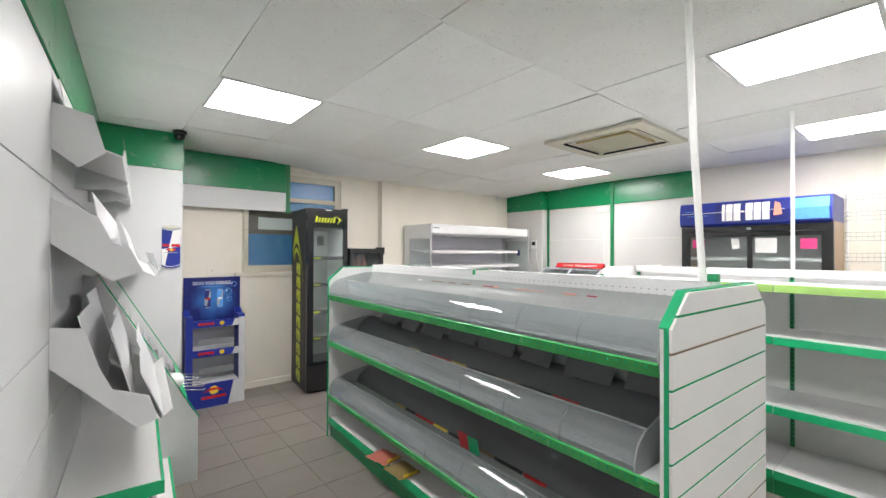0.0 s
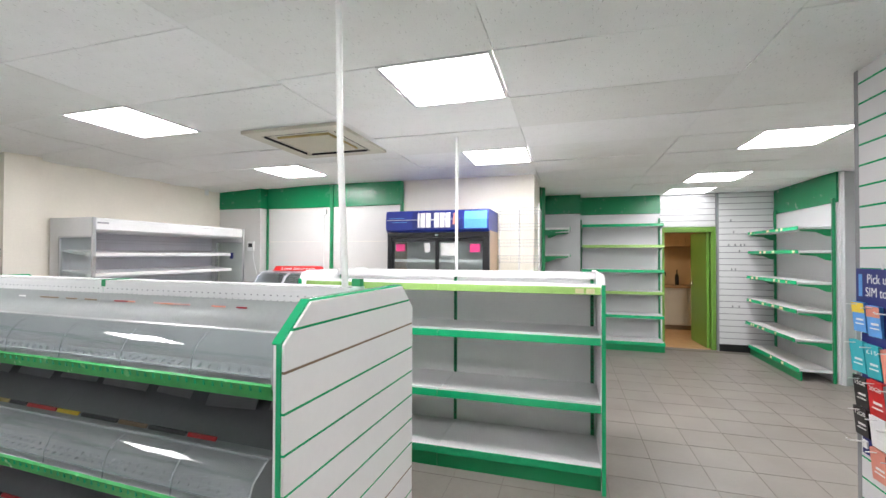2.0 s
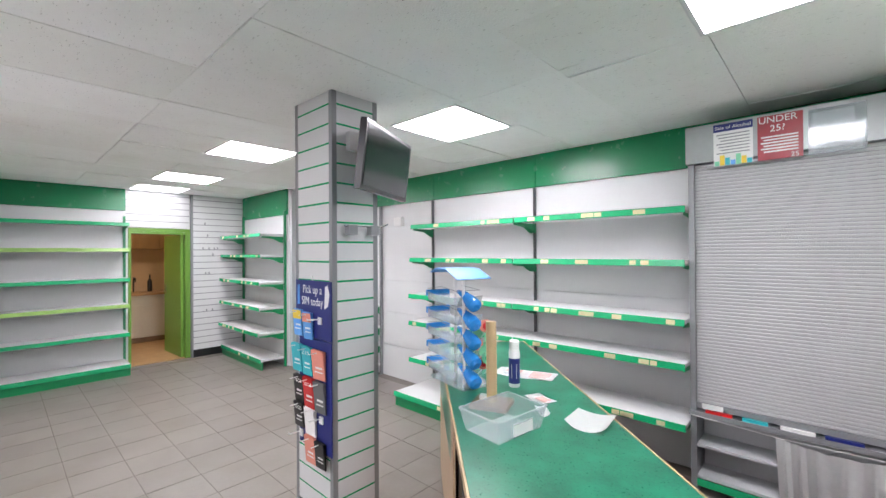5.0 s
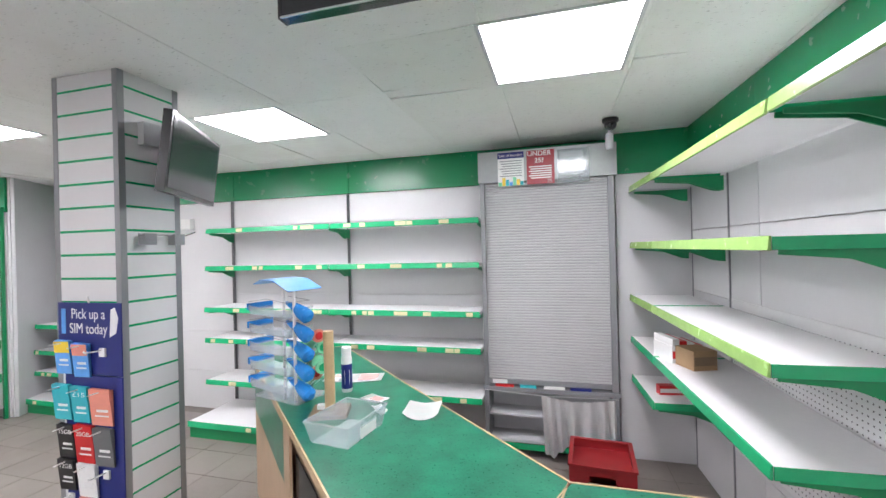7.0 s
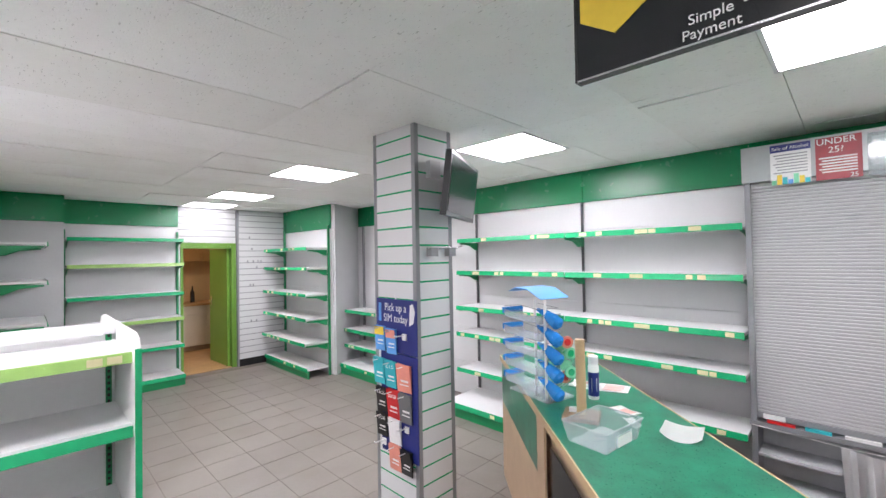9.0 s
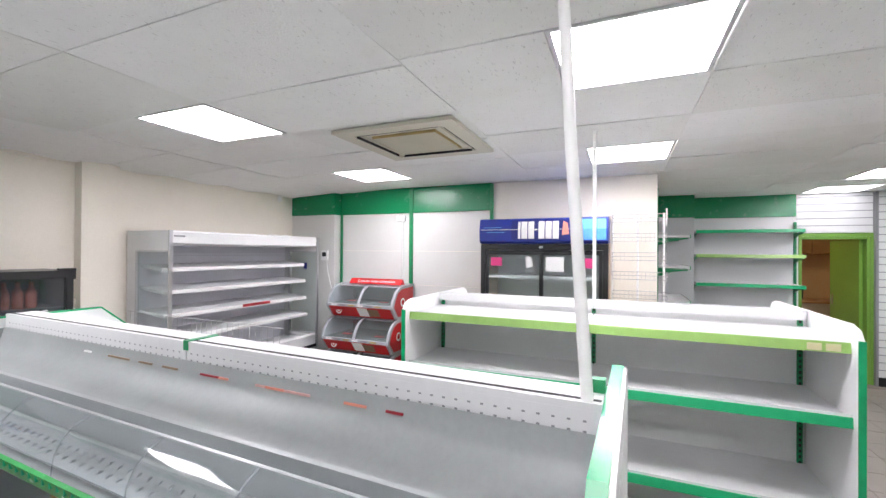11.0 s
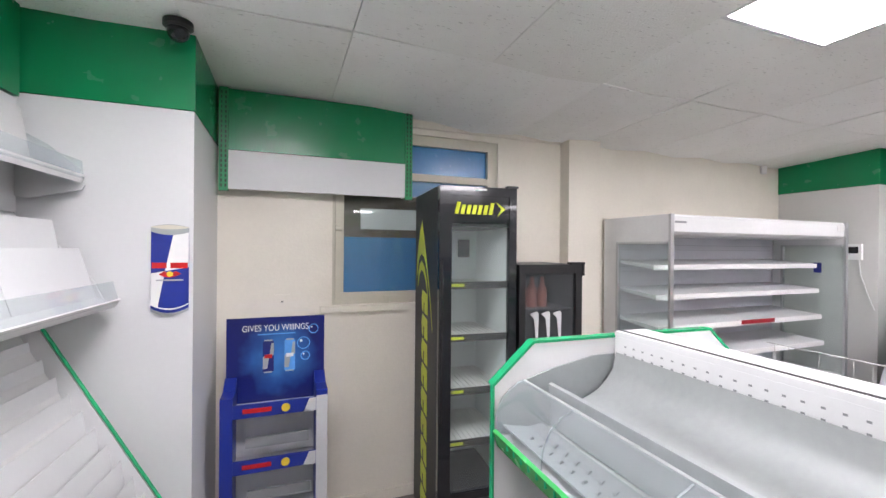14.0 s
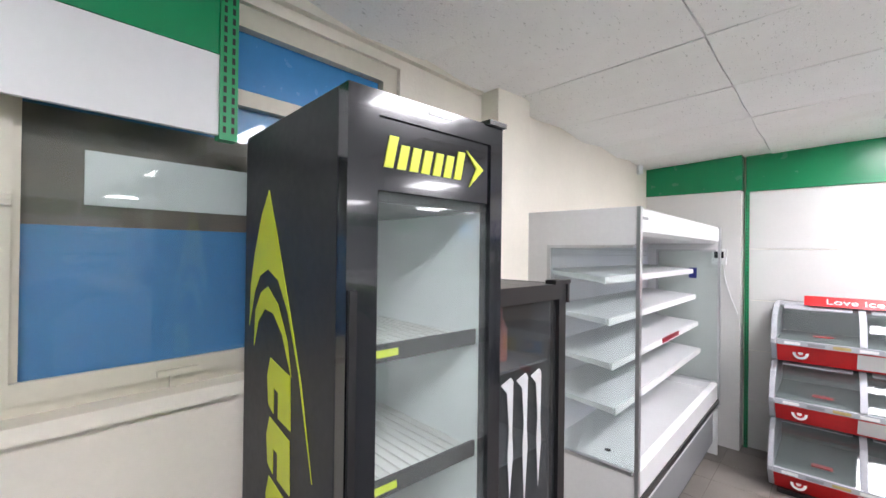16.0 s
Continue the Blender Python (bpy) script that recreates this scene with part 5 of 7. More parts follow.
# open multideck chiller
t = thing("multideck_chiller", "white open multideck chiller with four shelves, empty", "display chiller", 3.54, 4.41)
FW, FD, FH = 2.06, 0.62, 1.93
part("back_wall", Bits().box(0.03, FD - 0.06, 0.15, FW - 0.03, FD - 0.001, FH - 0.01), LILAC, t, "pale lilac inner back")
for x in (0.0, FW - 0.028):
    sf = Bits()
    sf.box(x, 0.0, 0.0, x + 0.028, FD, 0.60).box(x, 0.0, FH - 0.19, x + 0.028, FD, FH).box(x, FD - 0.13, 0.60, x + 0.028, FD, FH - 0.19)
    part("side_frame", sf.bevel(0.003, 1), SHELF, t, "white side frame")
    part("side_trim", Bits().box(x - 0.002, -0.014, 0.42, x + 0.03, 0.004, FH).bevel(0.004), INOX, t, "brushed steel front edge")
    part("glass_trim", Bits().box(x - 0.001, 0.02, 0.60, x + 0.029, FD - 0.13, 0.618).box(x - 0.001, FD - 0.148, 0.618, x + 0.029, FD - 0.13, FH - 0.19).box(x - 0.001, 0.02, FH - 0.205, x + 0.029, FD - 0.148, FH - 0.19), INOX, t, "steel glazing trim")
    g = part("side_glass", Bits().box(x + 0.011, 0.005, 0.618, x + 0.016, FD - 0.148, FH - 0.205), GLASS, t)
    g.visible_shadow = False
part("canopy", Bits().prism([(0.0, FH - 0.12), (0.03, FH - 0.14), (FD - 0.061, FH - 0.14), (FD - 0.061, FH), (0.012, FH), (0.0, FH - 0.015)], 0.029, FW - 0.029, "x"), SHELF, t, "white canopy")
part("badge", Bits().box(0.05, -0.002, FH - 0.06, 0.16, -0.0005, FH - 0.045), GREY, t)
part("badge", Bits().box(FW - 0.13, -0.003, FH - 0.07, FW - 0.03, -0.0005, FH - 0.03), PAPER, t)
part("well", Bits().box(0.029, 0.03, 0.40, FW - 0.029, FD - 0.061, 0.55), SHELF, t)
part("front_panel", Bits().prism([(0.0, 0.40), (0.02, 0.40), (0.02, 0.575), (0.05, 0.60), (0.04, 0.615), (0.0, 0.60)], 0.029, FW - 0.029, "x"), SHELF, t, "white front panel")
part("bumper", Bits().box(0.0, -0.012, 0.44, FW, -0.0005, 0.475).bevel(0.004), BLACK, t, "black bumper strip")
part("lower_panel", Bits().box(0.03, 0.03, 0.10, FW - 0.03, 0.045, 0.399), GREY, t, "grey lower panel")
part("plinth", Bits().box(0.03, 0.07, 0.0, FW - 0.03, FD - 0.02, 0.0995), BLACK, t)
for k, (z, d) in enumerate(((1.60, 0.36), (1.38, 0.38), (1.15, 0.40), (0.92, 0.42))):
    s = part("shelf", Bits().prism([(FD - 0.062, z), (FD - 0.062 - d, z - 0.03), (FD - 0.068 - d, z - 0.05), (FD - 0.062 - d, z - 0.065), (FD - 0.05 - d, z - 0.06), (FD - 0.062, z - 0.02)], 0.06, FW - 0.06, "x"), WHITE, t, "white sloping shelf")
    part("shelf_edge", Bits().box(0.06, FD - 0.080 - d, z - 0.068, FW - 0.06, FD - 0.0695 - d, z - 0.03).bevel(0.003, 1), PAPER, s)
part("label_strip", Bits().box(0.95, FD - 0.486, 1.093, 1.35, FD - 0.4815, 1.125), DEEPRED, t, "dark red label strip")
perf = Bits()
for z in (0.75, 0.81, 1.02, 1.06, 1.26, 1.30, 1.50, 1.54, 1.68, 1.72):
    x = 0.08
    while x < FW - 0.08:
        perf.box(x, FD - 0.0615, z, x + 0.012, FD - 0.0595, z + 0.005)
        x += 0.035
tagged(part("perforations", perf, GREY, t, "rows of small air holes"), kind="stuff")
part("drain", Bits().tube([(0.3, 0.25, 0.549), (0.3, 0.25, 0.553)], 0.018, 12), DARK, t)
part("sticker", Bits().box(FW - 0.031, 0.16, 1.49, FW - 0.0285, 0.22, 1.58), NAVY, t, "small navy sticker")
for x, w in ((1.52, 0.2), (1.75, 0.12)):
    tt = thing("paper", "loose white paper on top of the chiller", "paper", 3.54 + x, 4.62, FH, 15, "papers on the chiller")
    part("sheet", Bits().grid(4, 4, lambda u, v: ((u - 0.5) * w, (v - 0.5) * 0.15, 0.006 + 0.018 * math.sin(u * 3.1) * v)), PAPER, tt, "", True)
# wire fence along the far side of the bread gondola
t = thing("wire_divider", "white wire fence on the far shelf of the gondola", "wire rack", 2.445, 1.95, 1.272, -1.9)
for z in (0.0, 0.12):
    part("rail", Bits().tube([(0, 0, z + 0.003), (0, 1.2, z + 0.003)], 0.002, 6), RACKW, t)
for i in range(31):
    part("wire", Bits().tube([(0, 0.02 + i * 0.0385, 0.0), (0, 0.02 + i * 0.0385, 0.123)], 0.0009, 5), RACKW, t)
# small wall fittings
def wall_box(name, label, cat, x, y, z, rz, w, h, d, mat=PAPER, window=False, cable=None):
    t = thing(name, label, cat, x, y, z, rz)
    part("case", Bits().box(-w / 2, -d, -h / 2, w / 2, -0.0005, h / 2).bevel(0.004), mat, t)
    if window:
        part("display", Bits().box(-w * 0.32, -d - 0.002, -h * 0.1, w * 0.32, -d + 0.001, h * 0.32), BLACK, t)
    if cable:
        part("cable", Bits().tube(cable, 0.005, 6), PAPER, t, "white cable")
    return t


wall_box("controller", "white wall controller with a dark display and a trailing cable", "controller", 5.80, 4.44, 1.68, 270, 0.11, 0.14, 0.03, PAPER, True, [(0.03, -0.008, -0.07), (0.045, -0.012, -0.2), (0.09, -0.012, -0.36), (0.14, -0.014, -0.5)])
wall_box("junction_box", "small white junction box with a vertical cable", "junction box", 5.94, 3.28, 2.19, 270, 0.13, 0.07, 0.035, PAPER, False, [(0.02, -0.008, -0.03), (0.022, -0.008, -0.4), (0.022, -0.008, -1.0)])
wall_box("alarm_sensor", "small white alarm sensor in the corner", "sensor", 5.54, YN - 0.002, 2.5, 330, 0.05, 0.1, 0.04, PAPER)


def dome_camera(x, y, z, rz):
    t = thing("dome_camera", "small black dome camera under the ceiling", "security camera", x, y, z, rz, "dome cameras")
    part("base", Bits().tube([(0, 0, 0), (0, 0, -0.022), (0, 0, -0.03)], [0.055, 0.055, 0.045], 20), BLACK, t, "", True)
    ball = Bits()
    bmesh.ops.create_uvsphere(ball.bm, u_segments=16, v_segments=10, radius=0.042)
    part("ball", ball.turn(Matrix.Translation((0, 0, -0.04))), BLACKG, t, "", True)
    part("lens", Bits().tube([(0, -0.03, -0.055), (0, -0.05, -0.065)], [0.02, 0.018], 14), SCREEN, t, "", True)
    return t


dome_camera(0.66, 4.27, H - 0.006, 20)
dome_camera(0.655, -3.42, H - 0.006, 200)
t = thing("alarm_sensor", "grey bullet-shaped sensor hanging beside the dome camera", "sensor", 0.655, -3.50, 2.40)
part("case", Bits().tube([(0, 0, 0), (0, 0, 0.05), (0, 0, 0.11)], [0.024, 0.028, 0.026], 12), GREYP, t, "", True)
part("stem", Bits().tube([(0, 0, 0.11), (0, 0, 0.195)], 0.008), GREY, t)

# ---- freezers and chiller on the east side ----
def freezer_tier(t, z0, z1, front, depth, w, top=False):
    """One tier of an ice cream freezer: curved lids over a red band that slopes back below them. Front looks to local -y."""
    y, yb, zr = -front, depth - front, z0 + 0.15
    gl = [(y, zr + 0.025), (y + 0.035, zr + 0.10), (y + 0.10, z1 - 0.075), (y + 0.19, z1 - 0.025), (y + 0.30, z1 - 0.004)]
    o = [(y + 0.10, z0), (y - 0.012, zr - 0.01), (y - 0.012, zr + 0.02)] + [(q[0] - 0.006, q[1] + 0.006) for q in gl] + [(yb, z1 + 0.002), (yb, z0)]
    for x in (0.0, w - 0.035):
        part("side_panel", Bits().prism(o, x, x + 0.035, "x").bevel(0.005, 1), FGREY, t, "grey moulded side panel")
    inner = [(y + 0.13, z0 + 0.03), (y + 0.03, zr), (y + 0.06, zr + 0.08), (y + 0.13, z1 - 0.085), (y + 0.22, z1 - 0.045), (yb - 0.04, z1 - 0.03), (yb - 0.04, z0 + 0.03)]
    side = part("side_print", Bits().prism(inner, w, w + 0.002, "x"), RED, t, "red printed side")
    part("heart_print", Bits().tube([(w + 0.002, y + 0.24, z0 + 0.2), (w + 0.0035, y + 0.24, z0 + 0.2)], 0.055, 18), PAPER, side, "white printed heart shape")
    part("heart_core", Bits().tube([(w + 0.0035, y + 0.24, z0 + 0.2), (w + 0.0045, y + 0.24, z0 + 0.2)], 0.033, 18), RED, side)
    def on_band(u, off):
        return (y + 0.10 - 0.106 * u - off, z0 + 0.135 * u)
    def band(name, x0, x1, u0, u1, lift, mat, label, parent=t):
        return part(name, Bits().prism([on_band(u0, lift), on_band(u1, lift), on_band(u1, lift - 0.004), on_band(u0, lift - 0.004)], x0, x1, "x"), mat, parent, label)
    bd = band("front_band", 0.036, w - 0.036, 0.0, 1.0, 0.004, RED, "red printed front band")
    for r, mt, k in ((0.045, PAPER, 0.006), (0.028, RED, 0.0075), (0.014, PAPER, 0.009)):
        q, e = on_band(0.6, k), on_band(0.6, k - 0.0015)
        part("heart_print", Bits().tube([(0.17, q[0], q[1]), (0.17, e[0], e[1])], r, 18), mt, bd, "printed spiral heart shape")
    band("picture_print", w * 0.47, w * 0.62, 0.1, 0.95, 0.0065, PAPER, "white printed swirl", bd)
    band("picture_print", w * 0.62, w * 0.78, 0.15, 0.85, 0.0065, BROWN, "brown printed ice cream", bd)
    part("lid_rail", Bits().box(0.036, y - 0.012, zr - 0.012, w - 0.036, y + 0.018, zr + 0.022).bevel(0.004, 1), FGREY, t, "grey lid rail")
    for k in range(6):
        part("rail_label", Bits().box(0.08 + k * 0.13, y - 0.0135, zr - 0.006, 0.17 + k * 0.13, y - 0.0122, zr + 0.014), (PAPER, GREY, OCHRE)[k % 3], t)
    for a, b in ((0.036, w / 2 - 0.018), (w / 2 + 0.018, w - 0.036)):
        g = part("lid", Bits().sheet(gl, -0.005, a, b, "x"), GLASS, t, "curved clear lid", True)
        g.visible_shadow = False
        part("lid_edge", Bits().sheet([(q[0] - 0.002, q[1] + 0.002) for q in gl[3:]], -0.008, a + 0.03, b - 0.03, "x"), FGREY, g)
        part("price_card", Bits().box((a + b) / 2 - 0.02, y + 0.12, zr + 0.045, (a + b) / 2 + 0.09, y + 0.17, zr + 0.052), RED, t, "small red price card")
    part("centre_rib", Bits().sheet([(q[0] - 0.006, q[1] + 0.004) for q in gl], -0.012, w / 2 - 0.018, w / 2 + 0.018, "x"), FGREY, t, "grey centre rib", True)
    part("tub", Bits().box(0.036, y + 0.11, z0 + 0.005, w - 0.036, yb - 0.01, zr - 0.02).box(0.036, y + 0.02, zr - 0.02, w - 0.036, yb - 0.01, zr + 0.02), FDARK, t)
    part("back_wall", Bits().box(0.036, yb - 0.02, zr + 0.021, w - 0.036, yb - 0.001, z1), FDARK, t)
    part("top", Bits().box(0.036, y + 0.29, z1 - 0.02, w - 0.036, yb - 0.021, z1 - 0.001), FGREY, t)


t = thing("ice_cream_freezer", "red and grey three-tier ice cream freezer with curved lids", "freezer", 5.90, 4.04, 0, 270)
freezer_tier(t, 0.03, 0.50, 0.72, 0.72, 0.98)
freezer_tier(t, 0.50, 0.91, 0.66, 0.66, 0.98)
freezer_tier(t, 0.91, 1.32, 0.56, 0.56, 0.98)
part("top_sign", Bits().prism([(-0.33, 1.3225), (-0.27, 1.39), (-0.25, 1.39), (-0.22, 1.3225)], 0.18, 0.95, "x"), RED, t, "red top sign with white lettering")
writing("Love ice-cream", 0.07, PAPER, Matrix.Translation((0.58, -0.302, 1.356)) @ pose(0, 0, 0, 48.4, 0, 0), t, 0.0006, width=0.55)
part("plinth", Bits().box(0.05, -0.66, 0.0, 1.0, -0.03, 0.0295), BLACK, t)

t = thing("chest_freezer", "cream chest freezer with picture print and dark sliding lid", "freezer", 5.90, 2.88, 0, 270)
part("body", Bits().box(0, -0.66, 0.04, 0.98, 0, 0.78).bevel(0.012), BEIGE, t, "cream printed body")
part("rim", Bits().box(-0.004, -0.665, 0.7805, 0.984, 0.004, 0.82).bevel(0.008), GREYP, t, "grey rim")
part("lid", Bits().box(0.03, -0.64, 0.8205, 0.955, -0.02, 0.832).bevel(0.003, 1), BLACKG, t, "dark glass sliding lid")
part("feet", Bits().box(0.05, -0.6, 0, 0.93, -0.05, 0.0395), BLACK, t)
for x0, x1, z0, z1, mt in ((0.03, 0.22, 0.66, 0.76, BROWN), (0.05, 0.18, 0.53, 0.66, WOODBOARD), (0.25, 0.50, 0.60, 0.73, SKY), (0.36, 0.50, 0.62, 0.72, CORAL), (0.60, 0.80, 0.56, 0.72, YELLOW), (0.40, 0.55, 0.36, 0.44, RED)):
    part("picture_print", Bits().box(x0, -0.6625, z0, x1, -0.6603 - 0.0004 * (mt is CORAL), z1), mt, t, "printed picture")

t = thing("drinks_cooler", "black double sliding-door drinks cooler with a blue sign", "drinks cooler", 5.94, 1.955, 0, 270)
DW, DD, DH = 1.29, 0.62, 2.10
part("side_wall", Bits().box(0, -DD + 0.05, 0.03, 0.03, 0, 1.85).bevel(0.004, 1), TAN, t, "brown printed side")
part("side_wall", Bits().box(DW - 0.03, -DD + 0.05, 0.03, DW, 0, 1.85).bevel(0.004, 1), TAN, t, "brown printed side")
part("back_wall", Bits().box(0.03, -0.03, 0.03, DW - 0.03, -0.001, 1.85), WHITE, t)
part("base", Bits().box(0.03, -DD + 0.05, 0.03, DW - 0.03, -0.03, 0.30), BLACK, t)
part("plinth", Bits().box(0.05, -DD + 0.08, 0, DW - 0.05, -0.05, 0.0295), BLACK, t)
part("front_frame", Bits().box(0, -DD, 0.10, 0.05, -DD + 0.049, 1.83).box(DW - 0.05, -DD, 0.10, DW, -DD + 0.049, 1.83).box(0.05, -DD, 1.77, DW - 0.05, -DD + 0.049, 1.83).box(0.05, -DD, 0.1, DW - 0.05, -DD + 0.049, 0.34).bevel(0.004, 1), BLACK, t, "black front frame")
canopy = part("sign_box", Bits().prism([(-DD - 0.01, 1.835), (-DD - 0.05, 1.86), (-DD - 0.055, 1.98), (-DD - 0.03, 2.09), (-DD + 0.02, DH), (-0.01, DH), (-0.01, 1.851), (-DD + 0.05, 1.851)], 0.0, DW, "x"), ROYAL, t, "blue sign box")
part("sign_panel", Bits().prism([(-DD - 0.0525, 1.872), (-DD - 0.058, 1.98), (-DD - 0.036, 2.075), (-DD - 0.034, 2.074), (-DD - 0.0555, 1.98), (-DD - 0.0505, 1.872)], 0.35, 0.98, "x"), NAVY, canopy, "dark navy sign panel")
part("sign_panel", Bits().prism([(-DD - 0.0525, 1.872), (-DD - 0.058, 1.98), (-DD - 0.036, 2.075), (-DD - 0.034, 2.074), (-DD - 0.0555, 1.98), (-DD - 0.0505, 1.872)], 1.0, 1.27, "x"), SKY, canopy, "bright blue sign panel")
for k, w in enumerate((0.025, 0.06, 0.06, 0.0, 0.06, 0.06, 0.06)):
    x = (0.37, 0.405, 0.475, 0, 0.58, 0.65, 0.72)[k] + 0.05
    if w:
        part("sign_bar", Bits().prism([(-DD - 0.057, 1.885), (-DD - 0.0605, 1.98), (-DD - 0.046, 2.062), (-DD - 0.042, 2.062), (-DD - 0.0575, 1.98), (-DD - 0.054, 1.885)], x, x + w, "x"), PAPER, canopy, "white printed block")
part("sign_bar", Bits().box(0.54 + 0.05, -DD - 0.0615, 1.97, 0.57 + 0.05, -DD - 0.057, 1.985), PAPER, canopy, "white printed block")
part("sign_emblem", Bits().prism([(0.86, 1.92), (0.93, 1.93), (0.915, 2.04), (0.875, 2.06)], -DD - 0.0625, -DD - 0.0588, "y"), CORAL, canopy, "orange printed figure shape")
part("sign_lines", Bits().box(0.05, -DD - 0.0585, 2.0, 0.24, -DD - 0.0535, 2.006).box(0.08, -DD - 0.0585, 1.95, 0.28, -DD - 0.0535, 1.956), SKY, canopy, "faint pale blue print")
part("sign_line", Bits().prism([(-DD - 0.058, 1.978), (-DD - 0.062, 1.978), (-DD - 0.062, 1.983), (-DD - 0.058, 1.983)], 0.02, 0.95, "x"), WIRE, canopy)
for n, (a, b) in enumerate(((0.052, 0.66), (0.63, DW - 0.052))):
    dr = new("sliding_door")
    dr.parent = t
    yo = -DD + 0.012 + 0.018 * n
    part("door_frame", Bits().box(a, yo, 0.345, a + 0.035, yo + 0.014, 1.765).box(b - 0.035, yo, 0.345, b, yo + 0.014, 1.765).box(a + 0.035, yo, 1.72, b - 0.035, yo + 0.014, 1.765).box(a + 0.035, yo, 0.345, b - 0.035, yo + 0.014, 0.39), BLACK, dr, "black door frame")
    g = part("glass", Bits().box(a + 0.036, yo + 0.004, 0.391, b - 0.036, yo + 0.009, 1.719), GLASS, dr)
    g.visible_shadow = False
    if n == 0:
        part("sticker", Bits().box(a + 0.06, yo - 0.0005, 1.60, a + 0.18, yo + 0.003, 1.69), PINK, dr, "pink sticker")
        part("sticker", Bits().prism([(a + 0.44, 1.58), (a + 0.51, 1.60), (a + 0.50, 1.70), (a + 0.43, 1.70)], yo - 0.0005, yo + 0.003, "y"), PAPER, dr, "white shield sticker")
    else:
        part("sticker", Bits().box(b - 0.19, yo - 0.0005, 1.59, b - 0.065, yo + 0.003, 1.69), PINK, dr, "pink sticker")
        part("notice", Bits().box(a + 0.06, yo - 0.0005, 1.55, a + 0.24, yo + 0.003, 1.70), PAPER, dr, "white paper notice")
for z in (0.62, 0.92, 1.22, 1.48):
    s = part("shelf", Bits().box(0.035, -DD + 0.09, z, DW - 0.035, -0.04, z + 0.01), WIRE, t, "white wire shelf")
    part("shelf_strip", Bits().box(0.035, -DD + 0.08, z - 0.012, DW - 0.035, -DD + 0.088, z + 0.02), PAPER, s)
part("badge", Bits().box(DW / 2 - 0.02, -DD - 0.003, 1.79, DW / 2 + 0.02, -DD - 0.0004, 1.81), CHROME, t)

# white wire rack hanging on the wall end
t = thing("wire_rack", "white wire display rack hanging beside the chiller", "wire rack", 5.94, 0.64, 0, 270)
b = Bits()
for x in (0.0, 0.25, 0.50):
    b.tube([(x, -0.012, 1.0), (x, -0.012, 2.17)], 0.011, 6)
part("upright", b, POLE, t, "white rack upright")
for k in range(6):
    z = 1.05 + k * 0.2
    b = Bits()
    for a in (0.0, 0.04, 0.08):
        b.tube([(0.0, -0.025, z + a), (0.0, -0.16, z + a + 0.02), (0.52, -0.16, z + a + 0.02), (0.52, -0.025, z + a)], 0.0034, 5)
    for j in range(14):
        b.tube([(0.04 * j, -0.025, z), (0.04 * j, -0.16, z + 0.02), (0.04 * j, -0.162, z + 0.10)], 0.0016, 4)
    part("basket", b, RACKW, t, "white wire basket")
part("end_card", Bits().box(0.505, -0.19, 2.02, 0.515, -0.165, 2.2), PAPER, t)

# ceiling cassette
t = thing("air_conditioner", "aged cream ceiling cassette air conditioner", "air conditioner", 3.85, 1.98, H)
A = 0.46
for k in range(4):
    m = pose(0, 0, 0, 0, 0, 90 * k)
    part("fascia_side", Bits().prism([(-A, -A), (A, -A), (A - 0.11, -A + 0.11), (-A + 0.11, -A + 0.11)], -0.030, -0.004, "z", m), BEIGE, t, "cream plastic fascia side")
    part("outlet", Bits().box(-A + 0.15, -A + 0.1105, -0.031, A - 0.15, -A + 0.118, -0.003, m), DARK, t, "dark air outlet")
    part("vane", Bits().box(-A + 0.13, -A + 0.150, -0.020, A - 0.13, -A + 0.158, -0.004, m), BEIGE, t, "cream air vane")
part("inner_frame", Bits().box(-0.345, -0.345, -0.012, 0.345, 0.345, -0.003), BEIGE, t, "cream inner frame")
gr = part("grille", Bits().box(-0.255, -0.255, -0.030, 0.255, 0.255, -0.0125), OCHRE, t, "dusty intake grille")
b = Bits()
for k in range(24):
    x = -0.245 + k * 0.0213
    b.box(x, -0.25, -0.034, x + 0.009, 0.25, -0.0302)
tagged(part("louvre", b, BEIGE, gr), kind="stuff")

# hanging sign over the counter
t = thing("hanging_sign", "black hanging payment sign with a yellow hexagon", "sign", 1.257, -1.0, 2.165)
part("board", Bits().box(-0.30, -0.012, 0.0, 0.30, 0.012, 0.40).bevel(0.002, 1), BLACKG, t, "glossy black board")
part("edge", Bits().box(0.3005, -0.014, 0.0, 0.306, 0.014, 0.40).box(-0.306, -0.014, 0.0, -0.3005, 0.014, 0.40), BLACK, t)
part("rim", Bits().box(-0.30, 0.0125, 0.0, 0.30, 0.0155, 0.0035), CHROME, t)
for x in (-0.25, 0.25):
    part("hanger", Bits().tube([(x, 0, 0.4005), (x, 0, 0.428)], 0.003, 6), CHROME, t)
hexa = [(0.21 + 0.092 * math.sin(math.pi / 3 * k), 0.19 + 0.105 * math.cos(math.pi / 3 * k)) for k in range(6)]
part("hexagon", Bits().prism(hexa, 0.0125, 0.015, "y"), YELLOW, t, "yellow printed hexagon")
writing("Simple\nPayment", 0.029, PAPER, Matrix.Translation((0.028, 0.0135, 0.036)) @ pose(0, 0, 0, 90, 0, 180), t, 0.0006)
part("coin_print", Bits().box(-0.055, 0.0125, 0.05, -0.028, 0.0145, 0.053).box(-0.055, 0.0125, 0.073, -0.028, 0.0145, 0.076).box(-0.0279, 0.0125, 0.05, -0.025, 0.0145, 0.076), PAPER, t, "white printed card outline")
part("small_print", Bits().box(-0.27, 0.0125, 0.012, -0.22, 0.0138, 0.016), GREY, t)

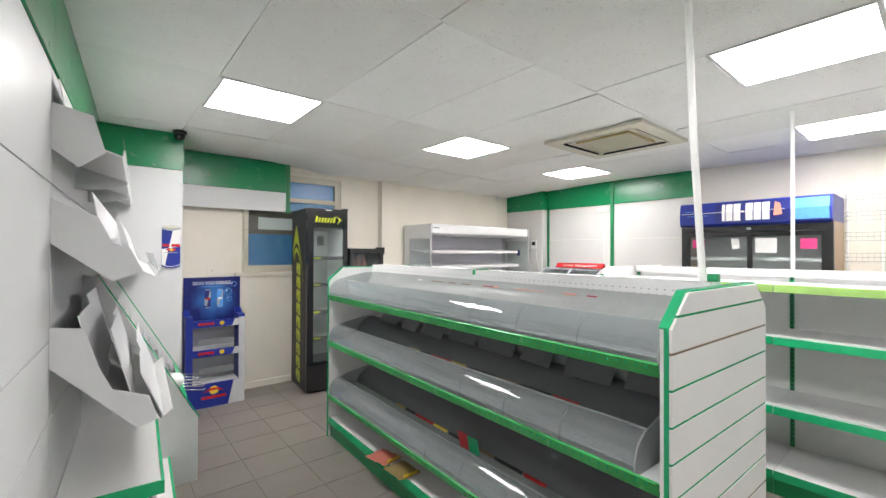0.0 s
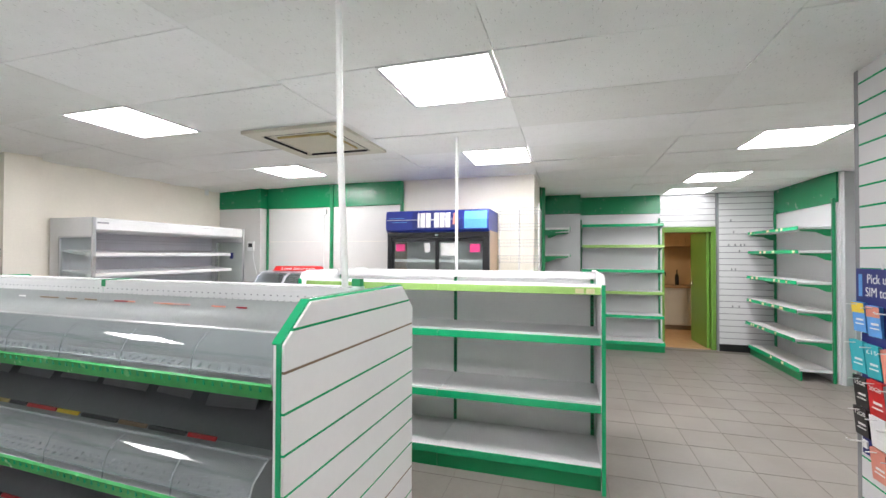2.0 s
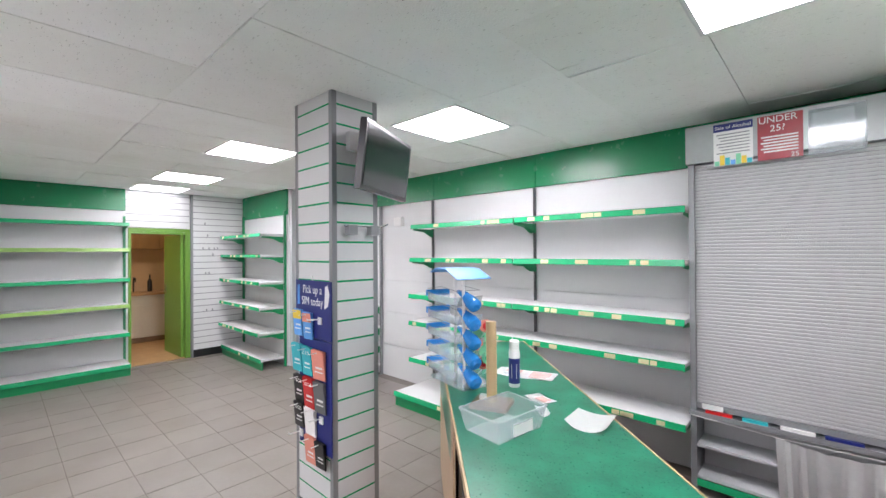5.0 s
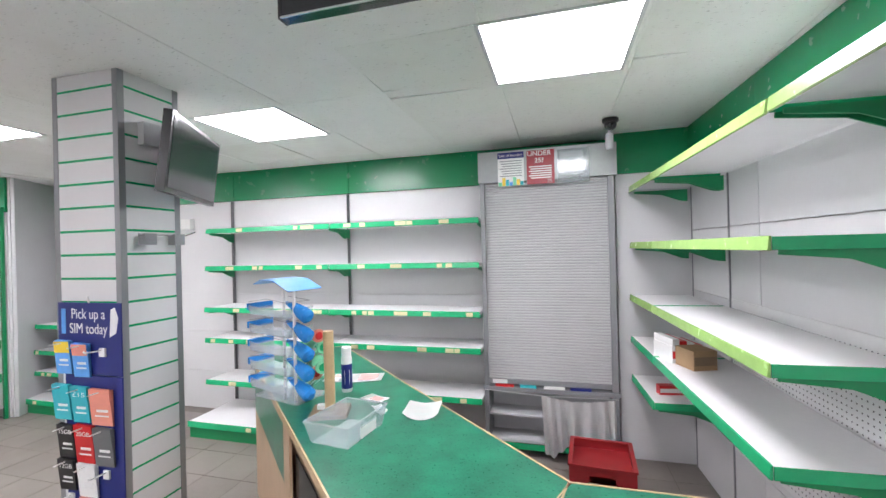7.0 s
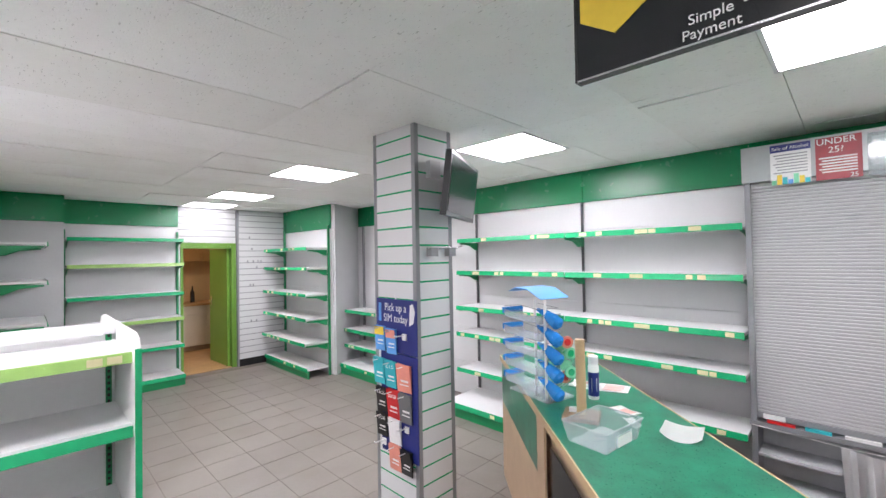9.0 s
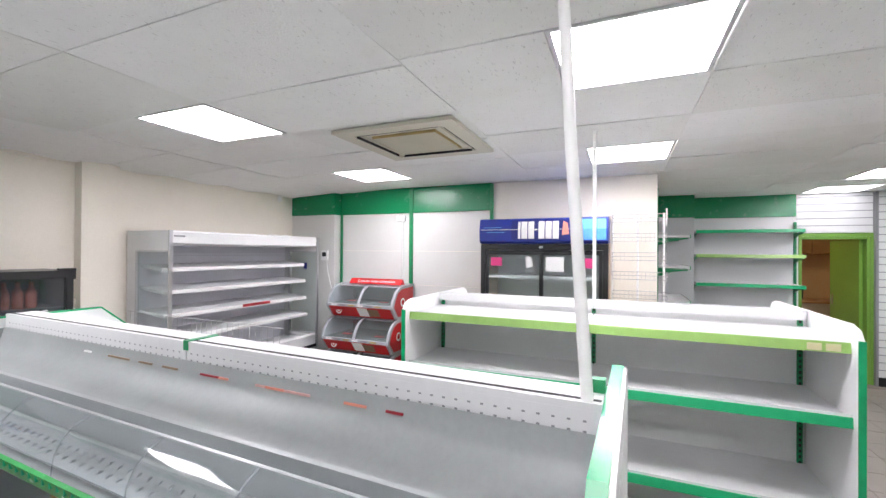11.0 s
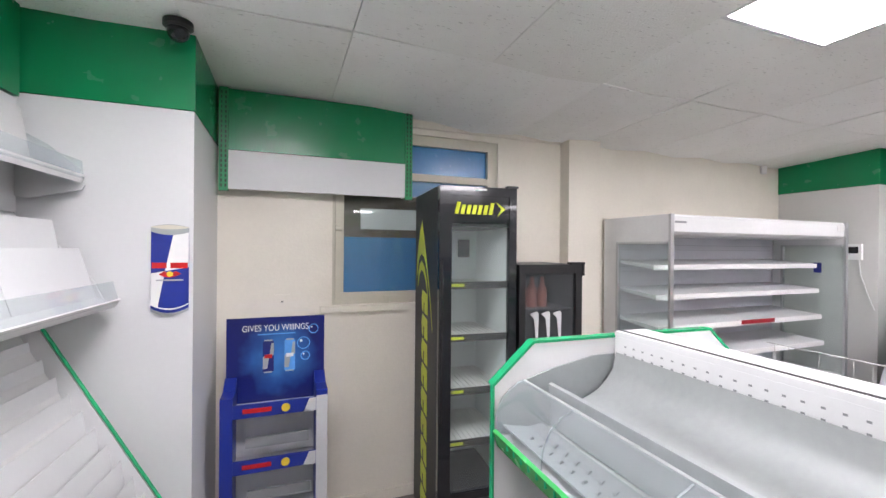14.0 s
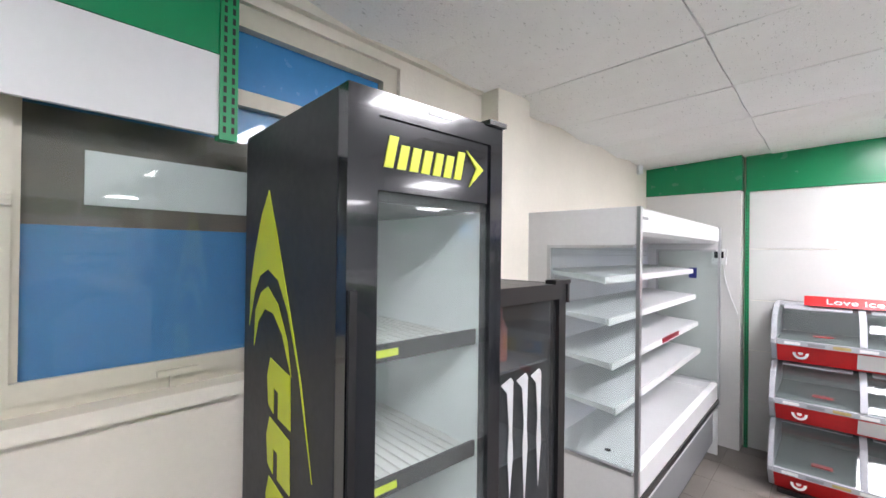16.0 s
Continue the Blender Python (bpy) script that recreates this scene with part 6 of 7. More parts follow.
# ---- pillar fittings ----
t = thing("television", "small black flat television on a wall arm on the pillar", "television", 2.915, -2.075, 2.19, -63)
TV = Matrix.Rotation(radians(7), 4, "X")
part("case", Bits().box(-0.335, -0.02, -0.19, 0.335, 0.02, 0.19).bevel(0.006).turn(TV), BLACK, t, "black plastic case")
part("back_cover", Bits().box(-0.2, 0.0205, -0.12, 0.2, 0.05, 0.12).bevel(0.012).turn(TV), BLACK, t)
part("screen", Bits().box(-0.315, -0.0225, -0.165, 0.315, -0.0202, 0.172).turn(TV), SCREEN, t, "dark switched-off screen")
part("arm", Bits().tube([(-0.02, 0.05, 0.02), (-0.10, 0.075, 0.03), (-0.145, 0.06, 0.03)], 0.014), GREY, t, "grey mounting arm")
part("cable", Bits().tube([(-0.05, 0.05, -0.03), (-0.15, 0.07, -0.09), (-0.19, 0.05, -0.06), (-0.17, 0.03, 0.04)], 0.004, 6), BLACK, t)
wall_box("switch_box", "grey wall bracket box on the pillar", "wall bracket", 3.013, -1.90, 2.31, 270, 0.09, 0.11, 0.04, GREYP)
t = thing("hook_rail", "grey rail with two clip hooks on the slatwall pillar", "hook rail", 2.994, -1.87, 1.80, 270)
part("rail", Bits().tube([(-0.06, -0.03, 0.01), (0.2, -0.03, 0.012), (0.24, -0.05, 0.03)], 0.006), CHROME, t, "", True)
for x in (-0.04, 0.12):
    part("clip", Bits().box(x, -0.045, -0.04, x + 0.06, -0.0005, 0.015).bevel(0.004, 1), GREY, t, "grey plastic clip")

t = thing("sim_card_board", "navy display board hung with prepaid phone card packs", "display board", 3.19, -1.741)
bd = part("board", Bits().box(-0.2, 0.0, 1.15, 0.2, 0.006, 1.49).bevel(0.012, 2).box(-0.2, 0.0, 0.50, 0.16, 0.006, 1.145), NAVY, t, "navy printed board")
writing("Pick up a\nSIM today", 0.07, PAPER, Matrix.Translation((0.005, 0.0068, 1.40)) @ pose(0, 0, 0, 90, 0, 180), bd, 0.0005, width=0.24)
part("print_block", Bits().box(0.15, 0.0062, 1.34, 0.178, 0.0075, 1.46), SKY, bd, "pale printed block")
part("print_block", Bits().prism([(-0.13, 1.33), (-0.17, 1.35), (-0.185, 1.42), (-0.165, 1.47), (-0.14, 1.46)], 0.0062, 0.0075, "y"), PAPER, bd, "white printed shape")
part("hang_tab", Bits().tube([(0, 0.004, 1.49), (0, 0.01, 1.52)], 0.004, 6), PAPER, t)


def card_pack(x, z, w, h, mat, top, text=""):
    c = thing("phone_card_pack", "stack of prepaid phone card packs hanging on a white peg", "phone card", 3.19 + x, -1.733, z, 0, "phone card packs on the board")
    n = 3
    for k in range(n):
        m = pose(0, 0.004 + 0.008 * k, 0, -2 - k, 1.5 * (k - 1), 0)
        part("card", Bits().box(-w / 2, 0, -h, w / 2, 0.0025, 0, m), mat, c, "printed card")
    m = pose(0, 0.004 + 0.008 * (n - 1) + 0.0027, 0, -2 - n + 1, 1.5 * (n - 2), 0)
    part("header_print", Bits().box(-w / 2 + 0.001, 0, -h * 0.36, w / 2 - 0.001, 0.0012, -0.004, m), top, c)
    part("print_bar", Bits().box(-w * 0.35, 0, -h * 0.62, w * 0.2, 0.0012, -h * 0.55, m).box(-w * 0.35, 0, -h * 0.75, w * 0.3, 0.0012, -h * 0.71, m), PAPER, c)
    if text:
        writing(text, 0.03, PAPER, m @ Matrix.Translation((0, 0.0016, -h * 0.22)) @ pose(0, 0, 0, 90, 0, 180), c, 0.0005, width=w * 0.75)
    part("peg", Bits().tube([(0, -0.005, -0.012), (0, 0.07, -0.012)], 0.003, 6), PAPER, c, "white plastic peg")


for x, z, w, h, mt, tp, tx in ((0.15, 1.31, 0.10, 0.16, SKY, YELLOW, ""), (0.035, 1.30, 0.10, 0.16, SKY, CORAL, ""), (0.165, 1.10, 0.11, 0.17, TEAL, TEAL, ""), (0.045, 1.095, 0.105, 0.17, TEAL, TEAL, "£15"), (-0.085, 1.09, 0.13, 0.17, CORAL, CORAL, ""), (0.14, 0.91, 0.105, 0.16, BLACK, BLACK, "15GB"), (0.025, 0.915, 0.115, 0.19, RED, RED, "20GB"), (-0.095, 0.91, 0.115, 0.18, CHAR, CHAR, ""), (0.14, 0.745, 0.105, 0.15, BLACK, BLACK, "12GB"), (0.01, 0.735, 0.115, 0.16, PAPER, PAPER, ""), (0.01, 0.57, 0.11, 0.16, CORAL, CORAL, ""), (-0.1, 0.565, 0.1, 0.15, BLACK, BLACK, "")):
    card_pack(x, z, w, h, mt, tp, tx)
for x, z in ((-0.09, 1.27), (-0.10, 0.70), (0.13, 0.565)):
    c = thing("peg_hook", "empty white plastic peg hook on the board", "hook", 3.19 + x, -1.733, z, 0, "empty peg hooks")
    part("peg", Bits().tube([(0, -0.002, 0), (0, 0.08, 0.004), (0, 0.085, 0.012)], 0.004, 6), PAPER, c)
    part("plate", Bits().box(-0.018, 0.0, -0.03, 0.018, 0.008, 0.01).bevel(0.003, 1), PAPER, c)

wall_box("door_sensor", "white sensor unit on a bracket high on the wall", "sensor", 5.02, YS + 0.02, 2.05, 180, 0.14, 0.11, 0.06, PAPER)

# ---- counter ----
CZ = 0.95
DIR = Vector((-0.7193, 0.6947, 0))          # from the far end towards the corner
OUT = Vector((0.6947, 0.7193, 0))           # towards the shop floor
E1 = Vector((3.16, -2.793, 0))              # outer far corner
IN1 = E1 - OUT * 0.66
C1 = Vector((1.295, -0.99, 0))              # outer corner
C2 = Vector((1.02, -1.655, 0))              # inner corner
t = thing("shop_counter", "L-shaped shop counter with a green mottled top and beech edges", "counter", 0, 0)
legs = {"a": [(E1.x, E1.y), (C1.x, C1.y), (C2.x, C2.y), (IN1.x, IN1.y)], "b": [(C1.x - 0.004, C1.y), (0.50, -0.99), (0.50, -1.655), (C2.x - 0.004, C2.y)]}
for o in legs.values():
    part("worktop", Bits().prism(o, CZ - 0.036, CZ, "z").bevel(0.002, 1), COUNTER, t, "green mottled laminate top")


def strip_along(a, b, z0, z1, thick, mat, name, label="", off=0.0):
    d = Vector((b[0] - a[0], b[1] - a[1], 0))
    m = Matrix.Translation((a[0], a[1], 0)) @ pose(0, 0, 0, 0, 0, math.degrees(math.atan2(d.y, d.x)))
    return part(name, Bits().box(0, off, z0, d.length, off + thick, z1, m), mat, t, label)


for a, b in ((C1, E1), (E1, IN1), (IN1, C2), (C2, (0.5, -1.655)), ((0.5, -0.99), C1)):
    strip_along(a, b, CZ - 0.037, CZ + 0.0008, 0.007, WOOD, "edging", "pale beech edging", 0.0005)
part("joint_strip", Bits().prism([(C1.x - 0.003, C1.y), (C1.x + 0.003, C1.y), (C2.x + 0.003, C2.y), (C2.x - 0.003, C2.y)], CZ + 0.0004, CZ + 0.0012, "z"), WOOD, t, "pale beech mitre strip")
d = (C2 - Vector((1.30, -1.53, 0)))
part("joint_strip", Bits().prism([(1.02, -1.655), (1.027, -1.655), (1.19, -1.0), (1.18, -1.0)], CZ + 0.0004, CZ + 0.0012, "z"), WOOD, t, "pale beech inlay strip")
# body panels
e_in, e_out = E1 + DIR * 0.02 - OUT * 0.05, E1 + DIR * 0.02 - OUT * 0.60
strip_along(E1 + DIR * 0.03 - OUT * 0.03, IN1 + DIR * 0.03 + OUT * 0.03, 0.0, CZ - 0.038, 0.02, TAN, "end_panel", "tan end panel")
strip_along(E1 + DIR * 0.028 - OUT * 0.03, IN1 + DIR * 0.028 + OUT * 0.03, CZ - 0.30, CZ - 0.04, 0.004, COUNTER, "end_band", "green laminate band", 0.0)
strip_along(C1 - OUT * 0.04 - DIR * 0.05, E1 + DIR * 0.06 - OUT * 0.04, 0.0, CZ - 0.038, 0.018, TAN, "front_panel", "tan front panel", -0.03)
strip_along(E1 + DIR * 1.13 - OUT * 0.012, E1 + DIR * 0.01 - OUT * 0.012, CZ - 0.36, CZ - 0.038, 0.012, COUNTER, "front_band", "green laminate band", -0.006)
strip_along(E1 + DIR * 1.28 - OUT * 0.012, E1 + DIR * 0.01 - OUT * 0.012, 0.0, CZ - 0.361, 0.012, TAN, "front_board", "tan laminate board", -0.006)
strip_along(E1 + DIR * 1.28 - OUT * 0.012, E1 + DIR * 1.131 - OUT * 0.012, CZ - 0.3605, CZ - 0.038, 0.012, TAN, "front_post", "tan upright", -0.006)
strip_along(C1 - OUT * 0.02 - DIR * 0.3, E1 + DIR * 1.32 - OUT * 0.02, 0.15, CZ - 0.15, 0.006, GLASSD, "front_glass", "dark glass front", -0.012)
strip_along((0.5, -1.03), (1.26, -1.03), 0.0, CZ - 0.038, 0.018, TAN, "front_panel", "tan front panel", -0.02)
for s in (0.9, 1.7):
    p = E1 + DIR * s - OUT * 0.61
    part("leg", Bits().box(p.x - 0.03, p.y - 0.03, 0, p.x + 0.03, p.y + 0.03, CZ - 0.038), TAN, t)
part("side_panel", Bits().box(0.50, -1.64, 0, 0.518, -1.06, CZ - 0.038), TAN, t)
part("under_shelf", Bits().prism([(E1.x - 0.12, E1.y + 0.02), (C1.x + 0.02, C1.y - 0.12), (C2.x + 0.06, C2.y + 0.02), (IN1.x + 0.02, IN1.y + 0.10)], 0.42, 0.44, "z"), TAN, t, "tan inner shelf")

# things on the counter
t = thing("bag_post", "round wooden post on a square brown base", "wooden post", 2.075, -2.0, CZ + 0.001, 20)
part("base", Bits().box(-0.085, -0.075, 0, 0.085, 0.075, 0.02).bevel(0.003), BROWN, t, "brown square base")
part("post", Bits().tube([(0, 0, 0.0205), (0, 0, 0.2), (0.002, 0, 0.385)], 0.024, 14), WOOD, t, "pale chipboard post", True)
part("paper_tag", Bits().box(0.02, -0.03, 0.021, 0.06, 0.0, 0.04), PAPER, t)
t = thing("spray_can", "white and navy aerosol can on the counter", "aerosol can", 2.15, -2.30, CZ + 0.001)
part("body", Bits().tube([(0, 0, 0), (0, 0, 0.005), (0, 0, 0.18), (0, 0, 0.192)], [0.027, 0.029, 0.029, 0.024], 20), PAPER, t, "", True)
part("label", Bits().tube([(0, 0, 0.02), (0, 0, 0.15)], 0.0295, 20), NAVY, t, "navy printed label", True)
part("label_panel", Bits().tube([(0, 0, 0.045), (0, 0, 0.12)], 0.0298, 7), PAPER, t)
part("cap", Bits().tube([(0, 0, 0.1925), (0, 0, 0.235), (0, 0, 0.24)], [0.026, 0.026, 0.022], 18), PAPER, t, "white cap", True)
t = thing("plastic_tray", "clear open plastic tub with a white label", "plastic tub", 1.895, -1.83, CZ + 0.001, 82)
W2, D2, H2 = 0.14, 0.105, 0.085
tray = Bits().box(-W2 + 0.02, -D2 + 0.02, 0, W2 - 0.02, D2 - 0.02, 0.003)
for a, b in (((-W2, -D2), (W2, -D2)), ((W2, -D2), (W2, D2)), ((W2, D2), (-W2, D2)), ((-W2, D2), (-W2, -D2))):
    k = 0.86
    v = [tray.bm.verts.new(p) for p in ((a[0] * k, a[1] * k, 0.001), (b[0] * k, b[1] * k, 0.001), (b[0], b[1], H2), (a[0], a[1], H2))]
    tray.bm.faces.new(v)
bmesh.ops.solidify(tray.bm, geom=[f for f in tray.bm.faces if len(f.verts) == 4][-4:], thickness=0.002)
tb = part("tub", tray, ACRYL2, t, "clear frosted plastic")
tb.visible_shadow = False
part("rim", Bits().box(-W2 - 0.004, -D2 - 0.004, H2, W2 + 0.004, -D2 + 0.003, H2 + 0.005).box(-W2 - 0.004, D2 - 0.003, H2, W2 + 0.004, D2 + 0.004, H2 + 0.005).box(-W2 - 0.004, -D2, H2, -W2 + 0.003, D2, H2 + 0.005).box(W2 - 0.003, -D2, H2, W2 + 0.004, D2, H2 + 0.005), ACRYL2, t)
part("label", Bits().box(-0.06, D2 * 0.93, 0.012, 0.05, D2 * 0.93 + 0.002, 0.06), PAPER, t, "white paper label")


def sheet_of(name, label, cat, x, y, z, rz, w, h, mat, curl, prints=()):
    t = thing(name, label, cat, x, y, z, rz)
    b = Bits().grid(8, 6, lambda u, v: ((u - 0.5) * w, (v - 0.5) * h, 0.001 + curl * (abs(u - 0.5) * 2) ** 3 * (0.5 + v) + 0.0015 * math.sin(u * 9)))
    bmesh.ops.solidify(b.bm, geom=b.bm.faces[:], thickness=0.0008)
    part("sheet", b, mat, t, "", True)
    for x0, y0, x1, y1, mt in prints:
        part("print", Bits().box(x0, y0, 0.003, x1, y1, 0.0045), mt, t)
    return t


sheet_of("card_sheet", "unfolded white card lying on the counter", "card", 1.66, -2.12, CZ + 0.001, 10, 0.16, 0.21, PAPER, 0.02)
sheet_of("leaflet", "small red and white leaflet on the counter", "leaflet", 1.95, -2.22, CZ + 0.001, -20, 0.13, 0.09, PAPER, 0.004, ((-0.045, -0.025, 0.02, 0.02, FADED),))
sheet_of("leaflet", "white and red printed leaflets on the counter", "leaflet", 2.22, -2.52, CZ + 0.001, 15, 0.34, 0.16, PAPER, 0.004, ((-0.14, -0.06, -0.03, 0.05, FADED), (0.03, -0.06, 0.12, -0.01, FADED), (0.03, 0.02, 0.12, 0.05, GREYP)))
sheet_of("paper_scrap", "small curled scrap of clear film on the counter", "scrap", 1.87, -2.09, CZ + 0.001, 40, 0.05, 0.12, PAPER, 0.01)

# lollipop stand with clear trays and blue scoop ends
t = thing("lollipop_stand", "tall sweet stand with five clear trays and blue scoop ends", "sweet stand", 2.46, -2.20, CZ + 0.001, 165)
for x in (0.06, 0.14):
    part("post", Bits().tube([(x, -0.05, 0.0), (x, -0.05, 0.56)], 0.008), PAPER, t, "white metal post")
part("foot", Bits().box(-0.12, -0.10, 0, 0.2, 0.10, 0.012).bevel(0.003, 1), ACRYL2, t)
for k in range(5):
    z = 0.025 + 0.098 * k
    tr = Bits().sheet([(-0.2, z + 0.06), (-0.18, z + 0.01), (0.12, z), (0.14, z + 0.05)], 0.003, -0.075, 0.075, "y")
    p = part("tray", tr, ACRYL2, t, "clear plastic tray")
    p.visible_shadow = False
    part("tray_side", Bits().prism([(-0.2, z + 0.06), (-0.18, z + 0.01), (0.12, z), (0.14, z + 0.05), (0.0, z + 0.035)], -0.077, -0.0755, "y"), ACRYL2, p)
    part("tray_end", Bits().box(-0.205, -0.078, z + 0.03, -0.19, 0.078, z + 0.065).bevel(0.004, 1), BLUEP, p, "blue plastic tray end")
    part("scoop", Bits().tube([(0.06, -0.03, z + 0.075), (0.12, -0.03, z + 0.058), (0.19, -0.035, z + 0.028), (0.225, -0.038, z + 0.012), (0.24, -0.04, z + 0.006)], [0.008, 0.022, 0.036, 0.036, 0.018], 14), BLUEP, p, "blue plastic scoop end", True)
    wire = Bits().tube([(-0.19, -0.075, z + 0.075), (-0.05, -0.07, z + 0.095), (0.1, -0.07, z + 0.08), (0.12, 0.07, z + 0.08), (-0.05, 0.07, z + 0.095)], 0.002, 5)
    part("wire", wire, GREY, p)
part("top_card", Bits().sheet([(-0.10, 0.59), (-0.04, 0.615), (0.06, 0.61), (0.17, 0.56)], 0.003, -0.11, 0.11, "y"), SKY, t, "curved pale blue header card", True)
rng = random.Random(8)
for k in range(10):
    x, y, z = rng.uniform(0.16, 0.26), rng.uniform(0.0, 0.09), 0.12 + 0.022 * k + rng.uniform(-0.01, 0.01)
    c = part("lollipop", Bits().tube([(x, y, z), (x - 0.012, y + 0.004, z)], 0.034, 16), (MINT, CORAL, MINT, MINT)[k % 4], t, "swirled wrapped lollipop", True)
    part("swirl", Bits().tube([(x + 0.001, y, z), (x - 0.0132, y + 0.0044, z)], 0.02, 12), (PAPER, RED, STRIP, MINT)[k % 4], c)
    part("stick", Bits().tube([(x - 0.006, y, z - 0.03), (x - 0.06, y + 0.01, z - 0.07)], 0.002, 5), PAPER, c)

# ---- shutter gantry behind the counter ----
t = thing("shutter_gantry", "grey roller shutter cabinet with an open base", "cabinet", 0.605, -3.70)
GW = 1.04
part("header_box", Bits().box(-0.02, -0.22, 2.242, GW + 0.01, 0.02, 2.49).bevel(0.006), STEEL_L, t, "brushed grey header box")
part("side_frame", Bits().box(0, -0.24, 0.0, 0.045, 0.0, 2.24).bevel(0.003, 1), GREY, t, "grey side frame")
part("side_frame", Bits().box(GW - 0.035, -0.24, 0.0, GW, 0.0, 2.24).bevel(0.003, 1), GREY, t, "grey side frame")
part("back_wall", Bits().box(0.046, -0.239, 0.02, GW - 0.036, -0.23, 2.24), GREYP, t)
sh = new("shutter")
sh.parent = t
n = 72
for k in range(n):
    z = 0.62 + k * (1.62 / n)
    h = 1.62 / n
    part("slat", Bits().prism([(-0.034, z + 0.0005), (-0.0275, z + 0.001), (-0.0255, z + h * 0.3), (-0.0255, z + h * 0.65), (-0.0275, z + h - 0.0035), (-0.034, z + h - 0.003)], 0.046, GW - 0.036, "x"), SHUT, sh)
part("backing", Bits().box(0.046, -0.045, 0.62, GW - 0.036, -0.0345, 2.24), GREY, sh, "dark gaps between the slats")
part("bottom_bar", Bits().box(0.046, -0.035, 0.585, GW - 0.036, -0.01, 0.619).bevel(0.004, 1), GREY, sh, "grey bottom bar")
part("ledge", Bits().box(-0.01, -0.22, 0.535, GW + 0.005, 0.02, 0.565).bevel(0.004, 1), GREY, t, "grey ledge")
for z in (0.11, 0.32):
    part("shelf", Bits().box(0.046, -0.225, z, GW - 0.036, -0.01, z + 0.018), GREYP, t, "grey shelf")
part("base_strip", Bits().box(0.046, -0.008, 0.06, GW - 0.036, 0.004, 0.105), STRIP, t, "green ticket strip")
for x0, x1, mt in ((0.2, 0.36, NAVY), (0.40, 0.56, PAPER), (0.62, 0.75, TEAL), (0.80, 0.95, RED)):
    part("packet_edge", Bits().box(x0, -0.012, 0.5655, x1, 0.012, 0.583), mt, t)
part("tape", Bits().box(0.85, 0.005, 0.59, 0.97, 0.0075, 0.625), PAPER, sh)
b = Bits().grid(40, 10, lambda u, v: (0.03 + u * 0.55 * (1 - 0.04 * v), 0.05 + 0.022 * math.sin(u * 38 + 2 * math.sin(u * 7)) * (0.35 + v) + 0.01 * noise.noise((u * 9, v * 3, 1)), 0.525 - v * (0.42 - 0.05 * math.sin(u * 12)) - 0.03 * math.sin(math.pi * u)))
bmesh.ops.solidify(b.bm, geom=b.bm.faces[:], thickness=0.003)
c = thing("curtain", "white cloth curtain on a string across the cabinet base", "curtain", 0.605, -3.70)
part("cloth", b, CLOTH, c, "", True)
part("string", Bits().tube([(0.0, 0.03, 0.525), (0.55, 0.03, 0.515), (1.04, 0.03, 0.54)], 0.0022, 5), PAPER, c)
m180 = pose(0, 0, 0, 90, 0, 180)
for x, w, h, mat, lab in ((0.80, 0.21, 0.27, PAPER, "white alcohol sale notice with a navy heading"), (0.565, 0.215, 0.27, DEEPRED, "red age check poster"), (0.315, 0.24, 0.26, ACRYL2, "clear plastic sleeve with a white sheet")):
    p = thing("notice", lab, "poster", 0.605 + x - 0.02, -3.676, 2.205, 0, "notices on the cabinet header")
    part("sheet", Bits().box(-w / 2, 0, 0, w / 2, 0.002, h), mat, p)
    if mat is PAPER:
        part("heading", Bits().box(-w / 2, 0.0021, h - 0.05, w / 2, 0.003, h), NAVY, p, "navy heading band")
        writing("Sale of Alcohol", 0.03, PAPER, Matrix.Translation((0, 0.0035, h - 0.026)) @ m180, p, 0.0004, width=w * 0.9)
        for k in range(7):
            part("text_line", Bits().box(-w * 0.42, 0.0021, h - 0.075 - k * 0.02, w * (0.42 - 0.05 * (k % 3)), 0.0026, h - 0.068 - k * 0.02), GREY, p)
        for k in range(7):
            part("print_block", Bits().box(-w * 0.48 + k * w * 0.138, 0.0021, 0.0, -w * 0.48 + (k + 0.9) * w * 0.138, 0.0028, 0.03 + 0.018 * (k % 3)), (TEAL, YELLOW, MINT, SKY)[k % 4], p)
    elif mat is DEEPRED:
        writing("UNDER\n25?", 0.055, PAPER, Matrix.Translation((0.01, 0.0027, h - 0.055)) @ m180, p, 0.0004, width=w * 0.85)
        for k in range(6):
            part("text_line", Bits().box(-w * 0.4, 0.0021, h - 0.135 - k * 0.018, w * (0.42 - 0.06 * (k % 2)), 0.0026, h - 0.126 - k * 0.018), PAPER, p)
        writing("25", 0.04, PAPER, Matrix.Translation((-0.07, 0.0027, 0.018)) @ m180, p, 0.0004)
    else:
        part("insert", Bits().box(-w * 0.3, -0.0012, 0.06, w * 0.42, -0.0002, h - 0.02), PAPER, p)

t = thing("bottle_crate", "dark red plastic bottle crate on the floor", "crate", 0.785, -3.24, 0, -4)
b = Bits()
for x0, x1, y0, y1 in ((-0.2, 0.2, -0.2, -0.185), (-0.2, 0.2, 0.185, 0.2), (-0.2, -0.185, -0.185, 0.185), (0.185, 0.2, -0.185, 0.185)):
    b.box(x0, y0, 0, x1, y1, 0.17)
    b.box(x0, y0, 0.25, x1, y1, 0.30)
for x0, x1, y0, y1 in ((-0.2, -0.08, 0.185, 0.2), (0.08, 0.2, 0.185, 0.2), (-0.2, -0.08, -0.2, -0.185), (0.08, 0.2, -0.2, -0.185), (-0.2, -0.185, -0.185, -0.06), (-0.2, -0.185, 0.06, 0.185), (0.185, 0.2, -0.185, -0.06), (0.185, 0.2, 0.06, 0.185)):
    b.box(x0, y0, 0.1702, x1, y1, 0.2498)
part("shell", b, REDP, t, "red moulded shell with hand holes")
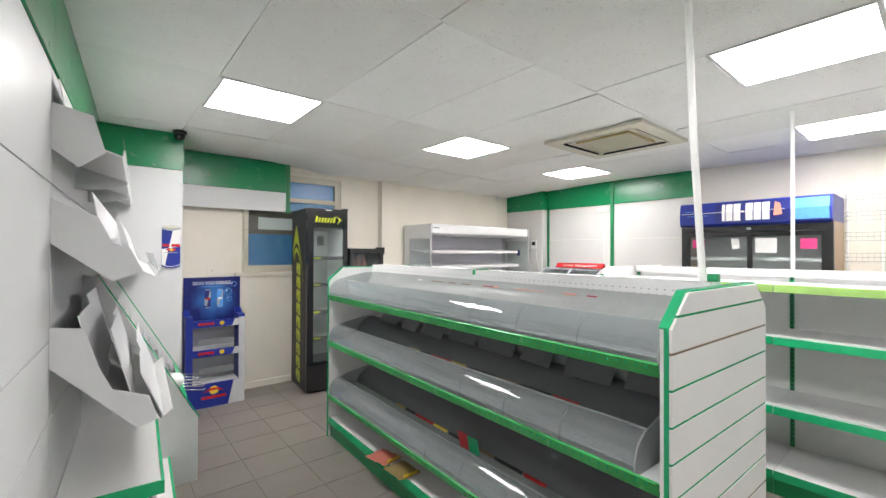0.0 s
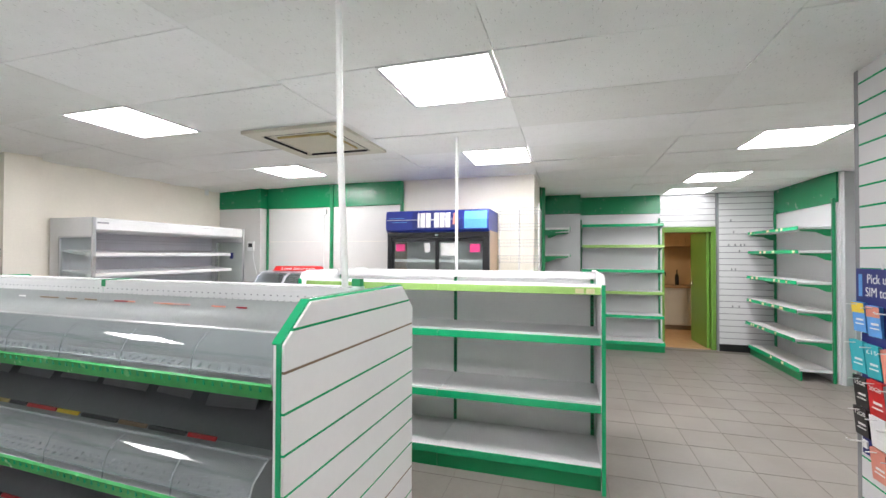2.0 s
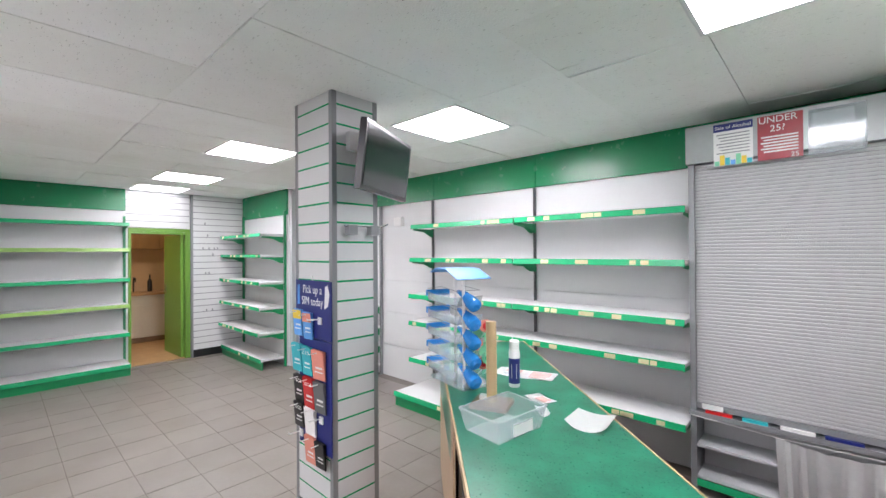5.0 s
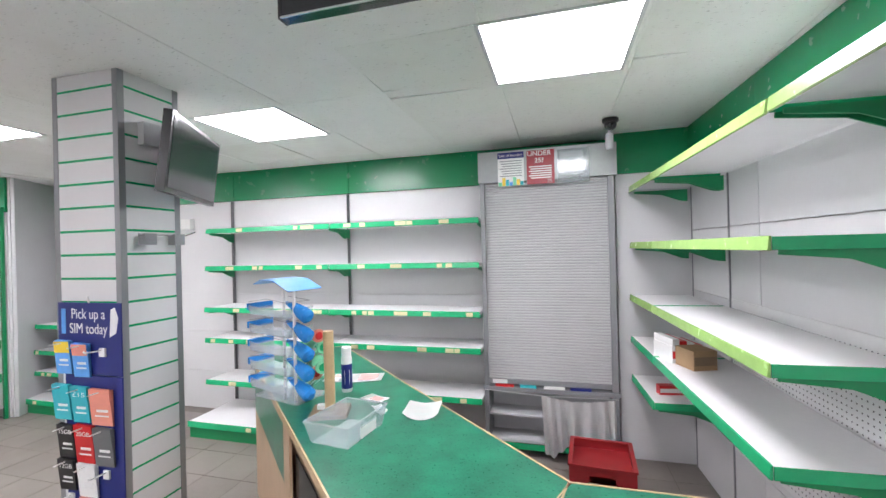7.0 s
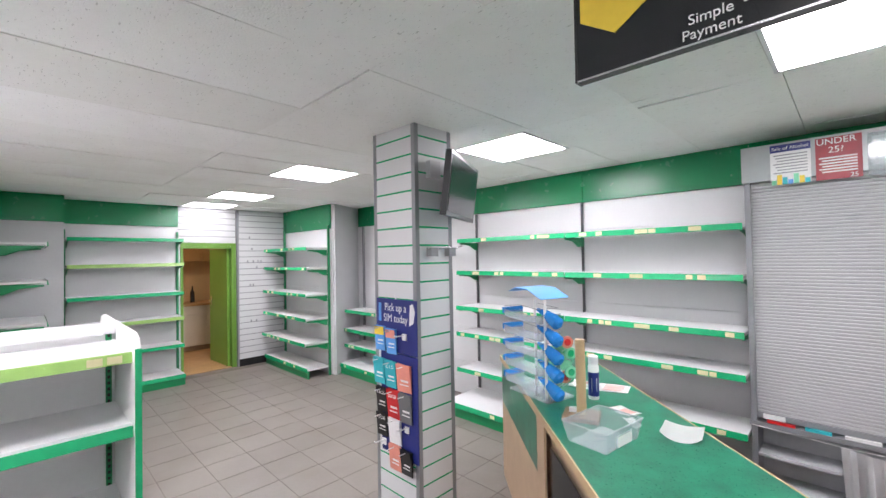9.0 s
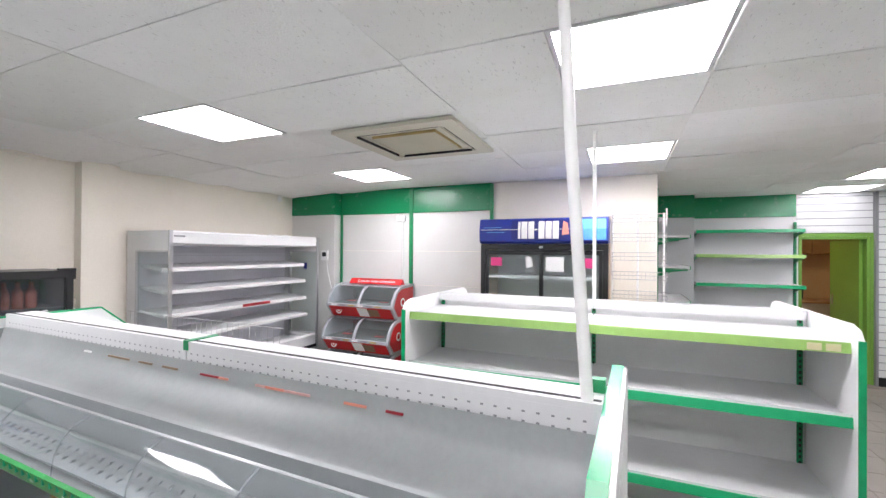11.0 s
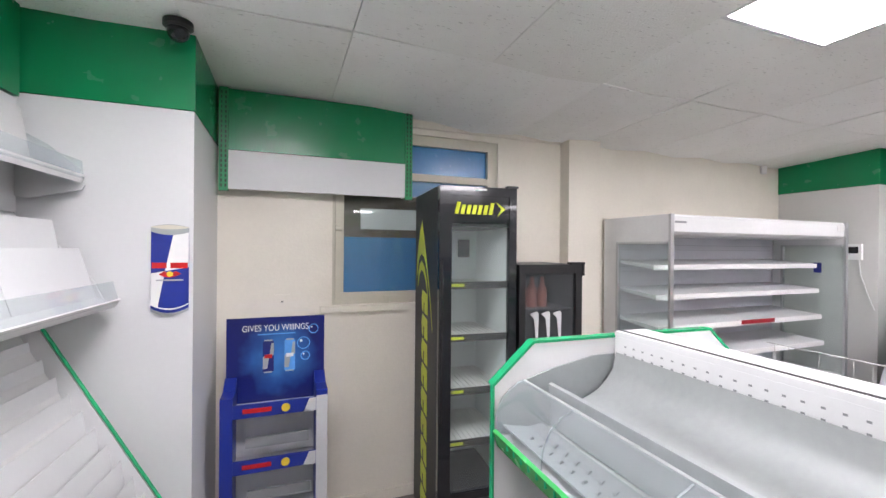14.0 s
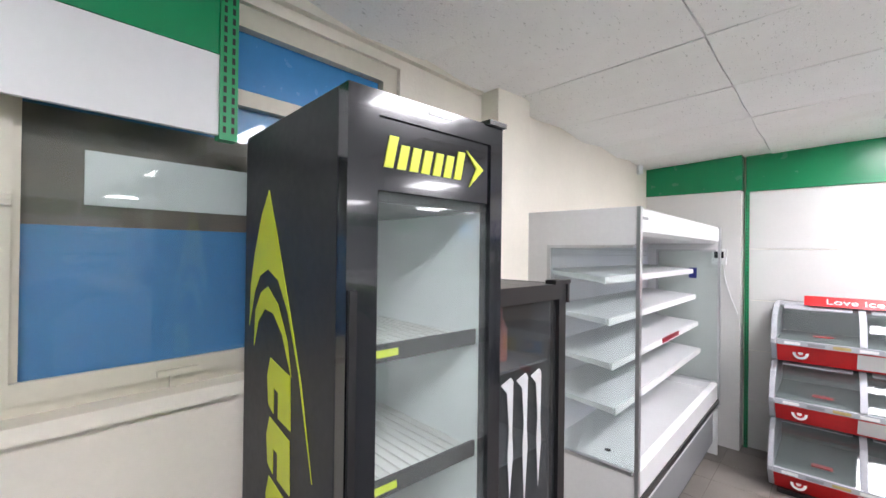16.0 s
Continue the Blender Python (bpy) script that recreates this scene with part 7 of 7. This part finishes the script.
part("rim", Bits().box(-0.207, -0.207, 0.3003, 0.207, -0.18, 0.312).box(-0.207, 0.18, 0.3003, 0.207, 0.207, 0.312).box(-0.207, -0.18, 0.3003, -0.18, 0.18, 0.312).box(0.18, -0.18, 0.3003, 0.207, 0.18, 0.312).bevel(0.003, 1), REDP, t)
part("floor_panel", Bits().box(-0.184, -0.184, 0.24, 0.184, 0.184, 0.25), REDP, t)


def small_carton(x, y, z, rz, w, d, h, mat, band, label, open_top=False):
    t = thing("carton", label, "box", x, y, z, rz, "cartons on the shelf")
    part("body", Bits().box(-w / 2, -d / 2, 0, w / 2, d / 2, h).bevel(0.002, 1), mat, t)
    part("band", Bits().box(-w / 2 + 0.004, d / 2, h * 0.25, w / 2 - 0.004, d / 2 + 0.0012, h * 0.7), band, t, "printed band")
    if open_top:
        for k in range(4):
            part("flap", Bits().box(-w / 2 + k * w / 4, -d / 2, h + 0.001, -w / 2 + (k + 0.92) * w / 4, d / 2, h + 0.006 + 0.012 * k, None), PAPER if k % 2 else RED, t)


small_carton(0.28, -2.98, 0.986, 20, 0.14, 0.16, 0.11, CARD, BROWN, "brown cardboard box on the shelf")
small_carton(0.33, -3.17, 0.986, 15, 0.18, 0.22, 0.10, PAPER, RED, "open white and red carton on the shelf", True)
small_carton(0.30, -3.40, 0.686, 8, 0.2, 0.06, 0.06, RED, PAPER, "small red carton on the lower shelf")
small_carton(7.55, -3.52 - 0.02, 1.631, 0, 0.3, 0.1, 0.05, RED, PAPER, "flat red carton on the alcove shelf")

# ---- magazine racks along the west wall ----
RK = math.degrees(math.atan2(-1, -0.058))
t = thing("magazine_rack", "white wall magazine rack with sloping tiers and stepped pockets, nearly empty", "magazine rack", 0.114, 4.352, 0, RK)
RL = 2.2


def tier_plate(x, outline, mat=WHITE):
    return part("tier_plate", Bits().prism(outline, x - 0.004, x + 0.004, "x"), mat, t, "white steel tier end plate")


P1 = [(0.0, 1.931), (0.078, 1.868), (0.16, 1.936), (0.122, 2.076), (0.0, 2.107)]
P2 = [(0.0, 1.572), (0.183, 1.422), (0.285, 1.46), (0.242, 1.555), (0.183, 1.577), (0.14, 1.676), (0.0, 1.743)]
P3 = [(0.0, 1.10), (0.27, 0.814), (0.343, 0.836), (0.308, 0.939), (0.187, 0.988), (0.144, 1.085), (0.10, 1.24), (0.0, 1.254)]
tier_plate(RL, P1)
for x in (0.006, 0.78, 1.5):
    tier_plate(x, [(0.0, 1.865), (0.05, 1.858), (0.212, 1.898), (0.22, 1.915), (0.0, 1.985)])
    part("clear_divider", Bits().prism([(0.01, 2.0), (0.195, 1.95), (0.21, 1.975), (0.10, 2.07), (0.01, 2.12)], x - 0.0015, x + 0.0015, "x"), ACRYL, t, "clear plastic divider")
for x in (0.006, RL):
    tier_plate(x, P2)
for a, b in ((0.012, 0.774), (0.786, 1.494), (1.506, RL - 0.006)):
    part("tier_deck", Bits().sheet([(0.005, 1.995), (0.212, 1.925), (0.222, 1.955)], 0.006, a, b, "x"), RACK, t, "white sloping deck")
    part("backing_card", Bits().sheet([(0.055, 1.985), (0.02, 2.20)], 0.004, a, b, "x"), RACK, t, "white backing card")
    lip = part("front_lip", Bits().sheet([(0.222, 1.94), (0.214, 2.01)], 0.002, a + 0.003, b - 0.003, "x"), ACRYL, t, "clear plastic lip")
    lip.visible_shadow = False
part("tier_deck", Bits().sheet([(0.005, 1.60), (0.325, 1.432), (0.345, 1.462)], 0.006, 0.012, RL - 0.006, "x"), RACK, t, "white sloping deck")
for y0, z0, y1, z1, cuts in ((0.165, 1.52, 0.12, 1.775, (0.012, 0.66, 1.32, RL - 0.008)), (0.265, 1.465, 0.206, 1.668, (0.012, 0.50, 1.15, 1.72, RL - 0.008))):
    for a, b in zip(cuts, cuts[1:]):
        part("backing_card", Bits().sheet([(y0, z0), (y1, z1)], 0.004, a + 0.0015, b - 0.0015, "x"), WHITE, t, "white tilted divider card")
for a, b in ((0.012, 0.36), (0.365, 0.95), (0.955, 1.6), (1.605, RL - 0.008)):
    lip = part("front_lip", Bits().sheet([(0.34, 1.452), (0.318, 1.535)], 0.002, a, b, "x"), ACRYL, t, "clear plastic lip")
    lip.visible_shadow = False
# stepped pockets between two sloping dividers that stand on the floor
S0, S1 = 0.02, 1.08
div = [(0.0, 1.40), (0.07, 1.385), (0.60, 0.42), (0.60, 0.0), (0.0, 0.0)]
for x in (S0, S1):
    p = part("divider", Bits().prism(div, x - 0.006, x + 0.006, "x"), WHITE, t, "white sloping divider")
    part("edging", Bits().sheet([(0.074, 1.388), (0.604, 0.424)], 0.007, x - 0.007, x + 0.007, "x"), STRIP, p, "green plastic edging")
for k in range(11):
    f = k / 10
    y0, z0 = 0.045 + 0.425 * f, 1.245 - 0.70 * f
    part("pocket", Bits().sheet([(y0 + 0.060, z0 - 0.05), (y0 + 0.028, z0 - 0.055), (y0 + 0.012, z0 + 0.065)], 0.003, S0 + 0.008, S1 - 0.008 - 0.01 * (k % 2), "x"), WHITE, t, "white stepped pocket")
part("back_board", Bits().sheet([(0.01, 1.36), (0.49, 0.46)], 0.005, S0 + 0.008, S1 - 0.008, "x"), RACK, t)
part("front_rail", Bits().box(S0 + 0.008, 0.52, 0.43, S1 - 0.008, 0.535, 0.56).bevel(0.003, 1), WHITE, t)
part("edging", Bits().box(S0 + 0.008, 0.518, 0.5605, S1 - 0.008, 0.538, 0.57), STRIP, t, "green plastic edging")
part("rail_badge", Bits().box(0.42, 0.5352, 0.47, 0.47, 0.537, 0.53), DEEPRED, t, "small dark red label")
for k in range(14):
    x = 0.05 + 0.034 * k
    d = 0.02 * (k % 3)
    part("peg", Bits().tube([(x, 0.536, 0.48 - d), (x + 0.004 * (k % 2), 0.70, 0.45 - d), (x + 0.004 * (k % 2), 0.712, 0.462 - d)], 0.003, 6), CHROME, t, "chrome peg hook")
# low tier with leaning cards
for x in (S1 + 0.03, RL):
    tier_plate(x, P3)
part("tier_deck", Bits().sheet([(0.005, 1.10), (0.35, 0.825), (0.395, 0.86)], 0.006, S1 + 0.036, RL - 0.006, "x"), RACK, t, "white sloping deck")
for dy, dz, h, a, b in ((0.10, 1.0, 0.33, S1 + 0.05, 1.66), (0.115, 0.99, 0.30, 1.69, RL - 0.02), (0.20, 0.93, 0.29, S1 + 0.09, 1.6), (0.215, 0.915, 0.31, 1.63, RL - 0.03), (0.30, 0.865, 0.22, S1 + 0.06, 1.7), (0.315, 0.85, 0.19, 1.72, RL - 0.015)):
    part("leaning_card", Bits().sheet([(dy + 0.045, dz - 0.01), (dy - 0.035, dz + h)], 0.004, a, b, "x"), WHITE, t, "white leaning display card")
part("mid_shelf", Bits().box(S1 + 0.007, 0.004, 0.505, RL - 0.06, 0.355, 0.54).bevel(0.003, 1), RACK, t, "white base shelf")
part("ticket_strip", Bits().box(S1 + 0.007, 0.3555, 0.49, RL - 0.06, 0.368, 0.545), STRIP, t, "green plastic ticket strip")
part("ticket_strip", Bits().box(RL - 0.0595, 0.02, 0.49, RL - 0.047, 0.368, 0.545), STRIP, t, "green plastic ticket strip")
part("mid_panel", Bits().box(S1 + 0.01, 0.325, 0.2005, RL - 0.062, 0.34, 0.5045), WHITE, t)
part("base_shelf", Bits().box(S1 + 0.007, 0.004, 0.165, RL - 0.004, 0.43, 0.20).bevel(0.003, 1), RACK, t)
part("ticket_strip", Bits().box(S1 + 0.007, 0.4305, 0.150, RL - 0.004, 0.443, 0.205), STRIP, t, "green plastic ticket strip")
part("kick_plate", Bits().box(S1 + 0.008, 0.40, 0, RL - 0.006, 0.415, 0.1645), GREEN_D, t, "green kick plate")
part("side_panel", Bits().prism([(0.0, 0.0), (0.43, 0.0), (0.43, 0.16), (0.0, 0.16)], RL - 0.003, RL + 0.009, "x"), WHITE, t)
t2 = thing("light_bulb_globe", "white ball resting in a rack pocket", "ball", 0.53, 3.36, 0.66)
b = Bits()
bmesh.ops.create_uvsphere(b.bm, u_segments=18, v_segments=12, radius=0.055)
part("globe", b, PAPER, t2, "", True)

# ---- floor tiles, last ----
TS = 0.345
me_tile = mesh_of("tile", Bits().box(-TS / 2 + 0.003, -TS / 2 + 0.003, -0.0055, TS / 2 - 0.003, TS / 2 - 0.003, 0.0).bevel(0.0015, 1), FLOOR)
floor = bpy.data.objects["floor"]
rest = Bits()
rng = random.Random(12)
for i in range(-15, 14):
    for j in range(-11, 19):
        cx, cy = 4.40 + (i + 0.5) * TS, -0.81 + (j + 0.5) * TS
        if cx < -0.7 or cx > XD - 0.1 or cy < YS or cy > YN:
            continue
        if cx > XE and cy > 0.3:
            continue
        near = (cx > 2.7 and cx < 6.6 and -3.2 < cy < -0.2) or (0.5 < cx < 1.6 and 3.0 < cy < 4.9)
        if near:
            ob = new("tile", me_tile)
            ob.parent = floor
            ob.location = (cx, cy, rng.uniform(-0.0006, 0.0006))
        else:
            rest.box(cx - TS / 2 + 0.003, cy - TS / 2 + 0.003, -0.0055, cx + TS / 2 - 0.003, cy + TS / 2 - 0.003, rng.uniform(-0.0006, 0.0006))
tagged(part("tiles", rest, FLOOR, floor), kind="stuff")
